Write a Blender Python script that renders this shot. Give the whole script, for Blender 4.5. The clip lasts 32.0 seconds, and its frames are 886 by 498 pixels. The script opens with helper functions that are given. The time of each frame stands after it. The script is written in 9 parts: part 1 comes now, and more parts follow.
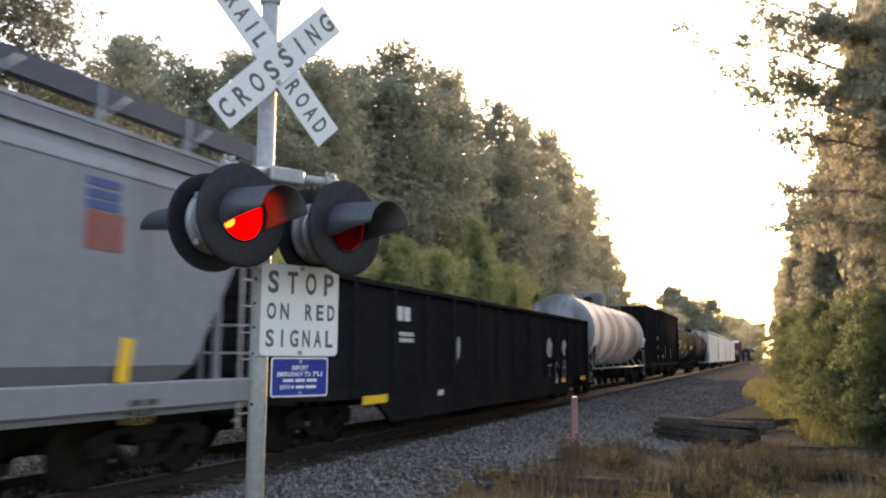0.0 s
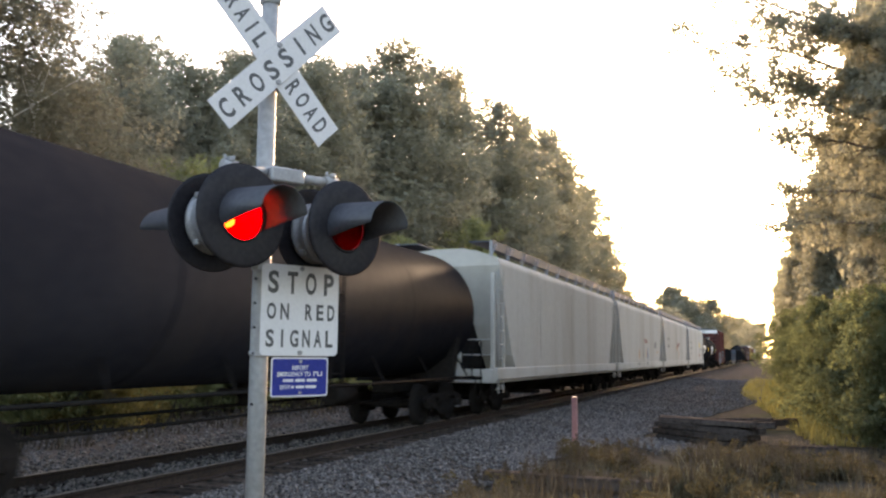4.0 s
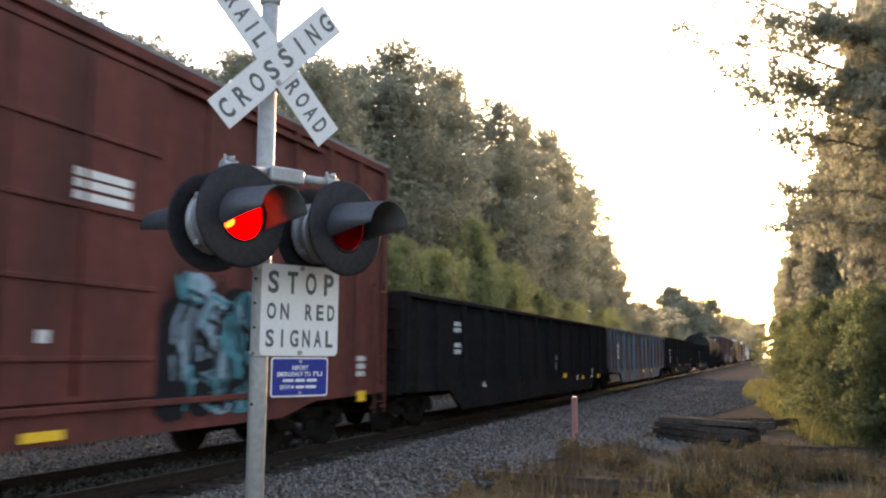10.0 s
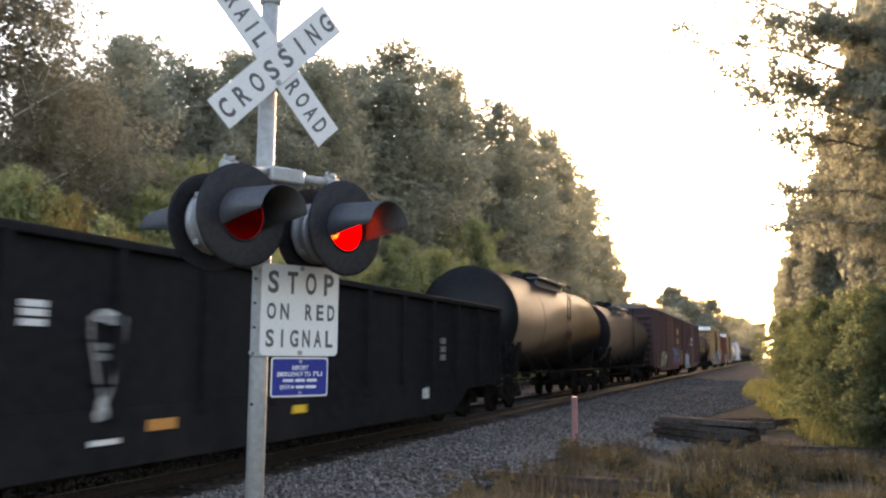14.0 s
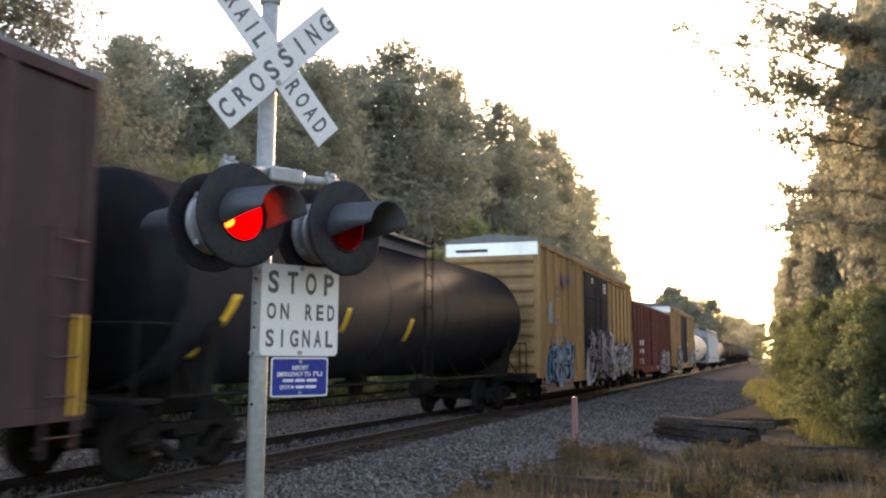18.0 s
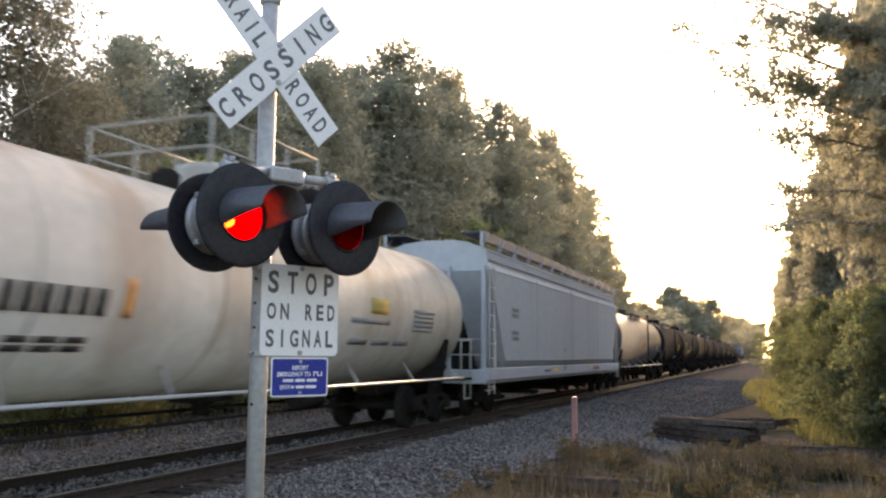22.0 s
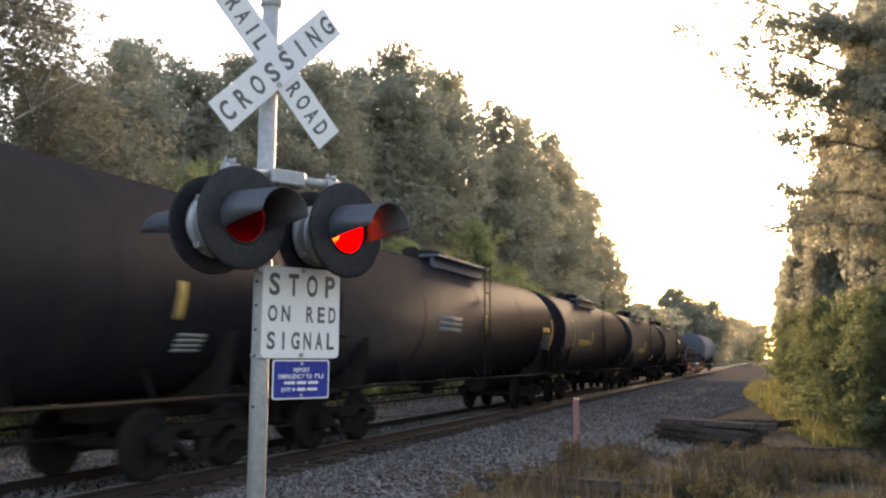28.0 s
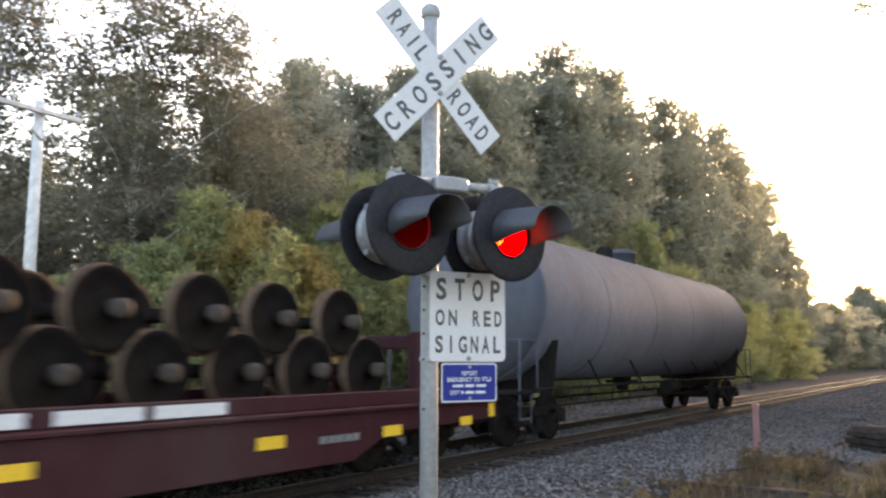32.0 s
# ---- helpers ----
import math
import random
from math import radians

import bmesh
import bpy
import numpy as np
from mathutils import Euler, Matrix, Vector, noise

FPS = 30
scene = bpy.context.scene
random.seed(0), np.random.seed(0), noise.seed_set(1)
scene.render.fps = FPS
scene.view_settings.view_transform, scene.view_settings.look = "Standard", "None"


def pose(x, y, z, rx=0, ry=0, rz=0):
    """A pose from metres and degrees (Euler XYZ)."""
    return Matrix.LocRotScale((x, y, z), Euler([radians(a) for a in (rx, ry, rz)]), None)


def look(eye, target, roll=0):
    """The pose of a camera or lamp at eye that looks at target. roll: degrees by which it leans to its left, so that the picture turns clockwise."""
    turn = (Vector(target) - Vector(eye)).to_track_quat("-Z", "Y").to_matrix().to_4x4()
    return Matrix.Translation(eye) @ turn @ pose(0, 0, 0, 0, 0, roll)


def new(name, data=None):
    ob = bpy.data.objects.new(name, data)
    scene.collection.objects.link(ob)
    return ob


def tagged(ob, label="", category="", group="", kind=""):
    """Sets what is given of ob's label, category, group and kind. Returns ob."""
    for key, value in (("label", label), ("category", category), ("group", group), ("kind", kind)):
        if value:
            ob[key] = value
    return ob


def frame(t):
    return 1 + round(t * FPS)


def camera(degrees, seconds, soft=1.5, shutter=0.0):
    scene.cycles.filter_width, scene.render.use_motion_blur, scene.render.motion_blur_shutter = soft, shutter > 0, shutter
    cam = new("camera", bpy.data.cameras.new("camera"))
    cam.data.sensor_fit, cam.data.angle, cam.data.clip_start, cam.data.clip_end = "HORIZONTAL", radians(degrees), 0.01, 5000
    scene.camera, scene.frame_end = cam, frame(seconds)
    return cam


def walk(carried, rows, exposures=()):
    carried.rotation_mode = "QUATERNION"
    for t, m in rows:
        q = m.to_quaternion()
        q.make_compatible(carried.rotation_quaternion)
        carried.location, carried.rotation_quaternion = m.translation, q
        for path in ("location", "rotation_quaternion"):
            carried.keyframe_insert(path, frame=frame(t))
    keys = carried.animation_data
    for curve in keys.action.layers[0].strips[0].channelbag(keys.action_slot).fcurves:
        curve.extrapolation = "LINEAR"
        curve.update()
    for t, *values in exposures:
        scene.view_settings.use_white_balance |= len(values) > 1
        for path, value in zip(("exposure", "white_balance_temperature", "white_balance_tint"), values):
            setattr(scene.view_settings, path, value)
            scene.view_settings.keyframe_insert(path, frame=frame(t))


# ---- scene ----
# The track runs along +y, the camera stands beside it; z = 0 is the ground at the mast.
RAIL = 0.35            # top of the rails
TRACK = -8.35          # centre line of the track
SPEED = 20.5           # metres a second, towards -y
EYE = (0.0, 0.0, 1.95)

cam = camera(55.2, 32.0, soft=2.3, shutter=0.24)


def aim(left, up, lean):
    """Camera pose: degrees left of the track's line, degrees above the horizon, lean."""
    a, b = radians(left), radians(up)
    way = (-math.sin(a) * math.cos(b), math.cos(a) * math.cos(b), math.sin(b))
    return look(EYE, (EYE[0] + way[0], EYE[1] + way[1], EYE[2] + way[2]), lean)


walk(cam, [
    (0.0, aim(21.10, 7.10, 0.40)), (1 / 30, aim(21.10, 7.10, 0.40)), (27.3, aim(21.10, 7.10, 0.40)),
    (28, aim(21.17, 7.23, 0.27)), (28.5, aim(21.24, 7.29, 0.17)), (29, aim(21.31, 7.30, 0.12)), (29.5, aim(21.38, 7.29, 0.12)),
    (30, aim(21.48, 7.26, 0.12)), (30.5, aim(21.60, 7.27, 0.13)), (30.8, aim(21.72, 7.29, 0.15)), (31, aim(21.83, 7.30, 0.16)),
    (31.1, aim(21.98, 7.31, 0.17)), (31.2, aim(22.20, 7.33, 0.18)), (31.3, aim(22.68, 7.36, 0.20)), (31.4, aim(23.46, 7.42, 0.23)),
    (31.5, aim(24.49, 7.49, 0.28)), (31.6, aim(26.05, 7.48, 0.25)), (31.7, aim(27.75, 7.46, 0.22)), (31.8, aim(29.38, 7.44, 0.20)),
    (31.9, aim(30.94, 7.42, 0.17)), (32, aim(32.31, 7.41, 0.15)),
], exposures=[(0.0, 3.3, 8300, 20), (27.5, 3.3, 8300, 20), (31.0, 3.4, 8300, 20), (31.4, 3.45, 8300, 20), (32.0, 3.6, 8300, 20)])

# ---- daylight: low hazy sun ahead along the track ----
SUN_UP, SUN_LEFT = 13.0, 7.0
world = bpy.data.worlds.new("sky")
scene.world = world
world.use_nodes = True
sky = world.node_tree.nodes.new("ShaderNodeTexSky")
sky.sky_type = "NISHITA"
sky.sun_disc = False
sky.sun_elevation, sky.sun_rotation = radians(SUN_UP), radians(-SUN_LEFT)
sky.air_density, sky.dust_density, sky.ozone_density = 1.0, 2.6, 2.0
world.node_tree.nodes["Background"].inputs[1].default_value = 0.15
world.node_tree.links.new(sky.outputs[0], world.node_tree.nodes["Background"].inputs[0])
sun = new("sun", bpy.data.lights.new("sun", "SUN"))
sun.data.energy, sun.data.angle, sun.data.color = 1.9, radians(10), (1.0, 0.83, 0.64)
a, b = radians(SUN_LEFT), radians(SUN_UP)
sun.matrix_world = look((0, 0, 0), (math.sin(a) * math.cos(b), -math.cos(a) * math.cos(b), -math.sin(b)))


# ---- materials ----
def surface(name, base, other, rough=0.6, metal=0.0, grain=12.0, stain=None, stain_amount=0.35, streak=(1, 1, 1),
            stain_scale=0.8, bump=0.15, bump_scale=None, per_piece=0.0, spec=0.5, gloss=0.0, stain_at=(0.48, 0.72)):
    """A worn surface: two colours by fine noise, a third in larger stains, relief from the fine noise."""
    m = bpy.data.materials.new(name)
    m.use_nodes = True
    n, l = m.node_tree.nodes, m.node_tree.links
    shader = n["Principled BSDF"]
    shader.inputs["Metallic"].default_value = metal
    shader.inputs["Specular IOR Level"].default_value = 0.0 if gloss else spec
    place = n.new("ShaderNodeTexCoord")
    scale = n.new("ShaderNodeMapping")
    scale.inputs["Scale"].default_value = streak
    l.new(place.outputs["Object"], scale.inputs["Vector"])
    fine = n.new("ShaderNodeTexNoise")
    fine.inputs["Scale"].default_value, fine.inputs["Detail"].default_value = grain, 5
    l.new(place.outputs["Object"], fine.inputs["Vector"])
    large = n.new("ShaderNodeTexNoise")
    large.inputs["Scale"].default_value, large.inputs["Detail"].default_value = stain_scale, 6
    l.new(scale.outputs["Vector"], large.inputs["Vector"])
    first = n.new("ShaderNodeMix")
    first.data_type = "RGBA"
    first.inputs["A"].default_value, first.inputs["B"].default_value = (*base, 1), (*other, 1)
    ramp = n.new("ShaderNodeValToRGB")
    ramp.color_ramp.elements[0].position, ramp.color_ramp.elements[1].position = 0.35, 0.65
    l.new(fine.outputs["Fac"], ramp.inputs["Fac"])
    l.new(ramp.outputs["Color"], first.inputs["Factor"])
    out = first.outputs["Result"]
    if stain:
        spots = n.new("ShaderNodeValToRGB")
        spots.color_ramp.elements[0].position, spots.color_ramp.elements[1].position = stain_at
        l.new(large.outputs["Fac"], spots.inputs["Fac"])
        much = n.new("ShaderNodeMath")
        much.operation = "MULTIPLY"
        much.inputs[1].default_value = stain_amount
        l.new(spots.outputs["Color"], much.inputs[0])
        second = n.new("ShaderNodeMix")
        second.data_type = "RGBA"
        second.inputs["B"].default_value = (*stain, 1)
        l.new(much.outputs[0], second.inputs["Factor"])
        l.new(out, second.inputs["A"])
        out = second.outputs["Result"]
    if per_piece:
        info = n.new("ShaderNodeObjectInfo")
        island = n.new("ShaderNodeNewGeometry")
        add = n.new("ShaderNodeMath")
        l.new(info.outputs["Random"], add.inputs[0])
        l.new(island.outputs["Random Per Island"], add.inputs[1])
        spread = n.new("ShaderNodeMapRange")
        spread.inputs["From Max"].default_value = 2.0
        spread.inputs["To Min"].default_value, spread.inputs["To Max"].default_value = 1 - per_piece, 1 + per_piece
        l.new(add.outputs[0], spread.inputs["Value"])
        tint = n.new("ShaderNodeHueSaturation")
        l.new(spread.outputs["Result"], tint.inputs["Value"])
        l.new(out, tint.inputs["Color"])
        out = tint.outputs["Color"]
    l.new(out, shader.inputs["Base Color"])
    dull = n.new("ShaderNodeMapRange")
    dull.inputs["To Min"].default_value, dull.inputs["To Max"].default_value = max(0.05, rough - 0.12), min(1, rough + 0.12)
    l.new(large.outputs["Fac"], dull.inputs["Value"])
    l.new(dull.outputs["Result"], shader.inputs["Roughness"])
    if bump:
        relief = n.new("ShaderNodeBump")
        relief.inputs["Strength"].default_value, relief.inputs["Distance"].default_value = bump, 0.02
        if bump_scale:
            rough_noise = n.new("ShaderNodeTexNoise")
            rough_noise.inputs["Scale"].default_value, rough_noise.inputs["Detail"].default_value = bump_scale, 6
            l.new(place.outputs["Object"], rough_noise.inputs["Vector"])
            l.new(rough_noise.outputs["Fac"], relief.inputs["Height"])
        else:
            l.new(fine.outputs["Fac"], relief.inputs["Height"])
        l.new(relief.outputs["Normal"], shader.inputs["Normal"])
    if gloss:       # a thin film of dusty varnish
        film = n.new("ShaderNodeBsdfGlossy")
        film.inputs["Color"].default_value = (gloss, gloss, gloss, 1)
        l.new(dull.outputs["Result"], film.inputs["Roughness"])
        both = n.new("ShaderNodeAddShader")
        l.new(shader.outputs[0], both.inputs[0])
        l.new(film.outputs[0], both.inputs[1])
        l.new(both.outputs[0], n["Material Output"].inputs["Surface"])
    return m


def glowing(name, colour, strength):
    m = bpy.data.materials.new(name)
    m.use_nodes = True
    shader = m.node_tree.nodes["Principled BSDF"]
    shader.inputs["Base Color"].default_value = (*colour, 1)
    shader.inputs["Emission Color"].default_value = (*colour, 1)
    shader.inputs["Emission Strength"].default_value = strength
    return m


def red_glass():
    m = bpy.data.materials.new("red_glass")
    m.use_nodes = True
    n, l = m.node_tree.nodes, m.node_tree.links
    shader = n["Principled BSDF"]
    shader.inputs["Base Color"].default_value = (0.95, 0.16, 0.12, 1)
    shader.inputs["Roughness"].default_value = 0.12
    shader.inputs["Transmission Weight"].default_value = 1.0
    shader.inputs["IOR"].default_value = 1.1
    return m


def foliage(name, dark, light, through_colour, share=0.45):
    """Leaves: a diffuse face and light that comes through from behind, each leaf a little different."""
    m = bpy.data.materials.new(name)
    m.use_nodes = True
    n, l = m.node_tree.nodes, m.node_tree.links
    n.remove(n["Principled BSDF"])
    island = n.new("ShaderNodeNewGeometry")
    place = n.new("ShaderNodeTexCoord")
    patch = n.new("ShaderNodeTexNoise")
    patch.inputs["Scale"].default_value = 0.35
    l.new(place.outputs["Object"], patch.inputs["Vector"])
    mixed = n.new("ShaderNodeMath")
    mixed.operation = "MULTIPLY_ADD"
    mixed.inputs[1].default_value = 0.6
    l.new(island.outputs["Random Per Island"], mixed.inputs[0])
    shift = n.new("ShaderNodeMath")
    shift.operation = "MULTIPLY_ADD"
    shift.inputs[1].default_value, shift.inputs[2].default_value = 1.2, -0.4
    l.new(patch.outputs["Fac"], shift.inputs[0])
    l.new(shift.outputs[0], mixed.inputs[2])
    colour = n.new("ShaderNodeMix")
    colour.data_type = "RGBA"
    colour.inputs["A"].default_value, colour.inputs["B"].default_value = (*dark, 1), (*light, 1)
    l.new(mixed.outputs[0], colour.inputs["Factor"])
    face = n.new("ShaderNodeBsdfPrincipled")
    face.inputs["Roughness"].default_value = 0.8
    face.inputs["Specular IOR Level"].default_value = 0.0
    l.new(colour.outputs["Result"], face.inputs["Base Color"])
    shine = n.new("ShaderNodeBsdfTranslucent")
    shine.inputs["Color"].default_value = (*through_colour, 1)
    both = n.new("ShaderNodeMixShader")
    both.inputs[0].default_value = share
    l.new(face.outputs[0], both.inputs[1])
    l.new(shine.outputs[0], both.inputs[2])
    l.new(both.outputs[0], n["Material Output"].inputs["Surface"])
    return m


GALVANISED = surface("galvanised_steel", (0.240, 0.236, 0.232), (0.190, 0.187, 0.185), 0.62, 0.1, 25, (0.190, 0.178, 0.160), 0.5, (2, 2, 0.4), spec=0.15)
SIGN_WHITE = surface("white_sign_sheet", (0.42, 0.402, 0.395), (0.385, 0.37, 0.362), 0.5, 0, 40, (0.430, 0.415, 0.385), 0.3, bump=0.02, gloss=0.01)
SIGN_BLACK = surface("black_lettering", (0.025, 0.025, 0.027), (0.04, 0.04, 0.04), 0.5, 0, 40, bump=0.02)
SIGN_BLUE = surface("blue_sign_sheet", (0.010, 0.017, 0.115), (0.014, 0.022, 0.14), 0.4, 0, 40, bump=0.02, gloss=0.01)
LAMP_BLACK = surface("black_lamp_enamel", (0.012, 0.011, 0.013), (0.018, 0.017, 0.019), 0.5, 0, 30, (0.030, 0.028, 0.028), 0.4, bump=0.05, gloss=0.008)
SHUTTER_RED = surface("dark_red_filter", (0.10, 0.008, 0.010), (0.08, 0.006, 0.008), 0.6, 0, 40, bump=0.02, gloss=0.01)
HOOD_BLACK = surface("black_hood_enamel", (0.030, 0.031, 0.037), (0.040, 0.041, 0.048), 0.45, 0, 30, (0.06, 0.06, 0.06), 0.4, bump=0.05, gloss=0.02)
LAMP_GREY = surface("cast_aluminium", (0.205, 0.202, 0.205), (0.150, 0.148, 0.152), 0.5, 0.3, 40, (0.120, 0.104, 0.088), 0.5)
RED_GLASS = red_glass()
BULB = glowing("lit_red_lamp", (1.0, 0.02, 0.05), 0.75)
HOT_BULB = glowing("hot_filament", (1.0, 0.45, 0.10), 1.9)
BALLAST = surface("ballast_stone", (0.125, 0.115, 0.110), (0.030, 0.028, 0.027), 0.9, 0, 22, (0.050, 0.040, 0.033), 0.5, stain_scale=0.5, bump=1.0, bump_scale=14, per_piece=0.6, spec=0.0)
# ballast colour darkened for the shade between stones that flat sheets lack
BED = surface("self_shaded_ballast", (0.070, 0.061, 0.055), (0.018, 0.016, 0.014), 0.95, 0, 22, (0.036, 0.029, 0.024), 0.5, stain_scale=0.5, bump=1.0, bump_scale=14, spec=0.0)
EARTH = surface("weedy_earth", (0.028, 0.025, 0.021), (0.045, 0.040, 0.034), 0.95, 0, 3.0, (0.035, 0.042, 0.018), 0.7, stain_scale=0.25, bump=1.0, bump_scale=6, spec=0.0)
RAIL_STEEL = surface("rusty_rail_side", (0.026, 0.019, 0.016), (0.016, 0.012, 0.011), 0.8, 0.0, 20, spec=0.1)
RAIL_TOP = surface("worn_rail_head", (0.13, 0.115, 0.10), (0.10, 0.088, 0.078), 0.5, 0.0, 30, bump=0.03, gloss=0.02)
TIE_WOOD = surface("creosoted_timber", (0.024, 0.019, 0.017), (0.056, 0.045, 0.038), 0.9, 0, 9, (0.085, 0.070, 0.060), 0.55, (1, 7, 7), bump=0.9, per_piece=0.5, spec=0.0)
BARK = surface("grey_bark", (0.11, 0.095, 0.075), (0.06, 0.05, 0.04), 0.95, 0, 8, (0.15, 0.15, 0.12), 0.4, (1, 1, 0.3), bump=0.8)
PALE_BARK = surface("pale_bark", (0.45, 0.43, 0.38), (0.30, 0.28, 0.24), 0.9, 0, 6, (0.10, 0.09, 0.08), 0.6, (1, 1, 2), bump=0.5)
POLE_WOOD = surface("weathered_pole", (0.42, 0.40, 0.37), (0.32, 0.30, 0.28), 0.9, 0, 6, (0.2, 0.19, 0.17), 0.5, (2, 2, 0.2), bump=0.5)
LEAF_OAK = foliage("oak_leaves", (0.100, 0.104, 0.082), (0.170, 0.172, 0.135), (0.31, 0.29, 0.20), 0.38)
LEAF_WEED = foliage("leafy_weeds", (0.026, 0.025, 0.016), (0.056, 0.049, 0.030), (0.066, 0.056, 0.030), 0.28)
LEAF_BUSH = foliage("shrub_leaves", (0.105, 0.120, 0.058), (0.205, 0.210, 0.100), (0.26, 0.26, 0.11), 0.36)
LEAF_BRUSH = foliage("thicket_leaves", (0.045, 0.058, 0.034), (0.085, 0.098, 0.056), (0.13, 0.14, 0.06), 0.34)
LEAF_GOLD = foliage("turning_leaves", (0.11, 0.105, 0.044), (0.20, 0.155, 0.060), (0.25, 0.19, 0.07), 0.36)
LEAF_PALE = foliage("pale_birch_leaves", (0.085, 0.082, 0.064), (0.165, 0.150, 0.115), (0.24, 0.21, 0.14), 0.36)
GRASS_DRY = foliage("dry_grass", (0.040, 0.036, 0.026), (0.125, 0.108, 0.076), (0.080, 0.068, 0.044), 0.24)
GRASS_GREEN = foliage("yellow_green_grass", (0.075, 0.072, 0.026), (0.140, 0.122, 0.050), (0.13, 0.12, 0.04), 0.3)
STRAW = foliage("pale_straw", (0.075, 0.070, 0.046), (0.20, 0.175, 0.115), (0.12, 0.105, 0.065), 0.25)
WEED = foliage("brown_weeds", (0.030, 0.026, 0.021), (0.066, 0.056, 0.044), (0.050, 0.042, 0.030), 0.22)
MARKER_RED = surface("faded_red_paint", (0.20, 0.080, 0.076), (0.155, 0.062, 0.060), 0.6, 0, 15, (0.22, 0.15, 0.14), 0.5)

# rolling stock paints
PAINT_WHITE = surface("off_white_car_paint", (0.325, 0.310, 0.286), (0.298, 0.284, 0.262), 0.62, 0, 5, (0.20, 0.178, 0.155), 0.45, (1, 1, 0.13), 1.0, bump=0.03, gloss=0.01)
PAINT_GREY = surface("light_grey_car_paint", (0.225, 0.235, 0.255), (0.205, 0.215, 0.235), 0.6, 0, 5, (0.175, 0.172, 0.172), 0.3, (1, 1, 0.15), 1.0, bump=0.03, gloss=0.015)
PAINT_DUSTY = surface("dusty_grey_car_paint", (0.150, 0.153, 0.165), (0.130, 0.133, 0.145), 0.6, 0, 5, (0.085, 0.075, 0.066), 0.5, (1, 1, 0.15), 1.0, bump=0.04, gloss=0.01)
PAINT_SILVER = surface("scuffed_silver_paint", (0.185, 0.182, 0.190), (0.145, 0.143, 0.150), 0.5, 0.0, 4, (0.060, 0.052, 0.050), 0.85, (1, 1.0, 0.05), 0.9, bump=0.05, gloss=0.014, stain_at=(0.44, 0.60))
PAINT_CREAM = surface("cream_tank_paint", (0.235, 0.220, 0.195), (0.205, 0.194, 0.172), 0.42, 0, 5, (0.13, 0.095, 0.066), 0.6, (1, 1, 0.10), 0.8, bump=0.04, gloss=0.012, stain_at=(0.50, 0.66))
PAINT_BLACK = surface("black_car_paint", (0.008, 0.008, 0.0095), (0.012, 0.0117, 0.0125), 0.5, 0, 6, (0.019, 0.0165, 0.015), 0.5, (1, 1, 0.2), 0.9, bump=0.05, gloss=0.0018)
PAINT_TANK = surface("black_tank_paint", (0.0062, 0.0066, 0.0088), (0.0090, 0.0092, 0.0112), 0.36, 0, 5, (0.0145, 0.0125, 0.0120), 0.5, (1, 1, 0.25), 0.8, bump=0.03, gloss=0.003)
PAINT_GLOSS = surface("shiny_black_tank_paint", (0.006, 0.006, 0.007), (0.009, 0.0088, 0.009), 0.32, 0, 5, (0.014, 0.012, 0.011), 0.5, (1, 1, 0.25), 0.8, bump=0.02, gloss=0.0045)
PAINT_DULL = surface("dull_grey_tank_paint", (0.058, 0.061, 0.073), (0.049, 0.053, 0.064), 0.62, 0, 5, (0.042, 0.042, 0.046), 0.5, (1, 1, 0.2), 0.9, bump=0.04, gloss=0.006)
PAINT_SLATE = surface("slate_grey_tank_paint", (0.036, 0.041, 0.048), (0.030, 0.034, 0.040), 0.32, 0, 5, (0.020, 0.021, 0.022), 0.4, (1, 1, 0.2), 0.9, bump=0.03, gloss=0.014)
PAINT_BROWN = surface("boxcar_brown_paint", (0.064, 0.036, 0.036), (0.052, 0.030, 0.030), 0.55, 0, 5, (0.026, 0.018, 0.018), 0.65, (1, 1, 0.15), 1.2, bump=0.06, gloss=0.005, stain_at=(0.45, 0.65))
PAINT_RED = surface("oxide_red_paint", (0.098, 0.032, 0.027), (0.078, 0.026, 0.022), 0.55, 0, 5, (0.032, 0.018, 0.016), 0.6, (1, 1, 0.16), 1.3, bump=0.06, gloss=0.005, stain_at=(0.44, 0.64))
PAINT_MAROON = surface("maroon_deck_paint", (0.034, 0.010, 0.012), (0.027, 0.008, 0.010), 0.5, 0, 5, (0.048, 0.032, 0.028), 0.5, (1, 1, 0.4), 0.9, bump=0.06, gloss=0.012)
PAINT_YELLOW = surface("faded_yellow_car_paint", (0.255, 0.150, 0.068), (0.215, 0.126, 0.058), 0.5, 0, 4, (0.105, 0.066, 0.042), 0.65, (1, 1, 0.12), 1.1, bump=0.05, gloss=0.008, stain_at=(0.46, 0.68))
PAINT_BLUE = surface("rusty_blue_paint", (0.044, 0.062, 0.082), (0.064, 0.084, 0.102), 0.65, 0, 3, (0.070, 0.036, 0.026), 0.85, (1, 1, 0.5), 1.1, bump=0.1, gloss=0.006, stain_at=(0.44, 0.58))
PAINT_DOOR = surface("dark_door_paint", (0.010, 0.011, 0.014), (0.015, 0.015, 0.018), 0.55, 0, 5, (0.03, 0.026, 0.022), 0.4, (1, 1, 0.2), bump=0.05, gloss=0.012)
# grime of the running gear; also colours the shade wedges at hopper ends
UNDER = surface("grimy_gear_and_end_shade", (0.010, 0.0092, 0.0088), (0.015, 0.0135, 0.0125), 0.85, 0.0, 12, (0.024, 0.019, 0.016), 0.4, spec=0.0)
GRATING = surface("roof_walk_steel", (0.055, 0.062, 0.078), (0.04, 0.046, 0.058), 0.7, 0.0, 20, spec=0.1)
ROOF_GALV = surface("bare_roof_metal", (0.62, 0.63, 0.64), (0.54, 0.55, 0.56), 0.4, 0.3, 6, (0.4, 0.38, 0.35), 0.4)
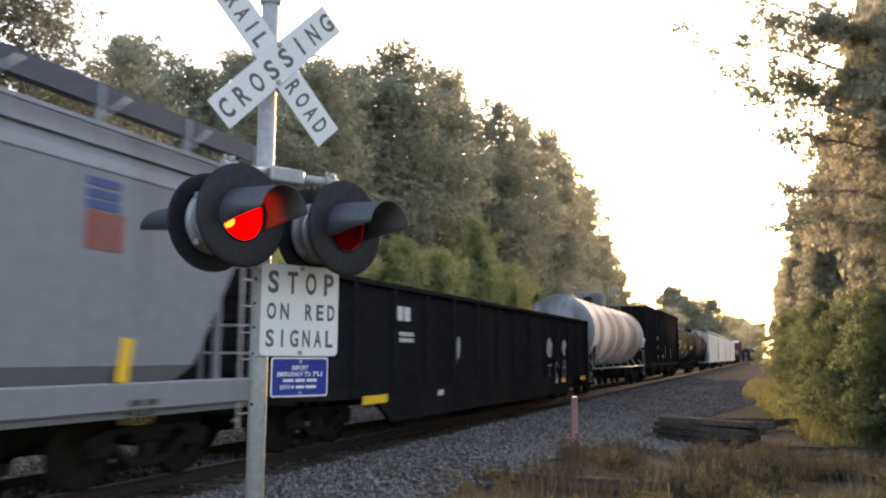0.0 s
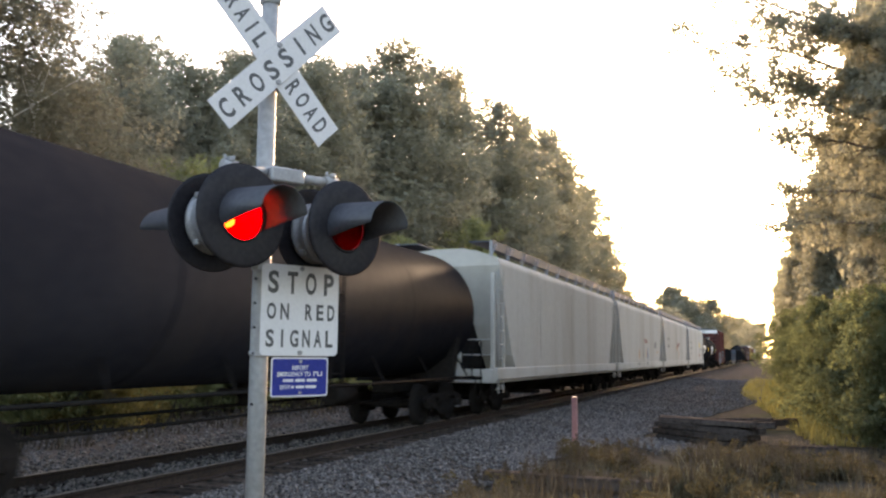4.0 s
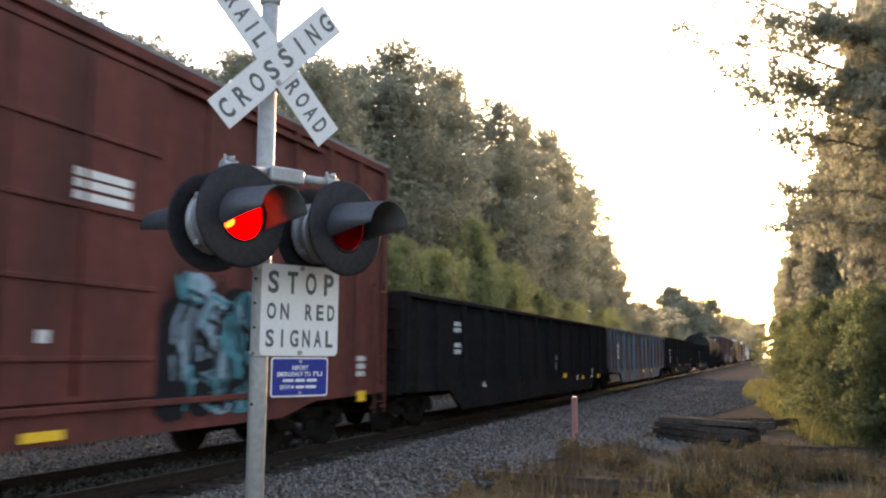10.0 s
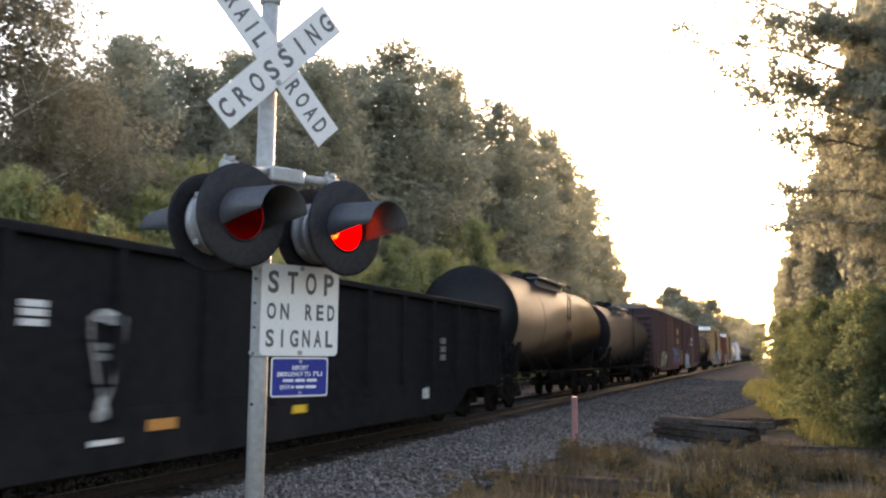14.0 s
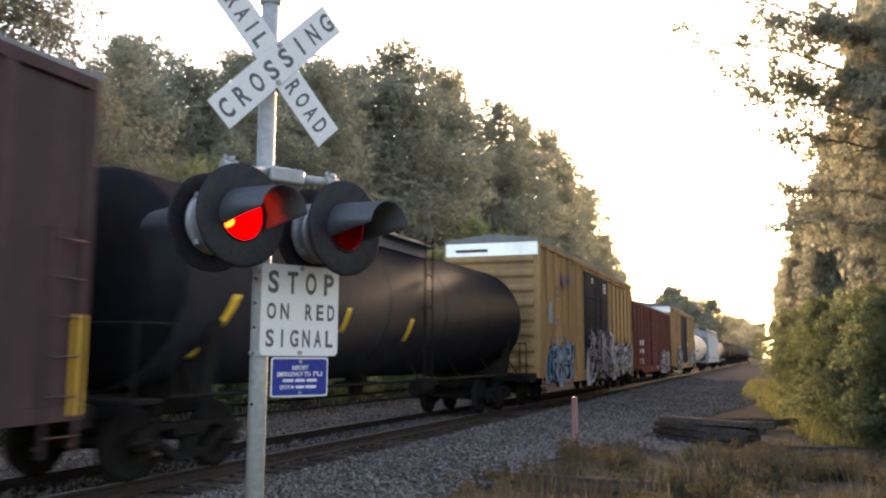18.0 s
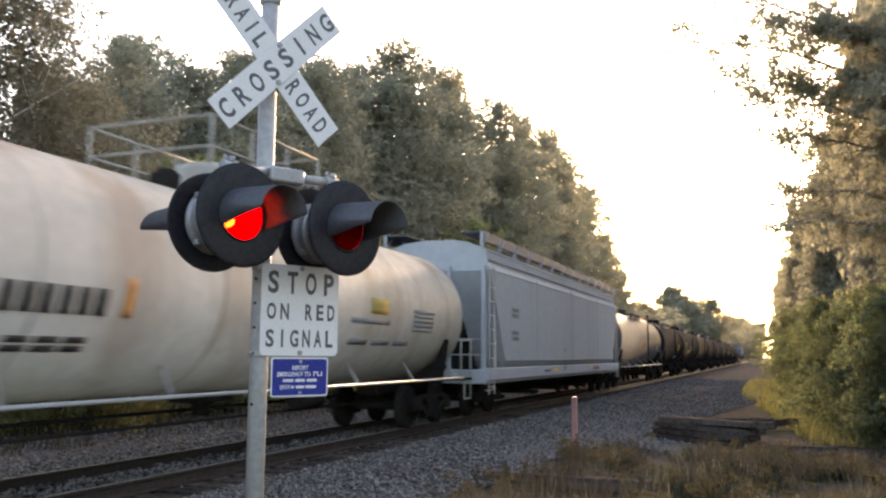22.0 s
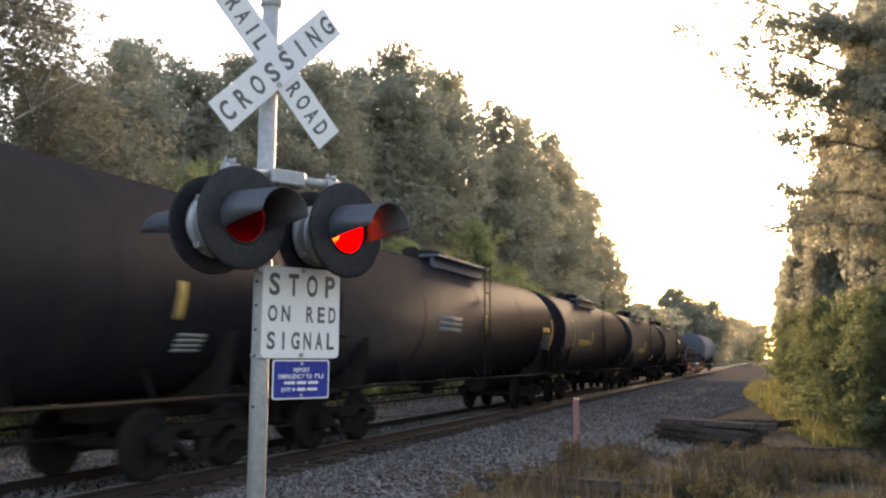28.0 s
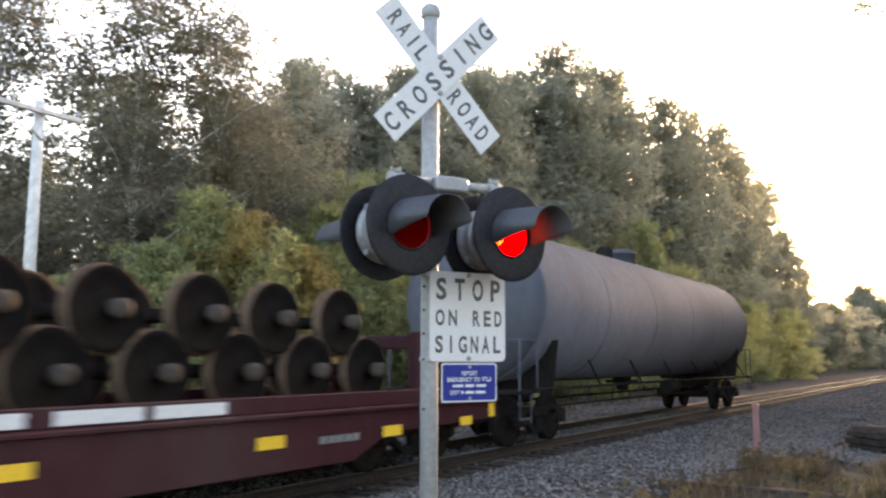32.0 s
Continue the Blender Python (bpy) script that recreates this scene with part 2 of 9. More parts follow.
ROOF_GREY = surface("weathered_roof_metal", (0.14, 0.14, 0.14), (0.11, 0.11, 0.112), 0.6, 0.0, 6, (0.08, 0.07, 0.06), 0.4, gloss=0.01)
BEARING = surface("bearing_cap_steel", (0.060, 0.047, 0.039), (0.042, 0.033, 0.028), 0.75, 0.0, 10, (0.085, 0.07, 0.06), 0.4, spec=0.0)
MARK_WHITE = surface("white_stencil", (0.46, 0.46, 0.45), (0.36, 0.36, 0.36), 0.6, 0, 20, bump=0.02, gloss=0.02)
MARK_BLACK = surface("dark_stencil", (0.010, 0.009, 0.009), (0.024, 0.022, 0.021), 0.8, 0, 20, bump=0.02)
MARK_YELLOW = surface("yellow_reflector", (0.58, 0.35, 0.035), (0.50, 0.30, 0.03), 0.5, 0, 20, bump=0.02, gloss=0.01)
MARK_RED = surface("red_stencil", (0.20, 0.058, 0.050), (0.17, 0.050, 0.044), 0.6, 0, 20, bump=0.02, gloss=0.01)
MARK_BLUE = surface("blue_stencil", (0.042, 0.058, 0.135), (0.052, 0.068, 0.150), 0.6, 0, 20, bump=0.02, gloss=0.01)
MARK_ORANGE = surface("faded_orange_panel", (0.38, 0.165, 0.05), (0.32, 0.14, 0.042), 0.5, 0, 20, bump=0.02, gloss=0.01)
MARK_DIM = surface("worn_grey_stencil", (0.17, 0.17, 0.17), (0.10, 0.10, 0.10), 0.6, 0, 25, bump=0.02, gloss=0.01)
MARK_GREYED = surface("worn_white_paint", (0.30, 0.30, 0.30), (0.16, 0.16, 0.165), 0.6, 0, 9, (0.05, 0.05, 0.05), 0.7, stain_scale=3.0, bump=0.02, gloss=0.01)
MARK_OCHRE = surface("dull_yellow_stencil", (0.30, 0.21, 0.07), (0.22, 0.15, 0.05), 0.6, 0, 25, bump=0.02, gloss=0.01)
MARK_RUST = surface("brown_stencil", (0.16, 0.09, 0.06), (0.12, 0.07, 0.05), 0.6, 0, 25, bump=0.02, gloss=0.01)
# tread rust, lightened against the wheel faces to paint the rims as lit
RUST_STEEL = surface("lit_rusty_tread", (0.100, 0.060, 0.040), (0.045, 0.029, 0.022), 0.8, 0.0, 6, (0.12, 0.09, 0.066), 0.4, spec=0.0)
DARK_STEEL = surface("dark_wheel_steel", (0.010, 0.008, 0.007), (0.006, 0.005, 0.005), 0.8, 0.0, 8, (0.026, 0.017, 0.013), 0.5, spec=0.0)
SPRAY = {}
for spray_name, spray_colour in (("white", (0.30, 0.30, 0.31)), ("black", (0.012, 0.012, 0.014)), ("blue", (0.06, 0.15, 0.27)), ("lilac", (0.20, 0.155, 0.20)),
                                 ("teal", (0.035, 0.15, 0.18)), ("pink", (0.26, 0.05, 0.13)), ("olive", (0.22, 0.22, 0.08)), ("pale_blue", (0.17, 0.245, 0.30))):
    SPRAY[spray_name] = surface(spray_name + "_spray_paint", spray_colour, tuple(c * 0.8 for c in spray_colour), 0.6, 0, 6, tuple(c * 0.45 for c in spray_colour), 0.5, bump=0.02, gloss=0.006)


# ---- mesh building ----
class Shape:
    """Collects vertices and faces of one mesh."""

    def __init__(self):
        self.v, self.f, self.s = [], [], []

    def face(self, ids, smooth=False):
        self.f.append(tuple(ids))
        self.s.append(smooth)

    def add(self, points):
        k = len(self.v)
        self.v.extend(tuple(p) for p in points)
        return k

    def box(self, x0, x1, y0, y1, z0, z1, c=0.0):
        if c <= 0:
            k = self.add([(x, y, z) for z in (z0, z1) for y in (y0, y1) for x in (x0, x1)])
            for q in ((0, 2, 3, 1), (4, 5, 7, 6), (0, 1, 5, 4), (2, 6, 7, 3), (0, 4, 6, 2), (1, 3, 7, 5)):
                self.face([k + i for i in q])
            return self
        lo, hi = (x0, y0, z0), (x1, y1, z1)
        ids = {}
        for sx in (0, 1):
            for sy in (0, 1):
                for sz in (0, 1):
                    at = [(lo, hi)[s][i] for i, s in enumerate((sx, sy, sz))]
                    into = [c if s == 0 else -c for s in (sx, sy, sz)]
                    for axis in range(3):
                        p = [at[i] + (0 if i == axis else into[i]) for i in range(3)]
                        ids[sx, sy, sz, axis] = self.add([p])
        for axis in range(3):
            o = [i for i in range(3) if i != axis]
            for side in (0, 1):
                ring = []
                for u, w in ((0, 0), (1, 0), (1, 1), (0, 1)):
                    key = [0, 0, 0]
                    key[axis], key[o[0]], key[o[1]] = side, u, w
                    ring.append(ids[(*key, axis)])
                flip = (side == 1) == (axis != 1)
                self.face(ring if flip else ring[::-1])
            for u in (0, 1):
                for w in (0, 1):
                    key0, key1 = [0, 0, 0], [0, 0, 0]
                    key0[axis], key1[axis] = 0, 1
                    key0[o[0]] = key1[o[0]] = u
                    key0[o[1]] = key1[o[1]] = w
                    q = [ids[(*key0, o[0])], ids[(*key1, o[0])], ids[(*key1, o[1])], ids[(*key0, o[1])]]
                    flip = ((u == w) == (axis != 1))
                    self.face(q if flip else q[::-1])
        for sx in (0, 1):
            for sy in (0, 1):
                for sz in (0, 1):
                    q = [ids[sx, sy, sz, a] for a in range(3)]
                    self.face(q if (sx + sy + sz) % 2 else q[::-1])
        return self

    def tube(self, p0, p1, r0, r1=None, seg=10, caps=True):
        r1 = r0 if r1 is None else r1
        p0, p1 = Vector(p0), Vector(p1)
        turn = (p1 - p0).to_track_quat("Z", "Y").to_matrix()
        k = self.add([p + turn @ Vector((r * math.cos(2 * math.pi * i / seg), r * math.sin(2 * math.pi * i / seg), 0))
                      for p, r in ((p0, r0), (p1, r1)) for i in range(seg)])
        for i in range(seg):
            j = (i + 1) % seg
            self.face((k + i, k + j, k + seg + j, k + seg + i), True)
        if caps:
            self.face([k + i for i in range(seg)][::-1])
            self.face([k + seg + i for i in range(seg)])
        return self

    def pipe(self, points, r, seg=8):
        for p, q in zip(points, points[1:]):
            self.tube(p, q, r, seg=seg)
        for p in points[1:-1]:
            self.ball(p, r * 1.02, 6)
        return self

    def ball(self, p, r, seg=8):
        return self.lathe([(r * math.sin(math.pi * i / 6) + 1e-5, -r * math.cos(math.pi * i / 6)) for i in range(7)], "z", seg, p)

    def lathe(self, profile, axis="z", seg=24, centre=(0, 0, 0), smooth=True, start=0.0, sweep=360.0):
        """Turns (radius, height) pairs about an axis."""
        whole = sweep >= 359.9
        count = seg if whole else seg + 1
        k = len(self.v)
        for r, h in profile:
            for i in range(count):
                a = radians(start + sweep * i / seg)
                u, w = r * math.cos(a), r * math.sin(a)
                p = {"z": (u, w, h), "y": (w, h, u), "x": (h, u, w)}[axis]
                self.v.append((p[0] + centre[0], p[1] + centre[1], p[2] + centre[2]))
        for a in range(len(profile) - 1):
            for i in range(seg):
                j = (i + 1) % count
                self.face((k + a * count + i, k + a * count + j, k + (a + 1) * count + j, k + (a + 1) * count + i), smooth)
        return self

    def prism(self, outline, axis, a0, a1, smooth=False):
        """An outline of (u, w) pairs pushed along an axis; u, w are the other two axes in order."""
        def at(u, w, a):
            return {"x": (a, u, w), "y": (u, a, w), "z": (u, w, a)}[axis]
        n = len(outline)
        k = self.add([at(u, w, a) for a in (a0, a1) for u, w in outline])
        for i in range(n):
            j = (i + 1) % n
            self.face((k + i, k + j, k + n + j, k + n + i), smooth)
        self.face([k + i for i in range(n)][::-1])
        self.face([k + n + i for i in range(n)])
        return self

    def join(self, other, m):
        k = self.add([m @ Vector(p) for p in other.v])
        for ids, s in zip(other.f, other.s):
            self.face([k + i for i in ids], s)
        return self

    def mesh(self, name, material, fix=True):
        me = bpy.data.meshes.new(name)
        me.from_pydata(self.v, [], self.f)
        me.polygons.foreach_set("use_smooth", self.s)
        if fix:
            b = bmesh.new()
            b.from_mesh(me)
            bmesh.ops.recalc_face_normals(b, faces=b.faces)
            b.to_mesh(me)
            b.free()
        me.materials.append(material)
        return me


def part(name, shape, material, parent=None, label="", at=None):
    """Links a Shape or a mesh as one object under a thing or a part."""
    me = shape.mesh(name, material) if isinstance(shape, Shape) else shape
    ob = new(name, me)
    if parent:
        ob.parent = parent
    if at is not None:
        ob.matrix_basis = at if isinstance(at, Matrix) else pose(*at)
    if label:
        tagged(ob, label)
    return ob


def thing(name, at, label, category, group=""):
    ob = new(name)
    ob.empty_display_size = 0.2
    ob.matrix_basis = at if isinstance(at, Matrix) else pose(*at)
    return tagged(ob, label, category, group)


def lettering(text, width, height, material, bold=0.0):
    """A flat mesh of the built-in font, stretched to width and height, centred, facing +z."""
    curve = bpy.data.curves.new("letters", "FONT")
    curve.body, curve.align_x, curve.align_y, curve.offset = text, "LEFT", "BOTTOM_BASELINE", bold
    curve.resolution_u = 4
    ob = new("letters", curve)
    me = bpy.data.meshes.new_from_object(ob.evaluated_get(bpy.context.evaluated_depsgraph_get()))
    bpy.data.objects.remove(ob)
    bpy.data.curves.remove(curve)
    co = np.empty(len(me.vertices) * 3)
    me.vertices.foreach_get("co", co)
    co = co.reshape(-1, 3)
    lo, hi = co.min(0), co.max(0)
    co[:, 0] = ((co[:, 0] - lo[0]) / (hi[0] - lo[0]) - 0.5) * width
    co[:, 1] = ((co[:, 1] - lo[1]) / (hi[1] - lo[1]) - 0.5) * height
    co[:, 2] = 0
    me.vertices.foreach_set("co", co.ravel())
    me.materials.clear()
    me.materials.append(material)
    me.update()
    return me


def plaque(width, height, material, thick=0.004):
    """A thin flat bar of writing or a reflector, facing +z."""
    return Shape().box(-width / 2, width / 2, -height / 2, height / 2, 0, thick).mesh("bar", material)


# ---- ground and track ----
def ground_height(x, y):
    """Low weedy verge; the ballast shoulder and the far ditch are built apart."""
    rough = 0.06 * noise.noise((x * 0.35, y * 0.35, 0)) + 0.03 * noise.noise((x * 1.3, y * 1.3, 4))
    return rough - 0.04


def build_ground():
    s = Shape()
    xs = [-2000, -600, -200, -90, -50, -30] + [-22 + i * 0.8 for i in range(46)] + [20, 30, 60, 150, 500, 2000]
    ys = [-1500, -700, -200, -60, -20, -8] + [-4 + i * 1.0 for i in range(70)] + [72, 85, 105, 140, 190, 260, 400, 700, 1500, 3000]
    for y in ys:
        for x in xs:
            s.v.append((x, y, ground_height(x, y)))
    n = len(xs)
    for j in range(len(ys) - 1):
        for i in range(n - 1):
            s.face((j * n + i, j * n + i + 1, (j + 1) * n + i + 1, (j + 1) * n + i), True)
    ob = part("ground", s, EARTH)
    tagged(ob, "brown weedy earth verge with patches of grass", "ground", kind="structure")
    # ballast bed: a broad low bank under the rails
    s = Shape()
    s.prism([(TRACK - 9.0, -0.25), (TRACK - 8.0, 0.02), (TRACK - 4.2, 0.05), (TRACK - 2.3, RAIL - 0.22), (TRACK + 2.3, RAIL - 0.22), (TRACK + 3.7, 0.03), (TRACK + 4.5, -0.25)], "y", -800, 1000)
    bed = part("ballast_bed", s, BED)
    tagged(bed, "grey crushed stone ballast bank under the track", "ballast", kind="structure")
    s = Shape()
    steps = 60
    for i in range(steps + 1):
        y = 16 + (i / steps) ** 2 * 800
        left = TRACK + 3.4
        right = min(-0.8, -4.2 + (y - 16) * 0.14) + 0.25 * math.sin(y * 0.9)
        for k in range(9):
            x = left + (right - left) * k / 8
            s.v.append((x, y, ground_height(x, y) + 0.035 + 0.012 * math.sin(k * 2 + y)))
    for i in range(steps):
        for k in range(8):
            s.face((i * 9 + k, i * 9 + k + 1, i * 9 + k + 10, i * 9 + k + 9), True)
    path = part("gravel_path", s, BED)
    tagged(path, "dusty grey gravel service path beside the track", "path", kind="structure")


def rail_outline(z):
    half = [(0.07, 0), (0.07, 0.012), (0.012, 0.03), (0.009, 0.125), (0.034, 0.140), (0.036, 0.168), (0.030, 0.178)]
    return [(u, z + w) for u, w in half] + [(-u, z + w) for u, w in reversed(half)]


def build_track():
    for side in (-1, 1):
        x = TRACK + side * 0.7525
        s = Shape().prism([(x + u, w) for u, w in rail_outline(RAIL - 0.178)], "y", -800, 1000)
        rail = part("rail", s, RAIL_STEEL)
        tagged(rail, "brown rusty steel rail with a worn bright head", "rail", "rails of the track", "structure")
        part("running_surface", Shape().box(x - 0.028, x + 0.028, -800, 1000, RAIL - 0.004, RAIL + 0.0015), RAIL_TOP, rail, "polished bright rail head")
    me = Shape().box(-1.38, 1.38, -0.125, 0.125, -0.09, 0.02, 0.012).mesh("tie", TIE_WOOD)
    sleepers = new("track_ties")
    tagged(sleepers, "dark creosoted wooden ties half sunk in ballast", "ties", kind="structure")
    for i in range(150):
        ob = new("tie", me)
        ob.parent = sleepers
        ob.matrix_basis = pose(TRACK + random.uniform(-0.04, 0.04), 2.0 + i * 0.53, RAIL - 0.20, 0, 0, random.uniform(-1, 1))


def stone(rng, r):
    """One angular ballast stone as a Shape."""
    s = Shape()
    pts = []
    for lat, count in ((-0.9, 1), (-0.25, 5), (0.45, 4), (0.95, 1)):
        for i in range(count):
            a = 6.283 * (i + rng.uniform(-0.25, 0.25)) / count + lat
            rr = math.sqrt(max(0, 1 - lat * lat)) * rng.uniform(0.75, 1.2)
            pts.append((r * rr * math.cos(a), r * rr * math.sin(a), r * lat * rng.uniform(0.6, 0.85)))
    s.v = pts
    for i in range(5):
        s.face((0, 1 + (i + 1) % 5, 1 + i))
    for i in range(4):
        s.face((6 + i, 6 + (i + 1) % 4, 10))
    low, top = [1, 2, 3, 4, 5], [6, 7, 8, 9]
    s.face((1, 2, 7, 6)), s.face((2, 3, 8, 7)), s.face((3, 4, 8)), s.face((4, 5, 9, 8)), s.face((5, 1, 6, 9))
    return s


def bank_height(x):
    """Top of the ballast bank, across the track."""
    d = x - TRACK
    if d < -2.3:
        return max(0.04, RAIL - 0.22 + (d + 2.3) * 0.042)
    if d < 2.3:
        return RAIL - 0.22
    if d < 3.7:
        return RAIL - 0.22 - (d - 2.3) * 0.071
    return max(0.0, 0.03 - (d - 3.7) * 0.3)


def build_stones():
    """Loose ballast as real stones, thick by the camera, thinner with distance."""
    rng = random.Random(5)
    kinds = [stone(rng, 1.0) for _ in range(8)]
    kinds = [(np.array(k.v), k.f) for k in kinds]
    verts, faces = [], []
    total = 0

    def drop(x, y, z, r):
        nonlocal total
        v, f = kinds[rng.randrange(8)]
        a, b = rng.uniform(0, 6.283), rng.uniform(-0.6, 0.6)
        turn = np.array(Euler((b, rng.uniform(-0.6, 0.6), a)).to_matrix())
        verts.append(v @ turn.T * r + (x, y, z))
        faces.extend([tuple(i + total for i in q) for q in f])
        total += len(v)

    for _ in range(15000):      # near shoulder
        y = 6 + 32 * rng.random() ** 1.5
        x = TRACK + rng.uniform(1.42, 4.6)
        if x > -4.0 + 0.3 * math.sin(y):
            continue
        drop(x, y, bank_height(x) + rng.uniform(-0.005, 0.025), rng.uniform(0.025, 0.055))
    for _ in range(9000):      # between the rails and the far shoulder
        y = 2.0 + 40 * rng.random() ** 1.4
        x = TRACK + rng.uniform(-7.5, 0.9)
        drop(x, y, bank_height(x) + rng.uniform(-0.005, 0.02), rng.uniform(0.028, 0.055))
    for _ in range(2800):       # stones strewn before the stacked ties
        along, across = rng.uniform(-0.05, 1.05), rng.gauss(0, 0.42)
        x, y = -3.8 + 3.3 * along + 0.76 * across, 21.0 - 3.8 * along + 0.65 * across
        drop(x, y, ground_height(x, y) + 0.05, rng.uniform(0.02, 0.05))
    for _ in range(11000):      # clean stone filled up between the ties
        y = 3.5 + 30 * rng.random() ** 1.3
        x = TRACK + rng.uniform(-2.6, 0.70)
        drop(x, y, RAIL - 0.19 + rng.uniform(0.0, 0.045), rng.uniform(0.030, 0.055))
    for _ in range(15000):      # the path beyond and the bank along it
        y = 15.5 + 60 * rng.random() ** 1.4
        x = rng.uniform(TRACK + (3.6 if y < 36 else 1.0), min(-0.8, -4.2 + (y - 16) * 0.14) + 0.3)
        drop(x, y, max(bank_height(x), ground_height(x, y) + 0.035) + 0.01, rng.uniform(0.022, 0.05) * (1 + max(0, y - 30) * 0.012))
    me = bpy.data.meshes.new("ballast_stones")
    me.from_pydata(np.concatenate(verts).tolist(), [], faces)
    me.materials.append(BALLAST)
    ob = new("ballast_stones", me)
    tagged(ob, "loose angular grey crushed stones beside the track", "gravel", kind="stuff")


def timber(rng, length=2.55, thick=0.175):
    s = Shape().box(-length / 2, length / 2, -0.115, 0.115, 0, thick, 0.015)
    s.v = [(x + rng.uniform(-0.012, 0.012), y + rng.uniform(-0.01, 0.01), z + rng.uniform(-0.006, 0.006)) for x, y, z in s.v]
    return s


def build_yard_things():
    rng = random.Random(11)
    # stack of old ties: layers with gaps, ends uneven
    for row in range(4):
        for k in range(3 if row < 3 else 2):
            m = pose(-1.58 + k * 0.15 + rng.uniform(-0.12, 0.12), 20.48 + k * 0.20 + row * 0.02 + rng.uniform(-0.02, 0.02), -0.02 + row * 0.14, rng.uniform(-3, 3), rng.uniform(-1.2, 1.2), -38 + rng.uniform(-3.0, 3.0))
            ob = part("railway_tie", timber(rng, 2.62 + rng.uniform(-0.2, 0.1), 0.128), TIE_WOOD, at=m)
            tagged(ob, "old weathered wooden railway tie stacked by the track", "timber", "stacked railway ties")
    for x, y, turn, length in ((-1.1, 26.2, -24, 2.3), (-0.3, 25.6, 30, 2.0), (-0.75, 24.6, -8, 1.6), (0.35, 18.7, -30, 1.7)):
        ob = part("railway_tie", timber(rng, length), TIE_WOOD, at=pose(x, y, 0.02, 0, -3, turn))
        tagged(ob, "broken old wooden railway tie lying in weeds", "timber", "scattered railway ties")
    ob = part("railway_tie", timber(rng), TIE_WOOD, at=pose(-2.95, 12.75, 0.0, 0, 0, -3))
    tagged(ob, "dark old wooden railway tie half hidden by dry grass", "timber", "scattered railway ties")
    # short red marker post
    post = thing("marker_post", (-4.18, 19.12, 0), "short faded red square marker post in the ballast", "post")
    part("post", Shape().box(-0.06, 0.06, -0.05, 0.05, -0.3, 1.0, 0.012), MARKER_RED, post)
    part("cap", Shape().box(-0.065, 0.065, -0.055, 0.055, 0.985, 1.03, 0.015), MARKER_RED, post)
    # far utility pole with a crossarm
    pole = thing("utility_pole", (-18.4, 11.3, 0), "pale weathered wooden utility pole with one crossarm", "utility pole")
    part("pole", Shape().tube((0, 0, -1), (0, 0, 7.95), 0.16, 0.12, 14), POLE_WOOD, pole)
    part("crossarm", Shape().box(-0.06, 0.06, -1.5, 1.0, 7.62, 7.75, 0.015), POLE_WOOD, pole, at=(0.16, 0, 0))
    for y in (-1.35, -0.75, 0.5, 0.88):
        part("insulator", Shape().lathe([(0.001, 0.16), (0.035, 0.15), (0.05, 0.09), (0.03, 0.06), (0.045, 0.03), (0.012, 0.0)], "z", 10), LAMP_GREY, pole, at=(0.16, y, 7.75))
    part("brace", Shape().tube((0.13, -0.7, 7.62), (0.13, 0, 7.0), 0.02, seg=6).tube((0.13, 0.7, 7.62), (0.13, 0, 7.0), 0.02, seg=6), GALVANISED, pole)


# ---- crossing signal mast ----
SHUTTERS = []


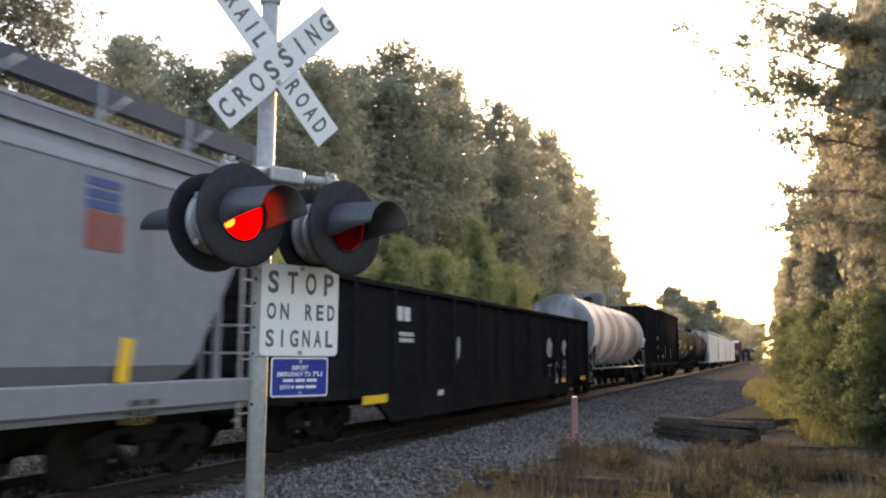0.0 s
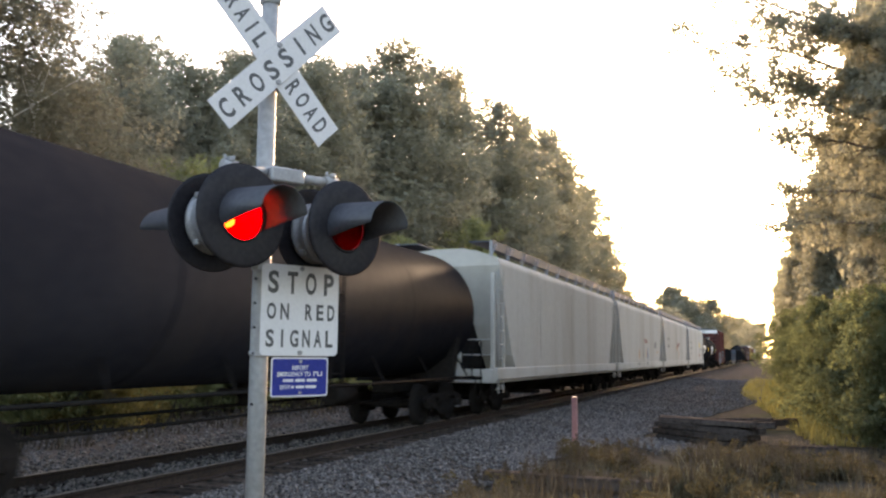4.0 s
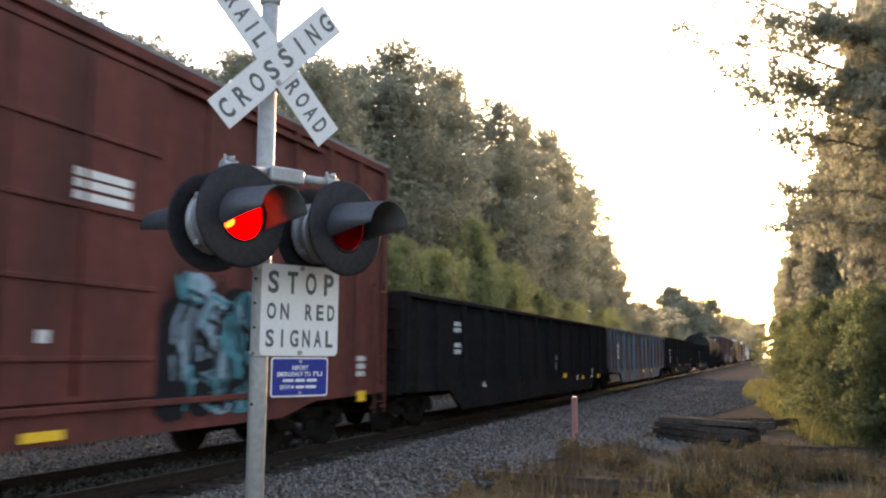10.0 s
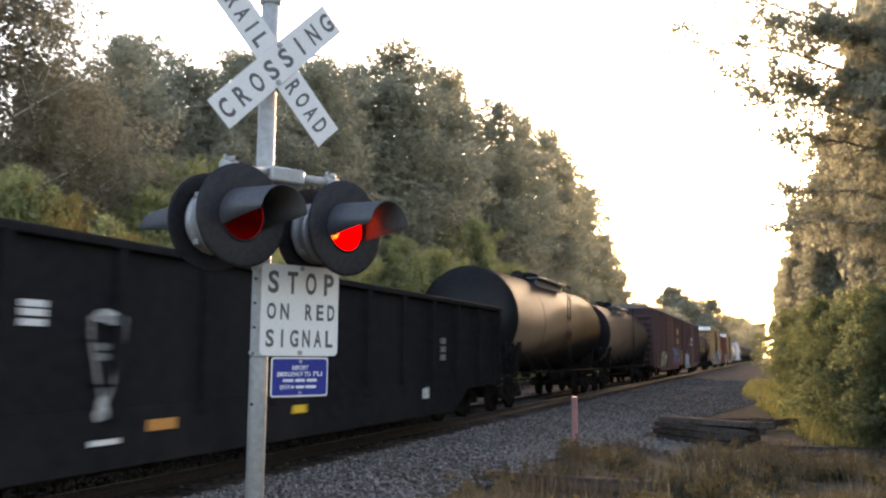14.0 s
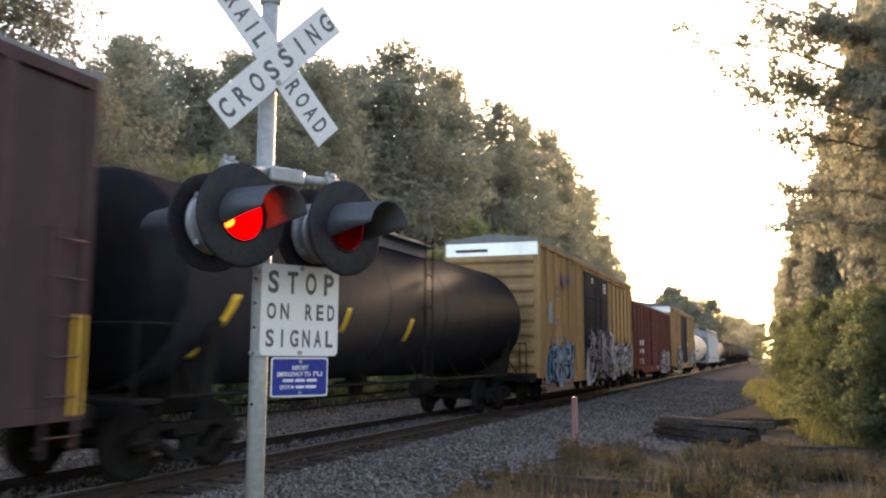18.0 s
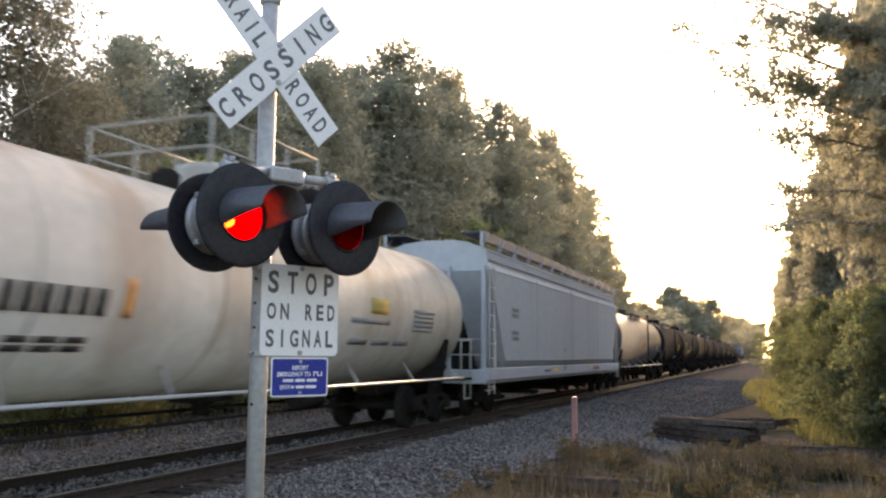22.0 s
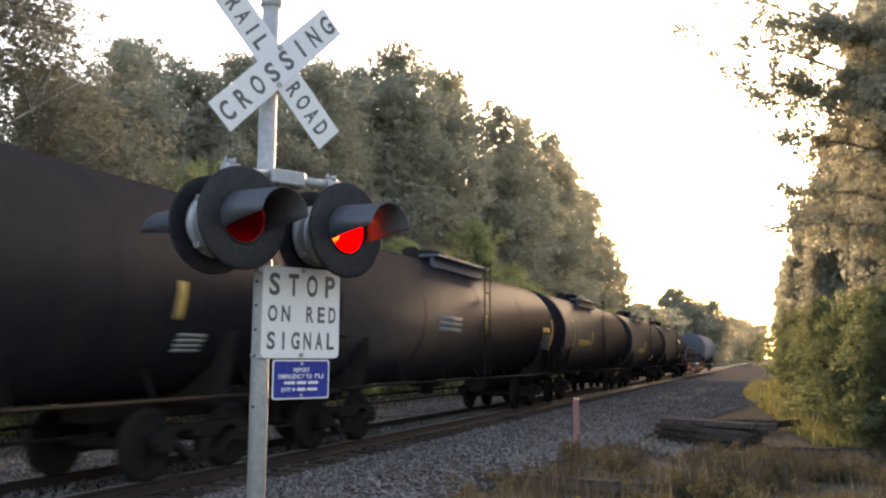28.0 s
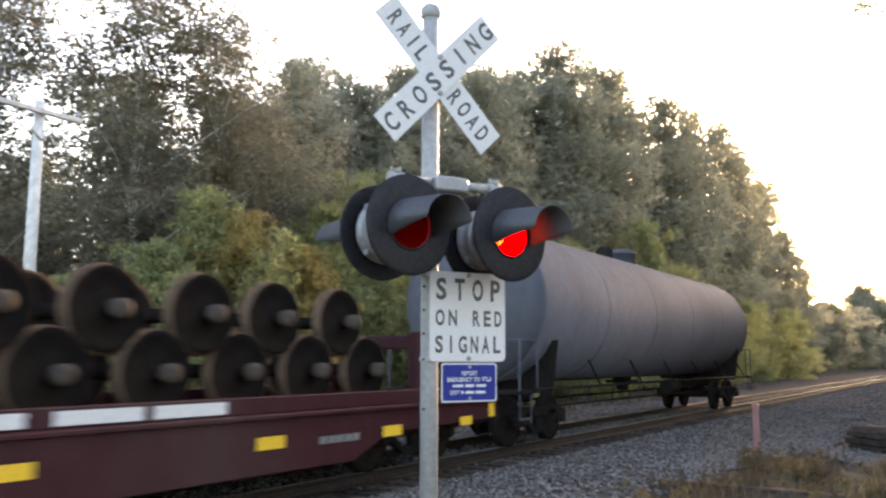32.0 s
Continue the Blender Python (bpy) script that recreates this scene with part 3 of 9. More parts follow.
def build_lamp(mast, x, z, facing, lit_side):
    """One flashing lamp: black background disc, cast housing, hood, red lens; facing -1 towards the road, +1 behind."""
    yd = -0.43 if facing < 0 else -0.02
    root = pose(x, yd, z, 0, 0, 7 if facing < 0 else 187)
    # local: -y is forward
    disc = part("lamp_background", Shape().lathe([(0.160, 0.0), (0.300, -0.012), (0.320, 0.0), (0.320, 0.012), (0.300, 0.006), (0.160, 0.014), (0.160, 0.0)], "y", 48), LAMP_BLACK, mast, "round black lamp background plate", at=root)
    part("housing", Shape().lathe([(0.190, 0.012), (0.214, 0.022), (0.214, 0.050), (0.204, 0.055), (0.204, 0.128), (0.212, 0.133), (0.212, 0.150), (0.196, 0.156), (0.190, 0.196), (0.140, 0.203), (0.001, 0.204)], "y", 36), LAMP_GREY, disc, "grey cast lamp housing")
    for k in range(4):
        a = radians(45 + 90 * k)
        clamp = Shape().box(0.212 * math.cos(a) - 0.018, 0.212 * math.cos(a) + 0.018, 0.045, 0.10, 0.212 * math.sin(a) - 0.018, 0.212 * math.sin(a) + 0.018, 0.004)
        part("clamp", clamp, LAMP_GREY, disc)
    # hood: upper sheet, longest on top, scooped at the sides
    s = Shape()
    seg, inner, outer = 32, 0.164, 0.168
    for rr in (outer, inner):
        for i in range(seg + 1):
            a = radians(-25 + 230 * i / seg)
            top = max(0.0, math.sin(a))
            reach = 0.05 + (0.36 if facing < 0 else 0.56) * min(1.0, max(0.0, (math.sin(a) + 0.42) / 0.50))
            for y in (0.0, -reach):
                drop = 0.10 * (-y / (0.44 if facing < 0 else 0.80)) ** 1.5
                s.v.append((rr * math.cos(a), y, rr * math.sin(a) * 1.0 - drop * 0.35))
    n = (seg + 1) * 2
    for layer in (0, 1):
        for i in range(seg):
            k = layer * n + i * 2
            s.face((k, k + 2, k + 3, k + 1), True)
    for i in range(seg):
        k = i * 2
        s.face((k + 1, k + 3, n + k + 3, n + k + 1))
    part("hood", s, HOOD_BLACK, disc, "black curved sun hood")
    if facing < 0:
        ring = Shape().lathe([(0.150, -0.006), (0.160, -0.016), (0.166, -0.004), (0.160, 0.002)], "y", 40)
        part("lens_ring", ring, LAMP_BLACK, disc)
        lens = Shape().lathe([(0.001, -0.030), (0.05, -0.027), (0.10, -0.018), (0.135, -0.006), (0.150, 0.004), (0.150, 0.010), (0.001, 0.010)], "y", 40)
        glass = part("lens", lens, RED_GLASS, disc, "red glass lens")
        glass.visible_shadow = False
        lamp = Shape().lathe([(0.150, 0.034), (0.11, 0.060), (0.06, 0.075), (0.001, 0.08)], "y", 32)
        part("reflector", lamp, BULB, disc, "lit red lamp reflector")
        part("bulb", Shape().ball((-0.055, 0.052, -0.040), 0.030), HOT_BULB, disc, "hot orange filament bulb")
        for side in (-1, 1):
            half = Shape()
            outline = [(0.152 * math.sin(radians(a)) * side, 0.152 * math.cos(radians(a))) for a in range(0, 181, 10)]
            half.prism(outline, "y", 0.0145, 0.0165)
            ob = part("shutter", half, SHUTTER_RED, disc, "dark red flasher shutter")
            SHUTTERS.append((ob, side, lit_side))


def spell(parent, word, x, y, width, height, fill, z):
    """Black letters one by one, evenly spaced over the width, each filling a share of its place."""
    place = width / len(word)
    for k, c in enumerate(word):
        w = place * fill * (0.28 if c == "I" else 1.08 if c in "GO" else 1.0)
        part("letter", lettering(c, w, height, SIGN_BLACK, 0.03), None, parent, at=(x + (k + 0.5 - len(word) / 2) * place, y, z))


def build_mast():
    mast = thing("crossing_signal", (-3.174, 4.848, 0, 0, 0, 62.5), "galvanised railroad crossing signal mast with crossbuck and flashing red lamps", "crossing signal")
    part("mast", Shape().tube((0, 0, 0.02), (0, 0, 4.42), 0.060, seg=28), GALVANISED, mast, "galvanised steel tube mast")
    part("cap", Shape().lathe([(0.064, 4.36), (0.075, 4.37), (0.075, 4.43), (0.05, 4.46), (0.001, 4.47)], "z", 24), GALVANISED, mast)
    part("base", Shape().lathe([(0.20, 0.0), (0.20, 0.03), (0.11, 0.06), (0.09, 0.22), (0.062, 0.26)], "z", 24), LAMP_GREY, mast)
    for z in (1.62, 1.95, 2.12, 2.28, 2.44):
        part("bolt", Shape().tube((-0.056, -0.03, z), (-0.064, -0.034, z), 0.010, seg=6), LAMP_BLACK, mast)
    # crossbuck
    zc, yc = XBUCK_Z, -0.12
    for angle, text, y in ((46, "CROSSING", yc - 0.012), (-46, None, yc)):
        turn = Matrix.Translation((0.0, y, zc)) @ Matrix.Rotation(radians(90), 4, "X") @ Matrix.Rotation(radians(angle), 4, "Z")
        blade = part("crossbuck_blade", Shape().box(-0.61, 0.61, -0.114, 0.114, -0.004, 0.004, 0.002), SIGN_WHITE, mast, "white crossbuck blade with black letters", at=turn)
        words = [("CROSSING", 0.0, 1.225)] if text else [("RAIL", -0.345, 0.40), ("ROAD", 0.345, 0.43)]
        for word, x, w in words:
            spell(blade, word, x, 0, w, 0.135, 0.58 if text else 0.64, 0.0055)
    for dz in (-0.13, 0.13):
        part("bolt", Shape().tube((0, yc - 0.03, zc + dz), (0, yc + 0.03, zc + dz), 0.018, seg=8), LAMP_GREY, mast)
    for h in (zc - 0.13, zc + 0.13):
        part("crossbuck_bracket", Shape().box(-0.07, 0.07, -0.115, 0.066, h - 0.03, h + 0.03, 0.006), GALVANISED, mast)
    # stop sign plate
    def rounded(w, h, r):
        out = []
        for cx, cz, a0 in ((w / 2 - r, h / 2 - r, 0), (-w / 2 + r, h / 2 - r, 90), (-w / 2 + r, -h / 2 + r, 180), (w / 2 - r, -h / 2 + r, 270)):
            out += [(cx + r * math.cos(radians(a0 + i * 18)), cz + r * math.sin(radians(a0 + i * 18))) for i in range(6)]
        return out
    face = Matrix.Rotation(radians(90), 4, "X")
    sign = part("stop_sign", Shape().prism(rounded(0.61, 0.61, 0.035), "z", -0.003, 0.0), SIGN_WHITE, mast, "white square sign with black words", at=Matrix.Translation((SIGN_X, -0.085, SIGN_Z)) @ face)
    for word, x, z, w, h in (("STOP", 0.003, 0.185, 0.585, 0.152), ("ON", -0.176, -0.01, 0.200, 0.110), ("RED", 0.154, -0.01, 0.270, 0.110), ("SIGNAL", 0.0, -0.19, 0.560, 0.118)):
        spell(sign, word, x, z, w, h, 0.56 if word == "STOP" else 0.66, 0.002)
    for z in (0.285, -0.285):
        part("bolt", Shape().tube((0, z, 0), (0, z, 0.012), 0.016, seg=8), LAMP_GREY, sign)
    for h in (SIGN_Z - 0.29, SIGN_Z + 0.28):
        part("sign_bracket", Shape().box(-0.075, 0.50, -0.078, -0.060, h - 0.02, h + 0.02, 0.004), GALVANISED, mast)
        part("clamp_band", Shape().lathe([(0.061, h - 0.015), (0.067, h - 0.015), (0.067, h + 0.015), (0.061, h + 0.015)], "z", 24), GALVANISED, mast)
    # blue notice plate
    blue = part("notice_plate", Shape().prism(rounded(0.445, 0.262, 0.02), "z", -0.003, 0.0), SIGN_WHITE, mast, "small blue emergency notice with white border and words", at=Matrix.Translation((SIGN_X + 0.008, -0.085, SIGN_Z - 0.447)) @ face)
    part("blue_field", Shape().prism(rounded(0.425, 0.242, 0.016), "z", 0.0, 0.0015), SIGN_BLUE, blue)
    part("letters", lettering("REPORT", 0.125, 0.030, SIGN_WHITE, 0.02), None, blue, "white letters", at=(0, 0.062, 0.003))
    part("letters", lettering("EMERGENCY TO", 0.26, 0.030, SIGN_WHITE, 0.02), None, blue, "white letters", at=(-0.048, 0.020, 0.003))
    mark = Shape()
    for x in (0.105, 0.135, 0.165):
        mark.box(x, x + 0.008, 0.006, 0.036, 0.002, 0.0035)
    mark.box(0.105, 0.135, 0.028, 0.036, 0.002, 0.0035).box(0.135, 0.173, 0.006, 0.013, 0.002, 0.0035)
    part("logo", mark, SIGN_WHITE, blue, "white line mark")
    for x, w in ((-0.125, 0.016), (-0.083, 0.062), (0.0, 0.072), (0.093, 0.080)):
        part("bar", Shape().box(x - w / 2, x + w / 2, -0.031, -0.013, 0.002, 0.0032), SIGN_WHITE, blue)
    part("letters", lettering("DOT", 0.075, 0.028, SIGN_WHITE, 0.02), None, blue, "white letters", at=(-0.115, -0.066, 0.003))
    for x, w in ((-0.058, 0.02), (0.0, 0.065), (0.085, 0.082)):
        part("bar", Shape().box(x - w / 2, x + w / 2, -0.075, -0.057, 0.002, 0.0032), SIGN_WHITE, blue)
    for z in (0.105, -0.105):
        part("bolt", Shape().tube((0, z, 0), (0, z, 0.008), 0.012, seg=8), LAMP_GREY, blue)
    # lamps on a pipe crossarm
    zl = LAMP_Z
    part("junction_box", Shape().box(-0.115, 0.135, -0.30, 0.075, zl + 0.275, zl + 0.375, 0.012), LAMP_GREY, mast, "grey cast junction box")
    for side in (-1, 1):
        arm = Shape()
        arm.pipe([(side * 0.12, -0.225, zl + 0.335), (side * 0.362, -0.225, zl + 0.335), (side * 0.382, -0.225, zl + 0.318), (side * 0.382, -0.225, zl + 0.19)], 0.031, 12)
        arm.tube((side * 0.330, -0.225, zl + 0.335), (side * 0.432, -0.225, zl + 0.335), 0.043, seg=12)
        arm.tube((side * 0.382, -0.225, zl + 0.20), (side * 0.382, -0.225, zl + 0.245), 0.052, seg=14)
        arm.box(side * 0.382 - 0.022, side * 0.382 + 0.022, -0.265, -0.185, zl + 0.365, zl + 0.395, 0.006)
        for dx in (-0.03, 0.03):
            arm.tube((side * 0.382 + dx, -0.225, zl + 0.37), (side * 0.382 + dx, -0.225, zl + 0.41), 0.011, seg=6)
        part("crossarm", arm, GALVANISED, mast, "galvanised pipe crossarm with an elbow")
    for x, facing, lit in ((-0.382, -1, 0), (0.382, -1, 1), (-0.382, 1, 2), (0.382, 1, 2)):
        build_lamp(mast, x, zl, facing, lit)


XBUCK_Z, SIGN_X, SIGN_Z, LAMP_Z = 3.904, 0.26, 2.24, 2.783


# ---- rolling stock ----
# In a car's own space: y along the track, +x towards the road side, z = 0 at the rail top.
MOVING = []
WHEELSETS = {-1: [], 1: []}
MESHES = {}


def kept(key, make):
    """Builds a mesh once and shares it between alike parts."""
    if key not in MESHES:
        MESHES[key] = make()
    return MESHES[key]


def wheel_profile(r=0.457):
    return [(0.001, -0.07), (0.10, -0.07), (0.13, -0.03), (r - 0.12, -0.015), (r - 0.07, -0.045), (r + 0.0, -0.05), (r + 0.002, 0.04), (r + 0.028, 0.06), (r + 0.024, 0.085), (r - 0.07, 0.085), (r - 0.12, 0.05), (0.14, 0.06), (0.10, 0.09)]


def wheelset_shape():
    s = Shape()
    for side in (-1, 1):
        s.lathe([(r, -side * h) for r, h in wheel_profile()], "x", 28, (side * 0.78, 0, 0))
        s.tube((side * 0.80, 0, 0), (side * 1.08, 0, 0), 0.09, 0.075, 12)
    s.tube((-0.72, 0, 0), (0.72, 0, 0), 0.085, seg=12)
    for k in range(6):      # dark holes' rims make the turning seen
        a = radians(60 * k)
        s.box(0.80, 0.812, 0.25 * math.cos(a) - 0.03, 0.25 * math.cos(a) + 0.03, 0.25 * math.sin(a) - 0.03, 0.25 * math.sin(a) + 0.03)
    return s


def side_frame_shape():
    s = Shape()
    top = [(-1.12, 0.50), (-1.12, 0.60), (-0.75, 0.70), (0.75, 0.70), (1.12, 0.60), (1.12, 0.50), (0.80, 0.50), (0.62, 0.62), (0.32, 0.62), (0.32, 0.52), (-0.32, 0.52), (-0.32, 0.62), (-0.62, 0.62), (-0.80, 0.50)]
    s.prism(top, "x", -0.07, 0.07)
    low = [(-0.80, 0.52), (-0.32, 0.22), (0.32, 0.22), (0.80, 0.52), (0.66, 0.55), (0.30, 0.32), (-0.30, 0.32), (-0.66, 0.55)]
    s.prism(low, "x", -0.07, 0.07)
    for y in (-0.88, 0.88):
        s.box(-0.09, 0.10, y - 0.13, y + 0.13, 0.36, 0.54, 0.03)
        s.tube((0.09, y, 0.457), (0.15, y, 0.457), 0.085, seg=14)
    return s


def springs_shape():
    return Shape().lathe([(0.11 if k % 2 else 0.135, 0.31 + 0.02 * k) for k in range(11)], "z", 12)


def build_bogie(car, y):
    bogie = part("bogie", kept("bolster", lambda: Shape().box(-0.98, 0.98, -0.17, 0.17, 0.45, 0.66, 0.02).tube((0, 0, 0.6), (0, 0, 0.74), 0.22, seg=16).mesh("bolster", UNDER)), None, car, "grimy cast steel two-axle bogie", at=(0, y, 0))
    for side in (-1, 1):
        part("side_frame", kept("side_frame", lambda: side_frame_shape().mesh("side_frame", UNDER)), None, bogie, at=(side * 0.99, 0, 0, 0, 0, 0 if side > 0 else 180))
        part("spring", kept("springs", lambda: springs_shape().mesh("spring", UNDER)), None, bogie, at=(side * 0.99, 0, 0))
        w = part("wheelset", kept("wheelset", lambda: wheelset_shape().mesh("wheelset", UNDER)), None, bogie, at=(0, side * 0.88, 0.457))
        WHEELSETS[side].append(w)
    return bogie


def coupler_shape():
    s = Shape().box(-0.09, 0.09, -0.75, -0.05, 0.78, 0.96, 0.02)
    s.prism([(-0.17, 0.0), (-0.10, -0.12), (0.12, -0.12), (0.17, 0.02), (0.06, 0.10), (0.02, 0.02), (-0.10, 0.10)], "z", 0.72, 1.02)
    s.tube((0.35, -0.15, 0.85), (0.25, 0.12, 0.45), 0.025, seg=6)
    return s


def running_gear(car, half, bogie_at):
    for side in (-1, 1):
        build_bogie(car, side * bogie_at)
        part("coupler", kept("coupler", lambda: coupler_shape().mesh("coupler", UNDER)), None, car, at=(0, side * (half - 0.05), 0, 0, 0, 0 if side > 0 else 180))
    return car


def ladder_shape(height, width=0.42, rungs=6):
    """A ladder in the y-z plane, standing off +x."""
    s = Shape()
    for y in (-width / 2, width / 2):
        s.box(0.05, 0.075, y - 0.02, y + 0.02, 0, height)
    for k in range(rungs):
        z = height * (k + 0.5) / rungs
        s.tube((0.065, -width / 2, z), (0.065, width / 2, z), 0.013, seg=6)
    for z in (0.1, height - 0.1):
        for y in (-width / 2, width / 2):
            s.box(-0.02, 0.06, y - 0.015, y + 0.015, z - 0.02, z + 0.02)
    return s


FLAT = Matrix(((0, 0, 1, 0), (1, 0, 0, 0), (0, 1, 0, 0), (0, 0, 0, 1)))     # a plate that faces +x, upright


def stencil(w, h, material):
    """A line of unreadable stencilled writing: narrow upright bars, evenly spaced."""
    s = Shape()
    n = max(2, round(w / (h * 0.78)))
    for k in range(n):
        x = -w / 2 + w * (k + 0.5) / n
        a = w / n * (0.36 if k % 3 else 0.28)
        s.box(x - a, x + a, -h / 2, h / 2 * (1.0 if k % 4 else 0.86), 0, 0.004)
    return s.mesh("bar", material)


def ribbon(car, x, y, z, strokes, thick, material, label):
    """Hand-sprayed strokes on a flat side: each stroke a run of (along, up) points."""
    s = Shape()
    for n, points in enumerate(strokes):
        for (a0, b0), (a1, b1) in zip(points, points[1:]):
            d = math.hypot(a1 - a0, b1 - b0)
            u, w = (a1 - a0) / d * thick * 0.4, (b1 - b0) / d * thick * 0.4
            p, q = -(b1 - b0) / d * thick / 2, (a1 - a0) / d * thick / 2
            k = s.add([(a0 - u + p, b0 - w + q, 0.001 + n * 0.0004), (a0 - u - p, b0 - w - q, 0.001 + n * 0.0004), (a1 + u - p, b1 + w - q, 0.001 + n * 0.0004), (a1 + u + p, b1 + w + q, 0.001 + n * 0.0004)])
            s.face((k, k + 1, k + 2, k + 3))
    return part("graffiti", s.mesh("graffiti", material), None, car, label, at=Matrix.Translation((x, y, z)) @ FLAT)


def arc(cx, cy, rx, ry, a0=0, a1=360, n=16):
    return [(cx + rx * math.cos(radians(a0 + (a1 - a0) * i / n)), cy + ry * math.sin(radians(a0 + (a1 - a0) * i / n))) for i in range(n + 1)]


def blotch(car, x, y, z, w, h, material, seed, label="worn white painted patch"):
    """A ragged patch of paint, worn through in places."""
    rng = random.Random(seed)
    s = Shape()
    for n in range(9):
        cx, cy = rng.uniform(-0.26, 0.26) * w, rng.uniform(-0.26, 0.26) * h
        k = len(s.v)
        for i in range(10):
            a, r = 6.283 * i / 10, rng.uniform(0.6, 1.1)
            s.v.append((cx + 0.27 * w * r * math.cos(a), cy + 0.25 * h * r * math.sin(a), 0.001 + n * 0.0003))
        s.face(range(k, k + 10))
    return part("graffiti", s.mesh("graffiti", material, fix=False), None, car, label, at=Matrix.Translation((x, y, z)) @ FLAT)


def mark(car, x, y, z, w, h, material, name="marking", label="", lean=0):
    written = name == "marking" and h >= 0.08 and w >= 1.4 * h and material not in (MARK_YELLOW, MARK_ORANGE)
    me = kept(("bar", written, round(w, 3), round(h, 3), material.name), lambda: stencil(w, h, material) if written else plaque(w, h, material))
    return part(name, me, None, car, label, at=Matrix.Translation((x, y, z)) @ FLAT @ Matrix.Rotation(radians(lean), 4, "Z"))


def curved_mark(car, r, zc, y, a, width, height, material, lean=0.0, name="marking", label=""):
    """A bar laid on the tank's round side: a is the angle above its middle line in degrees."""
    s = Shape()
    n = max(2, int(height / 0.10) + 1)
    for i in range(n + 1):
        v = -0.5 + i / n
        ang = radians(a) + v * height / r
        for u in (-0.5, 0.5):
            for rr in (r + 0.003, r + 0.008):
                s.v.append((rr * math.cos(ang), y + u * width + v * lean, zc + rr * math.sin(ang)))
    for i in range(n):
        k = i * 4
        s.face((k + 1, k + 3, k + 7, k + 5), True)
        s.face((k, k + 4, k + 6, k + 2), True)
        s.face((k, k + 1, k + 5, k + 4))
        s.face((k + 2, k + 6, k + 7, k + 3))
    s.face((0, 2, 3, 1))
    k = n * 4
    s.face((k, k + 1, k + 3, k + 2))
    return part(name, s, material, car, label)


def car_root(name, u0, u1, label, category, group="cars of the freight train"):
    u = (u0 + u1) / 2
    car = thing(name, (TRACK, u, RAIL), label, category, group)
    MOVING.append((car, u, TRACK, RAIL, 0.0))
    return car, (u1 - u0) / 2


def tank_car(u0, u1, paint, label, radius=1.50, zc=2.62, dome=True, platform=True, rails=False, sill_rail=True, walk_at=0.0, gap=0.75):
    car, half = car_root("tank_car", u0, u1, label, "tank car")
    end = half - gap
    prof = [(0.001, -end)]
    prof += [(radius * math.sin(radians(a)), -end + 0.62 * (1 - math.cos(radians(a)))) for a in range(10, 91, 10)]
    rings, seams = max(2, int((end - 0.62) * 2 / 3.0)), []
    prof.append((radius, -(end - 0.62)))
    for k in range(rings + 1):
        y = -(end - 0.62) + (end - 0.62) * 2 * k / rings
        if 0 < k < rings:
            seams.append(y)
    prof += [(radius * math.cos(radians(a)), end - 0.62 + 0.62 * math.sin(radians(a))) for a in range(0, 81, 10)] + [(0.001, end)]
    for y in seams:
        part("weld_seam", Shape().lathe([(radius - 0.002, y - 0.022), (radius + 0.003, y - 0.012), (radius + 0.003, y + 0.012), (radius - 0.002, y + 0.022)], "y", 56, (0, 0, zc)), paint, car)
    part("tank_shell", Shape().lathe(prof, "y", 56, (0, 0, zc)), paint, car)
    low = zc - radius
    # draft sills and saddles
    for side in (-1, 1):
        y0, y1 = sorted((side * (half - 3.4), side * (half - 0.35)))
        part("draft_sill", Shape().box(-0.26, 0.26, y0, y1, 0.72, 1.06, 0.02), UNDER, car)
        y = side * (half - 2.1)
        part("saddle", Shape().prism([(-1.25, 0.95), (1.25, 0.95), (1.40, zc - 0.55), (1.15, zc - 1.05), (0.6, low + 0.06), (-0.6, low + 0.06), (-1.15, zc - 1.05), (-1.40, zc - 0.55)], "y", y - 0.14, y + 0.14), UNDER, car)
        part("end_platform", Shape().box(-1.45, 1.45, side * (half - 0.72) - 0.28, side * (half - 0.72) + 0.28, 0.98, 1.05, 0.01), UNDER, car)
        posts = Shape()
        for x in (-1.42, 1.42):
            posts.tube((x, side * (half - 0.5), 0.55), (x, side * (half - 0.5), 1.95), 0.02, seg=6)
            posts.tube((x, side * (half - 1.2), 1.0), (x, side * (half - 1.2), 1.95), 0.02, seg=6)
            posts.tube((x, side * (half - 0.5), 1.95), (x, side * (half - 1.2), 1.95), 0.02, seg=6)
            posts.tube((x, side * (half - 0.5), 0.55), (x, side * (half - 0.95), 0.55), 0.02, seg=6)
            posts.tube((x, side * (half - 0.95), 0.55), (x, side * (half - 0.95), 1.0), 0.02, seg=6)
        posts.tube((-1.42, side * (half - 0.5), 1.95), (1.42, side * (half - 0.5), 1.95), 0.02, seg=6)
        part("end_handrail", posts, paint if paint not in (PAINT_TANK,) else UNDER, car)
    if sill_rail:
        for x in (-1.46, 1.46):
            s = Shape().tube((x, -half + 1.1, 1.06), (x, half - 1.1, 1.06), 0.028, seg=8)
            for k in range(7):
                y = -half + 1.6 + (2 * half - 3.2) * k / 6
                s.tube((x, y, 1.06), (x * 0.72, y + 0.25, zc - 1.05), 0.022, seg=6)
            part("side_handrail", s, GALVANISED if paint in (PAINT_SILVER, PAINT_CREAM, PAINT_SLATE) else UNDER, car, "long steel side handrail")
    # bottom outlet
    part("bottom_outlet", Shape().lathe([(0.25, low + 0.05), (0.25, low - 0.10), (0.16, low - 0.22), (0.16, low - 0.34), (0.001, low - 0.36)], "z", 16).box(-0.3, 0.3, -0.45, 0.45, low - 0.16, low - 0.08), UNDER, car)
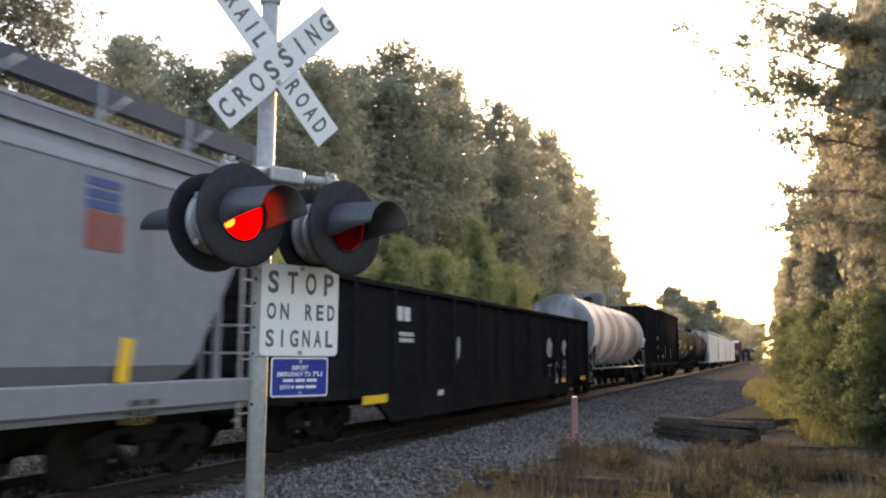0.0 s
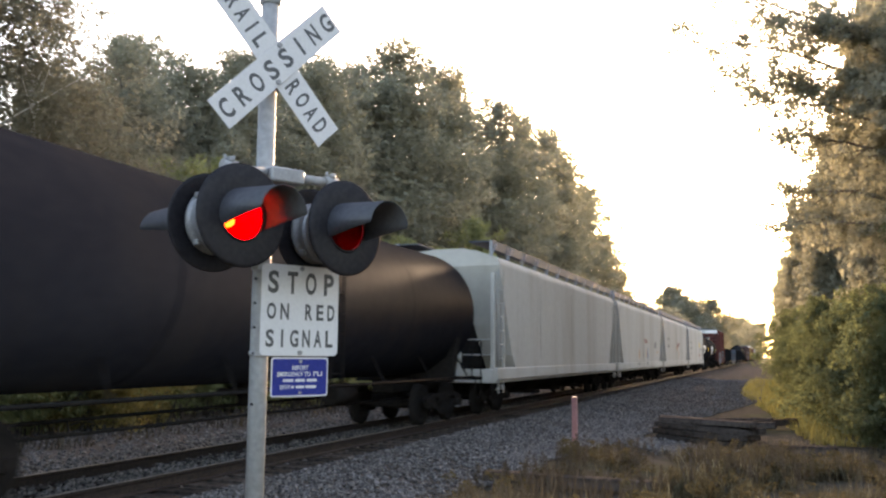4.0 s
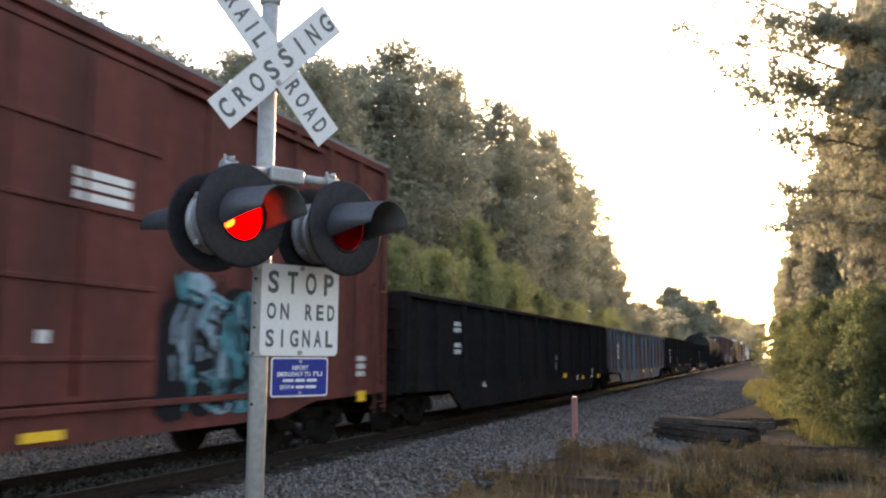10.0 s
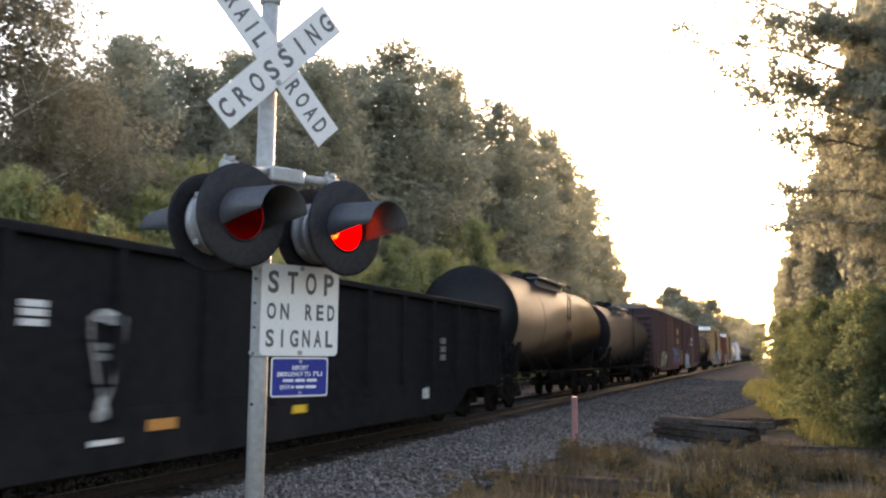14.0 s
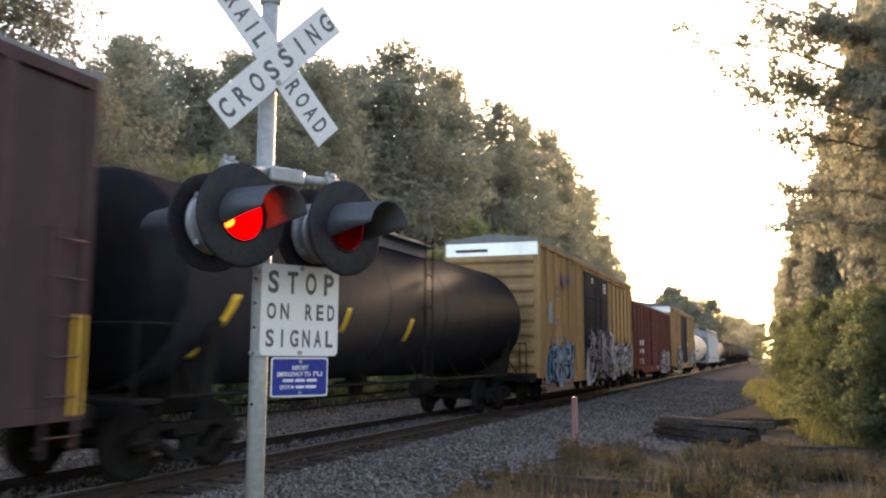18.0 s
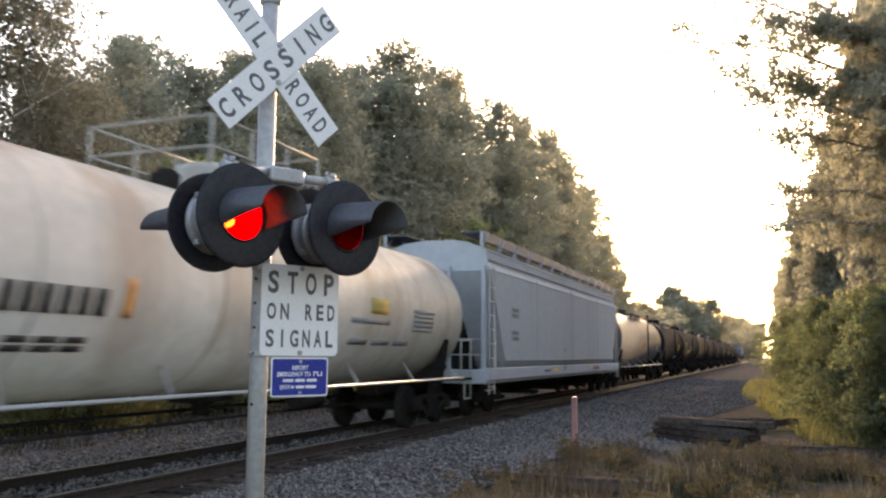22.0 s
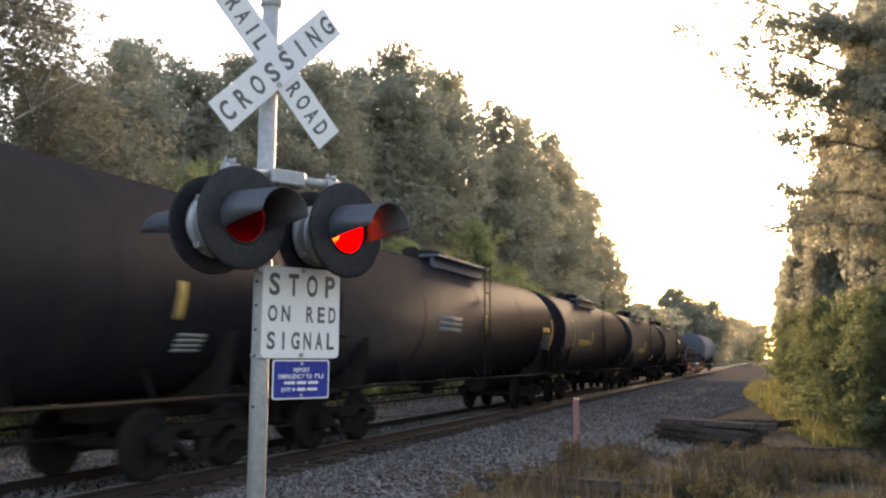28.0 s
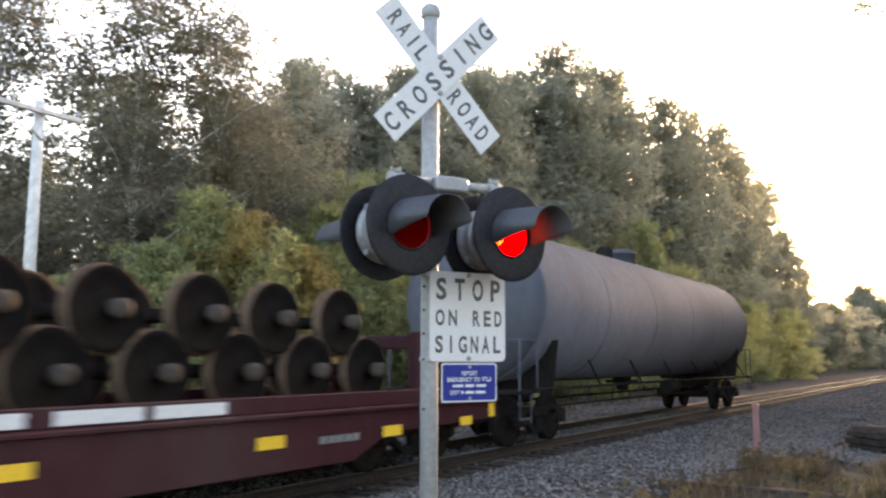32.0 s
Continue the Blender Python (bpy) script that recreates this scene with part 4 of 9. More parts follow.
    part("brake_rod", Shape().tube((0.5, -half + 2.5, 0.62), (0.5, half - 2.5, 0.62), 0.025, seg=6).tube((-0.4, -half + 2.2, 0.70), (-0.4, half - 2.2, 0.70), 0.03, seg=6).tube((0.7, 1.6, 0.85), (0.7, 2.4, 0.85), 0.2, seg=12), UNDER, car)
    if dome:
        part("manway", Shape().lathe([(0.42, zc + radius - 0.10), (0.42, zc + radius + 0.20), (0.46, zc + radius + 0.21), (0.46, zc + radius + 0.27), (0.30, zc + radius + 0.34), (0.001, zc + radius + 0.36)], "z", 24), paint, car)
        part("valve_housing", Shape().lathe([(0.22, 0), (0.22, 0.30), (0.12, 0.38), (0.001, 0.4)], "z", 16, (0, -1.1, zc + radius - 0.06)), UNDER, car)
        part("safety_valve", Shape().tube((0, 1.1, zc + radius - 0.05), (0, 1.1, zc + radius + 0.32), 0.07, seg=10), UNDER, car)
    if platform:
        z = zc + radius + 0.02
        part("top_walkway", Shape().box(0.55, 1.05, walk_at - 1.9, walk_at + 1.9, z - 0.06, z, 0.008).box(-1.05, -0.55, walk_at - 1.9, walk_at + 1.9, z - 0.06, z, 0.008).box(-0.9, -0.8, walk_at - 1.8, walk_at + 1.8, z - 0.30, z - 0.06).box(0.8, 0.9, walk_at - 1.8, walk_at + 1.8, z - 0.30, z - 0.06), GRATING, car, "narrow top walkway grating")
        for x in (-1, 1):
            part("ladder", kept("tank_ladder%.1f" % zc, lambda: ladder_shape(zc + 0.4, 0.42, 9).mesh("ladder", UNDER)), None, car, at=(x * 1.47, walk_at + 0.35, 1.1, 0, 0, 0 if x > 0 else 180))
    if rails:
        z = zc + radius
        for x in (-1.1, 1.1):
            for y in (-1.5, -0.5, 0.5, 1.5):
                part("rail_post", kept("rail_post%.2f" % z, lambda: Shape().tube((0, 0, z - 0.35), (0, 0, z + 0.95), 0.022, seg=6).mesh("rail_post", PAINT_CREAM)), None, car, at=(x, y, 0))
        for h in (0.5, 0.95):
            s = Shape()
            ring = ((-1.1, -1.5, z + h), (1.1, -1.5, z + h), (1.1, 1.5, z + h), (-1.1, 1.5, z + h), (-1.1, -1.5, z + h))
            part("guard_rail", s.pipe(ring, 0.022, 6), PAINT_CREAM, car, "pale tubular guard rail round the dome")
        part("dome_housing", Shape().lathe([(0.62, z - 0.1), (0.62, z + 0.45), (0.5, z + 0.56), (0.001, z + 0.6)], "z", 24), paint, car, "round dome housing")
    return running_gear(car, half, half - 2.1)


def loft(section, y_end):
    """A body: a section of (x, z) pairs round the car, its ends cut at y_end(z)."""
    s = Shape()
    n = len(section)
    for side in (-1, 1):
        for x, z in section:
            s.v.append((x, side * y_end(z), z))
    for i in range(n):
        j = (i + 1) % n
        s.face((i, j, n + j, n + i), True)
    m = n // 2
    for k in (0, n):
        for i in range(m - 1):
            s.face((k + i, k + i + 1, k + n - 2 - i, k + n - 1 - i))
    return s


def covered_hopper(u0, u1, paint, label, eave=4.18, ribs=0, grooves=False, sill_paint=None):
    car, half = car_root("covered_hopper", u0, u1, label, "hopper car")
    end = half - 0.45
    knee, floor = 2.85, 1.15
    w = 1.58
    right = [(0.55, floor - 0.15), (1.30, floor), (w, 1.24), (w, 1.6), (w, eave - 0.26), (1.568, eave - 0.19), (1.54, eave - 0.12), (1.49, eave - 0.06), (1.42, eave - 0.015), (1.28, eave + 0.03), (0.9, eave + 0.16), (0.35, eave + 0.22)]
    if grooves:
        right = [(0.55, floor - 0.15), (1.35, floor), (w, 1.45), (w, eave - 0.62), (1.50, eave - 0.45), (1.44, eave - 0.20), (1.40, eave - 0.02), (0.9, eave + 0.16), (0.35, eave + 0.22)]
    section = right + [(-x, z) for x, z in reversed(right)]
    body = loft(section, lambda z: end - 0.15 if z > knee else end - 0.15 - (knee - z) * 0.95)
    ob = part("body", body, paint, car)
    for p in ob.data.polygons:
        p.use_smooth = False
    if grooves:
        for z in (eave - 0.62, eave - 0.34, eave - 0.12):
            part("side_groove", Shape().box(w - 0.10, w + 0.012 - (eave - 0.62 < z) * 0.07, -end + 0.2, end - 0.2, z, z + 0.03, 0.004), paint, car)
    # seams down the side
    for k in range(1, 4 if not ribs else 1):
        y = -end + 2 * end * k / 4
        part("seam", Shape().box(w - 0.02, w + 0.004, y - 0.03, y + 0.03, 1.5, eave - 0.5), paint, car)
    # side sills, end frames, posts
    sill = sill_paint or paint
    for x in (-1, 1):
        part("side_sill", Shape().box(min(x * 1.36, x * 1.60), max(x * 1.36, x * 1.60), -half + 0.35, half - 0.35, 0.94, 1.26, 0.02).box(min(x * 1.42, x * 1.50), max(x * 1.42, x * 1.50), -half + 0.5, half - 0.5, 0.86, 0.94), sill, car, "smooth side sill")
    for side in (-1, 1):
        y = side * (half - 0.40)
        part("end_sill", Shape().box(-1.55, 1.55, y - 0.10, y + 0.10, 0.86, 1.22, 0.02), paint, car)
        inner = side * (end - 0.15 - (knee - 1.2) * 0.95)
        # added dark wedge: shade of the end opening put in as colour
        part("end_shade", Shape().prism([(side * (end - 0.2), knee), (inner, 1.2), (side * (end - 0.2), 1.2)], "x", -0.7, 0.7), UNDER, car, "dark wedge standing in for shade under the slope sheet")
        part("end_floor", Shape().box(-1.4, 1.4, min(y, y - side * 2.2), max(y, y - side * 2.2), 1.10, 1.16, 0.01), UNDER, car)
        for x in (-1.46, -0.5, 0.5, 1.46):
            part("end_post", Shape().box(x - 0.05, x + 0.05, y - 0.06, y + 0.06, 1.2, eave - 0.5, 0.01).box(x - 0.04, x + 0.04, y - side * 0.9 - 0.05, y - side * 0.9 + 0.05, 1.15, knee, 0.01), paint, car)
        for x in (-1, 1):
            part("ladder", kept("hopper_ladder", lambda: ladder_shape(3.3, 0.44, 9).mesh("ladder", GALVANISED)), None, car, at=(x * 1.52, y - side * 0.30, 0.6, 0, 0, 0 if x > 0 else 180))
            part("step", Shape().tube((x * 1.5, y - 0.2, 0.9), (x * 1.5, y - 0.2, 0.42), 0.018, seg=6).tube((x * 1.5, y + 0.2, 0.9), (x * 1.5, y + 0.2, 0.42), 0.018, seg=6).tube((x * 1.5, y - 0.2, 0.42), (x * 1.5, y + 0.2, 0.42), 0.018, seg=6), UNDER, car)
        part("cross_rail", Shape().tube((-1.46, y, 2.0), (1.46, y, 2.0), 0.02, seg=6).tube((-1.46, y, 1.6), (1.46, y, 1.6), 0.02, seg=6), GALVANISED, car)
    # outlets
    for k in range(4):
        y = (-1.5 + k) * (end * 2 - 3.6) / 4
        s = Shape()
        a, b, c, d = 1.25, (end * 2 - 3.6) / 8, 0.4, 0.35
        n = s.add([(-a, y - b, 1.12), (a, y - b, 1.12), (a, y + b, 1.12), (-a, y + b, 1.12), (-c, y - d, 0.40), (c, y - d, 0.40), (c, y + d, 0.40), (-c, y + d, 0.40)])
        for q in ((0, 1, 5, 4), (1, 2, 6, 5), (2, 3, 7, 6), (3, 0, 4, 7), (4, 5, 6, 7)):
            s.face([n + i for i in q])
        s.box(-0.75, 0.75, y - 0.30, y + 0.30, 0.30, 0.42, 0.01)
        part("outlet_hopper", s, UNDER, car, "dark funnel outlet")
    # roof: hatches and walks
    part("roof_hatch", Shape().box(-0.32, 0.32, -end + 1.0, end - 1.0, eave + 0.20, eave + 0.34, 0.04), paint, car, "long trough roof hatch")
    for x in (-1, 1):
        s = Shape().box(min(x * 0.75, x * 1.40), max(x * 0.75, x * 1.40), -end, end, eave + 0.36, eave + 0.40)
        part("roof_walk", s, GRATING, car, "dark grating roof walk")
        part("walk_edge", Shape().box(min(x * 1.385, x * 1.41), max(x * 1.385, x * 1.41), -end, end, eave + 0.16, eave + 0.42), GRATING, car)
        n = int(end * 2 / 1.5)
        for k in range(n + 1):
            part("walk_bracket", kept("walk_bracket", lambda: Shape().box(-0.03, 0.036, -0.022, 0.022, -0.04, 0.40).tube((0.034, 0.0, 0.02), (0.034, 0.42, 0.36), 0.016, seg=6).mesh("walk_bracket", PAINT_GREY)), None, car, at=(x * 1.383, -end + 2 * end * k / n, eave))
    for k in range(ribs):
        y = -end + 2 * end * (k + 0.5) / ribs
        part("rib", Shape().box(w - 0.02, w + 0.09, y - 0.05, y + 0.05, 1.25, eave - 0.15, 0.01), paint, car)
    return running_gear(car, half, half - 2.0)


def gondola(u0, u1, paint, label, top=2.86):
    car, half = car_root("gondola_car", u0, u1, label, "gondola car")
    end = half - 0.55
    w = 1.52
    for x in (-1, 1):
        part("side_wall", Shape().box(min(x * w, x * (w - 0.05)), max(x * w, x * (w - 0.05)), -end, end, 0.98, top), paint, car)
        part("top_chord", Shape().box(min(x * (w - 0.06), x * (w + 0.10)), max(x * (w - 0.06), x * (w + 0.10)), -end - 0.05, end + 0.05, top - 0.11, top, 0.015), paint, car, "thick rolled top chord")
        # belly edge bows lower in the middle
        e2 = end - 2.6
        part("bottom_chord", Shape().prism([(-end, 1.0), (-end, 0.86), (-e2, 0.80), (-e2 + 0.8, 0.33), (e2 - 0.8, 0.33), (e2, 0.80), (end, 0.86), (end, 1.0)], "x", x * w - 0.05, x * w + 0.05), paint, car)
        n = 14
        for k in range(n):
            y = -end + 0.08 + (2 * end - 0.16) * k / (n - 1)
            part("side_post", kept(("post", top, paint.name), lambda: Shape().box(-0.07, 0.07, -0.06, 0.06, 0.86, top - 0.10, 0.012).mesh("side_post", paint)), None, car, at=(x * (w + 0.03), y, 0))
    for side in (-1, 1):
        y = side * end
        part("end_wall", Shape().box(-w, w, y - 0.04, y + 0.04, 0.98, top, 0.01), paint, car)
        for z in (1.35, 1.75, 2.15, 2.55):
            part("end_rib", Shape().box(-w, w, min(y, y + side * 0.10), max(y, y + side * 0.10), z - 0.06, z + 0.06, 0.015), paint, car)
        part("end_sill", Shape().box(-1.5, 1.5, min(y, y + side * 0.2), max(y, y + side * 0.2), 0.80, 1.05, 0.01), UNDER, car)
        for x in (-1, 1):
            part("ladder", kept("gon_ladder", lambda: ladder_shape(1.9, 0.42, 5).mesh("ladder", UNDER)), None, car, at=(x * (w + 0.02), y - side * 0.34, 0.8, 0, 0, 0 if x > 0 else 180))
            part("end_ladder", kept("gon_ladder", lambda: None), None, car, at=(x * 1.2, y + side * 0.04, 0.8, 0, 0, 90 * side))
    part("floor", Shape().box(-w + 0.05, w - 0.05, -end, end, 1.0, 1.06), UNDER, car)
    part("center_sill", Shape().box(-0.28, 0.28, -half + 0.4, half - 0.4, 0.62, 1.0, 0.02), UNDER, car)
    part("brake_gear", Shape().tube((0.7, -1.0, 0.72), (0.7, 0.1, 0.72), 0.2, seg=12).tube((-0.6, -half + 3, 0.65), (-0.6, half - 3, 0.65), 0.03, seg=6), UNDER, car)
    return running_gear(car, half, half - 2.1)


def open_hopper(u0, u1, paint, label, top=4.55):
    car, half = car_root("open_hopper", u0, u1, label, "hopper car")
    end = half - 0.45
    w = 1.54
    knee = 2.2
    right = [(0.5, 0.95), (w, 1.15), (w, top - 0.02)]
    section = right + [(-x, z) for x, z in reversed(right)]
    part("body", loft(section, lambda z: end if z > knee else end - (knee - z) * 1.4), paint, car)
    for x in (-1, 1):
        part("top_chord", Shape().box(min(x * (w - 0.05), x * (w + 0.11)), max(x * (w - 0.05), x * (w + 0.11)), -end, end, top - 0.12, top, 0.015), paint, car)
        part("side_sill", Shape().box(min(x * 1.4, x * (w + 0.06)), max(x * 1.4, x * (w + 0.06)), -half + 0.4, half - 0.4, 0.98, 1.2, 0.015), paint, car)
        for k in range(12):
            y = -end + 0.1 + (2 * end - 0.2) * k / 11
            part("rib", kept(("hrib", top), lambda: Shape().box(-0.06, 0.08, -0.055, 0.055, 1.15, top - 0.1, 0.012).mesh("rib", paint)), None, car, at=(x * (w + 0.02), y, 0, 0, 0, 0 if x > 0 else 180))
    for side in (-1, 1):
        y = side * (half - 0.42)
        part("end_sill", Shape().box(-1.5, 1.5, y - 0.1, y + 0.1, 0.85, 1.2, 0.015), paint, car)
        for x in (-1.45, 1.45):
            part("end_post", Shape().box(x - 0.06, x + 0.06, y - 0.06, y + 0.06, 1.2, top, 0.01), paint, car)
            part("ladder", kept("hop_ladder", lambda: ladder_shape(3.4, 0.42, 9).mesh("ladder", UNDER)), None, car, at=((1 if x > 0 else -1) * 1.55, y - side * 0.32, 0.8, 0, 0, 0 if x > 0 else 180))
    for k in range(3):
        y = (k - 1) * (2 * end - 4.5) / 3
        b = (2 * end - 4.5) / 6
        s = Shape()
        n = s.add([(-1.4, y - b, 1.05), (1.4, y - b, 1.05), (1.4, y + b, 1.05), (-1.4, y + b, 1.05), (-1.2, y - 0.35, 0.35), (1.2, y - 0.35, 0.35), (1.2, y + 0.35, 0.35), (-1.2, y + 0.35, 0.35)])
        for q in ((0, 1, 5, 4), (1, 2, 6, 5), (2, 3, 7, 6), (3, 0, 4, 7), (4, 5, 6, 7)):
            s.face([n + i for i in q])
        part("outlet_hopper", s, UNDER, car)
    return running_gear(car, half, half - 2.0)


def graffiti_mesh(width, height, seed, colours, letters):
    """Fat sprayed letters: rounded strokes in layers, one mesh with one slot a colour."""
    rng = random.Random(seed)
    verts, faces, slots = [], [], []

    def stroke(points, r, layer, slot):
        z = 0.001 + layer * 0.0012
        for (x0, y0), (x1, y1) in zip(points, points[1:]):
            d = math.hypot(x1 - x0, y1 - y0) or 1e-6
            ux, uy = (x1 - x0) / d, (y1 - y0) / d
            k = len(verts)
            ring = []
            for i in range(7):
                a = math.atan2(uy, ux) + math.pi / 2 + math.pi * i / 6
                ring.append((x0 + r * math.cos(a), y0 + r * math.sin(a)))
            for i in range(7):
                a = math.atan2(uy, ux) - math.pi / 2 + math.pi * i / 6
                ring.append((x1 + r * math.cos(a), y1 + r * math.sin(a)))
            verts.extend((x, y, z) for x, y in ring)
            faces.append(tuple(range(k, k + 14)))
            slots.append(slot)
            z += 0.00003

    n = len(colours)
    if letters > 2:
        for k in range(letters * 2):
            x = width * ((k + 0.5) / letters / 2 - 0.5)
            y = rng.uniform(-0.12, 0.12) * height
            stroke([(x - width * 0.04, y - height * 0.18), (x + width * 0.04, y + height * 0.2)], height * rng.uniform(0.18, 0.28), -0.7, rng.choice((0, min(1, n - 1), min(2, n - 1))))
    for i in range(letters):
        cx = width * ((i + 0.5) / letters - 0.5)
        lw, lh = width / letters * 0.52, height * 0.34
        kind = rng.randrange(5)
        tilt = rng.uniform(-0.15, 0.15) * lh
        shapes = [
            [(-1, -1), (-0.7, 1), (0.6, 0.9), (0.8, 0.2), (-0.6, 0), (0.9, -1)],
            [(0.9, 0.8), (-0.2, 1), (-0.9, 0.3), (-0.8, -0.6), (0, -1), (0.9, -0.7)],
            [(-1, 1), (-0.2, -1), (0.2, 0.3), (0.5, -1), (1, 1)],
            [(0.9, 0.9), (-0.7, 0.8), (-0.8, 0.1), (0.7, -0.1), (0.8, -0.8), (-0.9, -0.9)],
            [(-0.8, -1), (-0.9, 1), (0.1, -0.2), (0.9, 1), (0.8, -1)]]
        pts = [(cx + x * lw + rng.uniform(-0.1, 0.1) * lw, y * lh + tilt + rng.uniform(-0.08, 0.08) * lh) for x, y in shapes[kind]]
        fat = min(lw, lh) * 0.36
        edge, fill, light = 0, (1 + i) % n, (2 + i) % n
        stroke(pts, fat, 0, min(1, n - 1) if n > 1 else 0)
        stroke(pts, fat * 0.72, 3, fill)
        stroke([(x + fat * 0.12, y + fat * 0.12) for x, y in pts], fat * 0.28, 6, light)
        for _ in range(8):
            x, y = cx + rng.uniform(-1, 1) * lw, rng.uniform(-1, 1) * lh
            stroke([(x, y), (x + rng.uniform(-0.3, 0.3) * lw, y + rng.uniform(-0.5, 0.5) * lh)], fat * rng.uniform(0.10, 0.34), 8, rng.choice((min(1, n - 1), min(1, n - 1), rng.randrange(n))))
    if letters > 2:
        for k in range(letters * 16):
            x, y = rng.uniform(-0.5, 0.5) * width, rng.uniform(-0.44, 0.40) * height
            a, long = rng.choice((0.3, 1.2, 1.9, 2.7)) + rng.uniform(-0.25, 0.25), height * rng.uniform(0.06, 0.20)
            stroke([(x, y), (x + long * math.cos(a), y + long * math.sin(a))], height * rng.uniform(0.012, 0.042), 10 + k * 0.02, rng.choice((min(1, n - 1), min(1, n - 1), 0, rng.randrange(n))))
    me = bpy.data.meshes.new("graffiti")
    me.from_pydata(verts, [], faces)
    for c in colours:
        me.materials.append(SPRAY[c])
    me.polygons.foreach_set("material_index", slots)
    return me


def boxcar(u0, u1, paint, label, eave=5.1, door=None, door_w=3.0, white_end=False, ribs=16, plug=False):
    car, half = car_root("boxcar", u0, u1, label, "boxcar")
    end = half - 0.45
    w = 1.55
    door = door or paint
    dw = door_w / 2
    part("body", Shape().box(-w, w, -end, end, 1.0, eave, 0.02), paint, car)
    roof = Shape().prism([(-w - 0.04, eave), (-w - 0.04, eave + 0.05), (0, eave + 0.24), (w + 0.04, eave + 0.05), (w + 0.04, eave)], "y", -end - 0.05, end + 0.05)
    part("roof", roof, ROOF_GREY, car, "low weathered metal roof")
    n = int(end * 2 / 1.2)
    seam = kept("roof_seam", lambda: Shape().prism([(-1.58, 0.052), (-1.58, 0.095), (0, 0.285), (1.58, 0.095), (1.58, 0.052), (0, 0.242)], "y", -0.04, 0.04).mesh("roof_seam", ROOF_GREY))
    for k in range(n + 1):
        part("roof_seam", seam, None, car, at=(0, -end + 2 * end * k / n, eave))
    for x in (-1, 1):
        part("side_sill", Shape().prism([(-end, 1.05), (-end, 0.90), (-end + 2.6, 0.86), (-end + 3.6, 0.66), (end - 3.6, 0.66), (end - 2.6, 0.86), (end, 0.90), (end, 1.05)], "x", x * w - 0.05, x * w + 0.045), paint, car, "deep fish-belly side sill")
        part("top_chord", Shape().box(min(x * w, x * (w + 0.05)), max(x * w, x * (w + 0.05)), -end, end, eave - 0.14, eave - 0.005, 0.01), paint, car)
        for k in range(ribs):
            y = -end + 0.06 + (2 * end - 0.12) * k / (ribs - 1)
            if abs(y) < dw + 0.1:
                continue
            part("side_post", kept(("bpost", eave, paint.name), lambda: Shape().box(-0.03, 0.055, -0.06, 0.06, 1.0, eave - 0.12, 0.012).mesh("side_post", paint)), None, car, at=(x * w, y, 0, 0, 0, 0 if x > 0 else 180))
        d = Shape().box(min(x * (w - 0.01), x * (w + 0.07)), max(x * (w - 0.01), x * (w + 0.07)), -dw, dw, 1.08, eave - 0.30, 0.012)
        leaf = part("door", d, door, car, "sliding boxcar door")
        bars = Shape()
        if plug:
            for z in (1.5, 2.3, 3.1, 3.9):
                bars.box(min(x * (w + 0.06), x * (w + 0.10)), max(x * (w + 0.06), x * (w + 0.10)), -dw + 0.1, dw - 0.1, z, z + 0.06, 0.01)
            for y in (-0.5, 0.5):
                bars.tube((x * (w + 0.12), y, 1.15), (x * (w + 0.12), y, eave - 0.4), 0.022, seg=6)
        else:
            for k in range(9):
                z = 1.2 + (eave - 1.65) * k / 8
                bars.box(min(x * (w + 0.06), x * (w + 0.115)), max(x * (w + 0.06), x * (w + 0.115)), -dw + 0.06, dw - 0.06, z, z + 0.09, 0.02)
        part("door_ribs", bars, door, leaf)
        for z0, z1, out in ((0.98, 1.06, 0.10), (eave - 0.30, eave - 0.23, 0.09)):
            part("door_track", Shape().box(min(x * w, x * (w + out)), max(x * w, x * (w + out)), -dw - 0.2, min(end - 0.3, dw + door_w + 0.2), z0, z1, 0.008), paint, car)
    for side in (-1, 1):
        y = side * end
        for k in range(8):
            z = 1.35 + (eave - 1.9) * k / 7
            s = Shape().prism([(y, z - 0.15), (y + side * 0.085, z - 0.05), (y + side * 0.085, z + 0.05), (y, z + 0.15)], "x", -w + 0.12, w - 0.12)
            part("end_corrugation", s, paint, car)
        if white_end:
            part("end_panel", Shape().box(-w, w, y - 0.02, y + 0.02 + 0.004, eave - 0.42, eave + 0.02).prism([(-w, eave + 0.02), (w, eave + 0.02), (0, eave + 0.22)], "y", y - 0.02, y + 0.024), ROOF_GALV, car, "white upper end panel")
            stencil_end = Shape().box(-1.2, -0.1, y + side * 0.026 - 0.002, y + side * 0.026 + 0.002, eave - 0.3, eave - 0.2)
            part("marking", stencil_end, MARK_BLACK, car)
        part("end_sill", Shape().box(-1.5, 1.5, min(y, y + side * 0.25), max(y, y + side * 0.25), 0.78, 1.05, 0.015), UNDER, car)
        for x in (-1, 1):
            part("ladder", kept("box_ladder" + paint.name, lambda: ladder_shape(2.4, 0.42, 6).mesh("ladder", paint)), None, car, at=(x * (w + 0.04), y - side * 0.36, 0.55, 0, 0, 0 if x > 0 else 180))
            part("end_ladder", kept("box_ladder" + paint.name, lambda: None), None, car, at=(x * 1.15, y + side * 0.08, 0.75, 0, 0, 90 * side))
    part("center_sill", Shape().box(-0.3, 0.3, -half + 0.4, half - 0.4, 0.62, 1.0, 0.02).box(-1.5, 1.5, -0.2, 0.2, 0.7, 1.0).tube((0.8, 1.5, 0.75), (0.8, 2.4, 0.75), 0.2, seg=12), UNDER, car)
    return running_gear(car, half, half - 2.2)


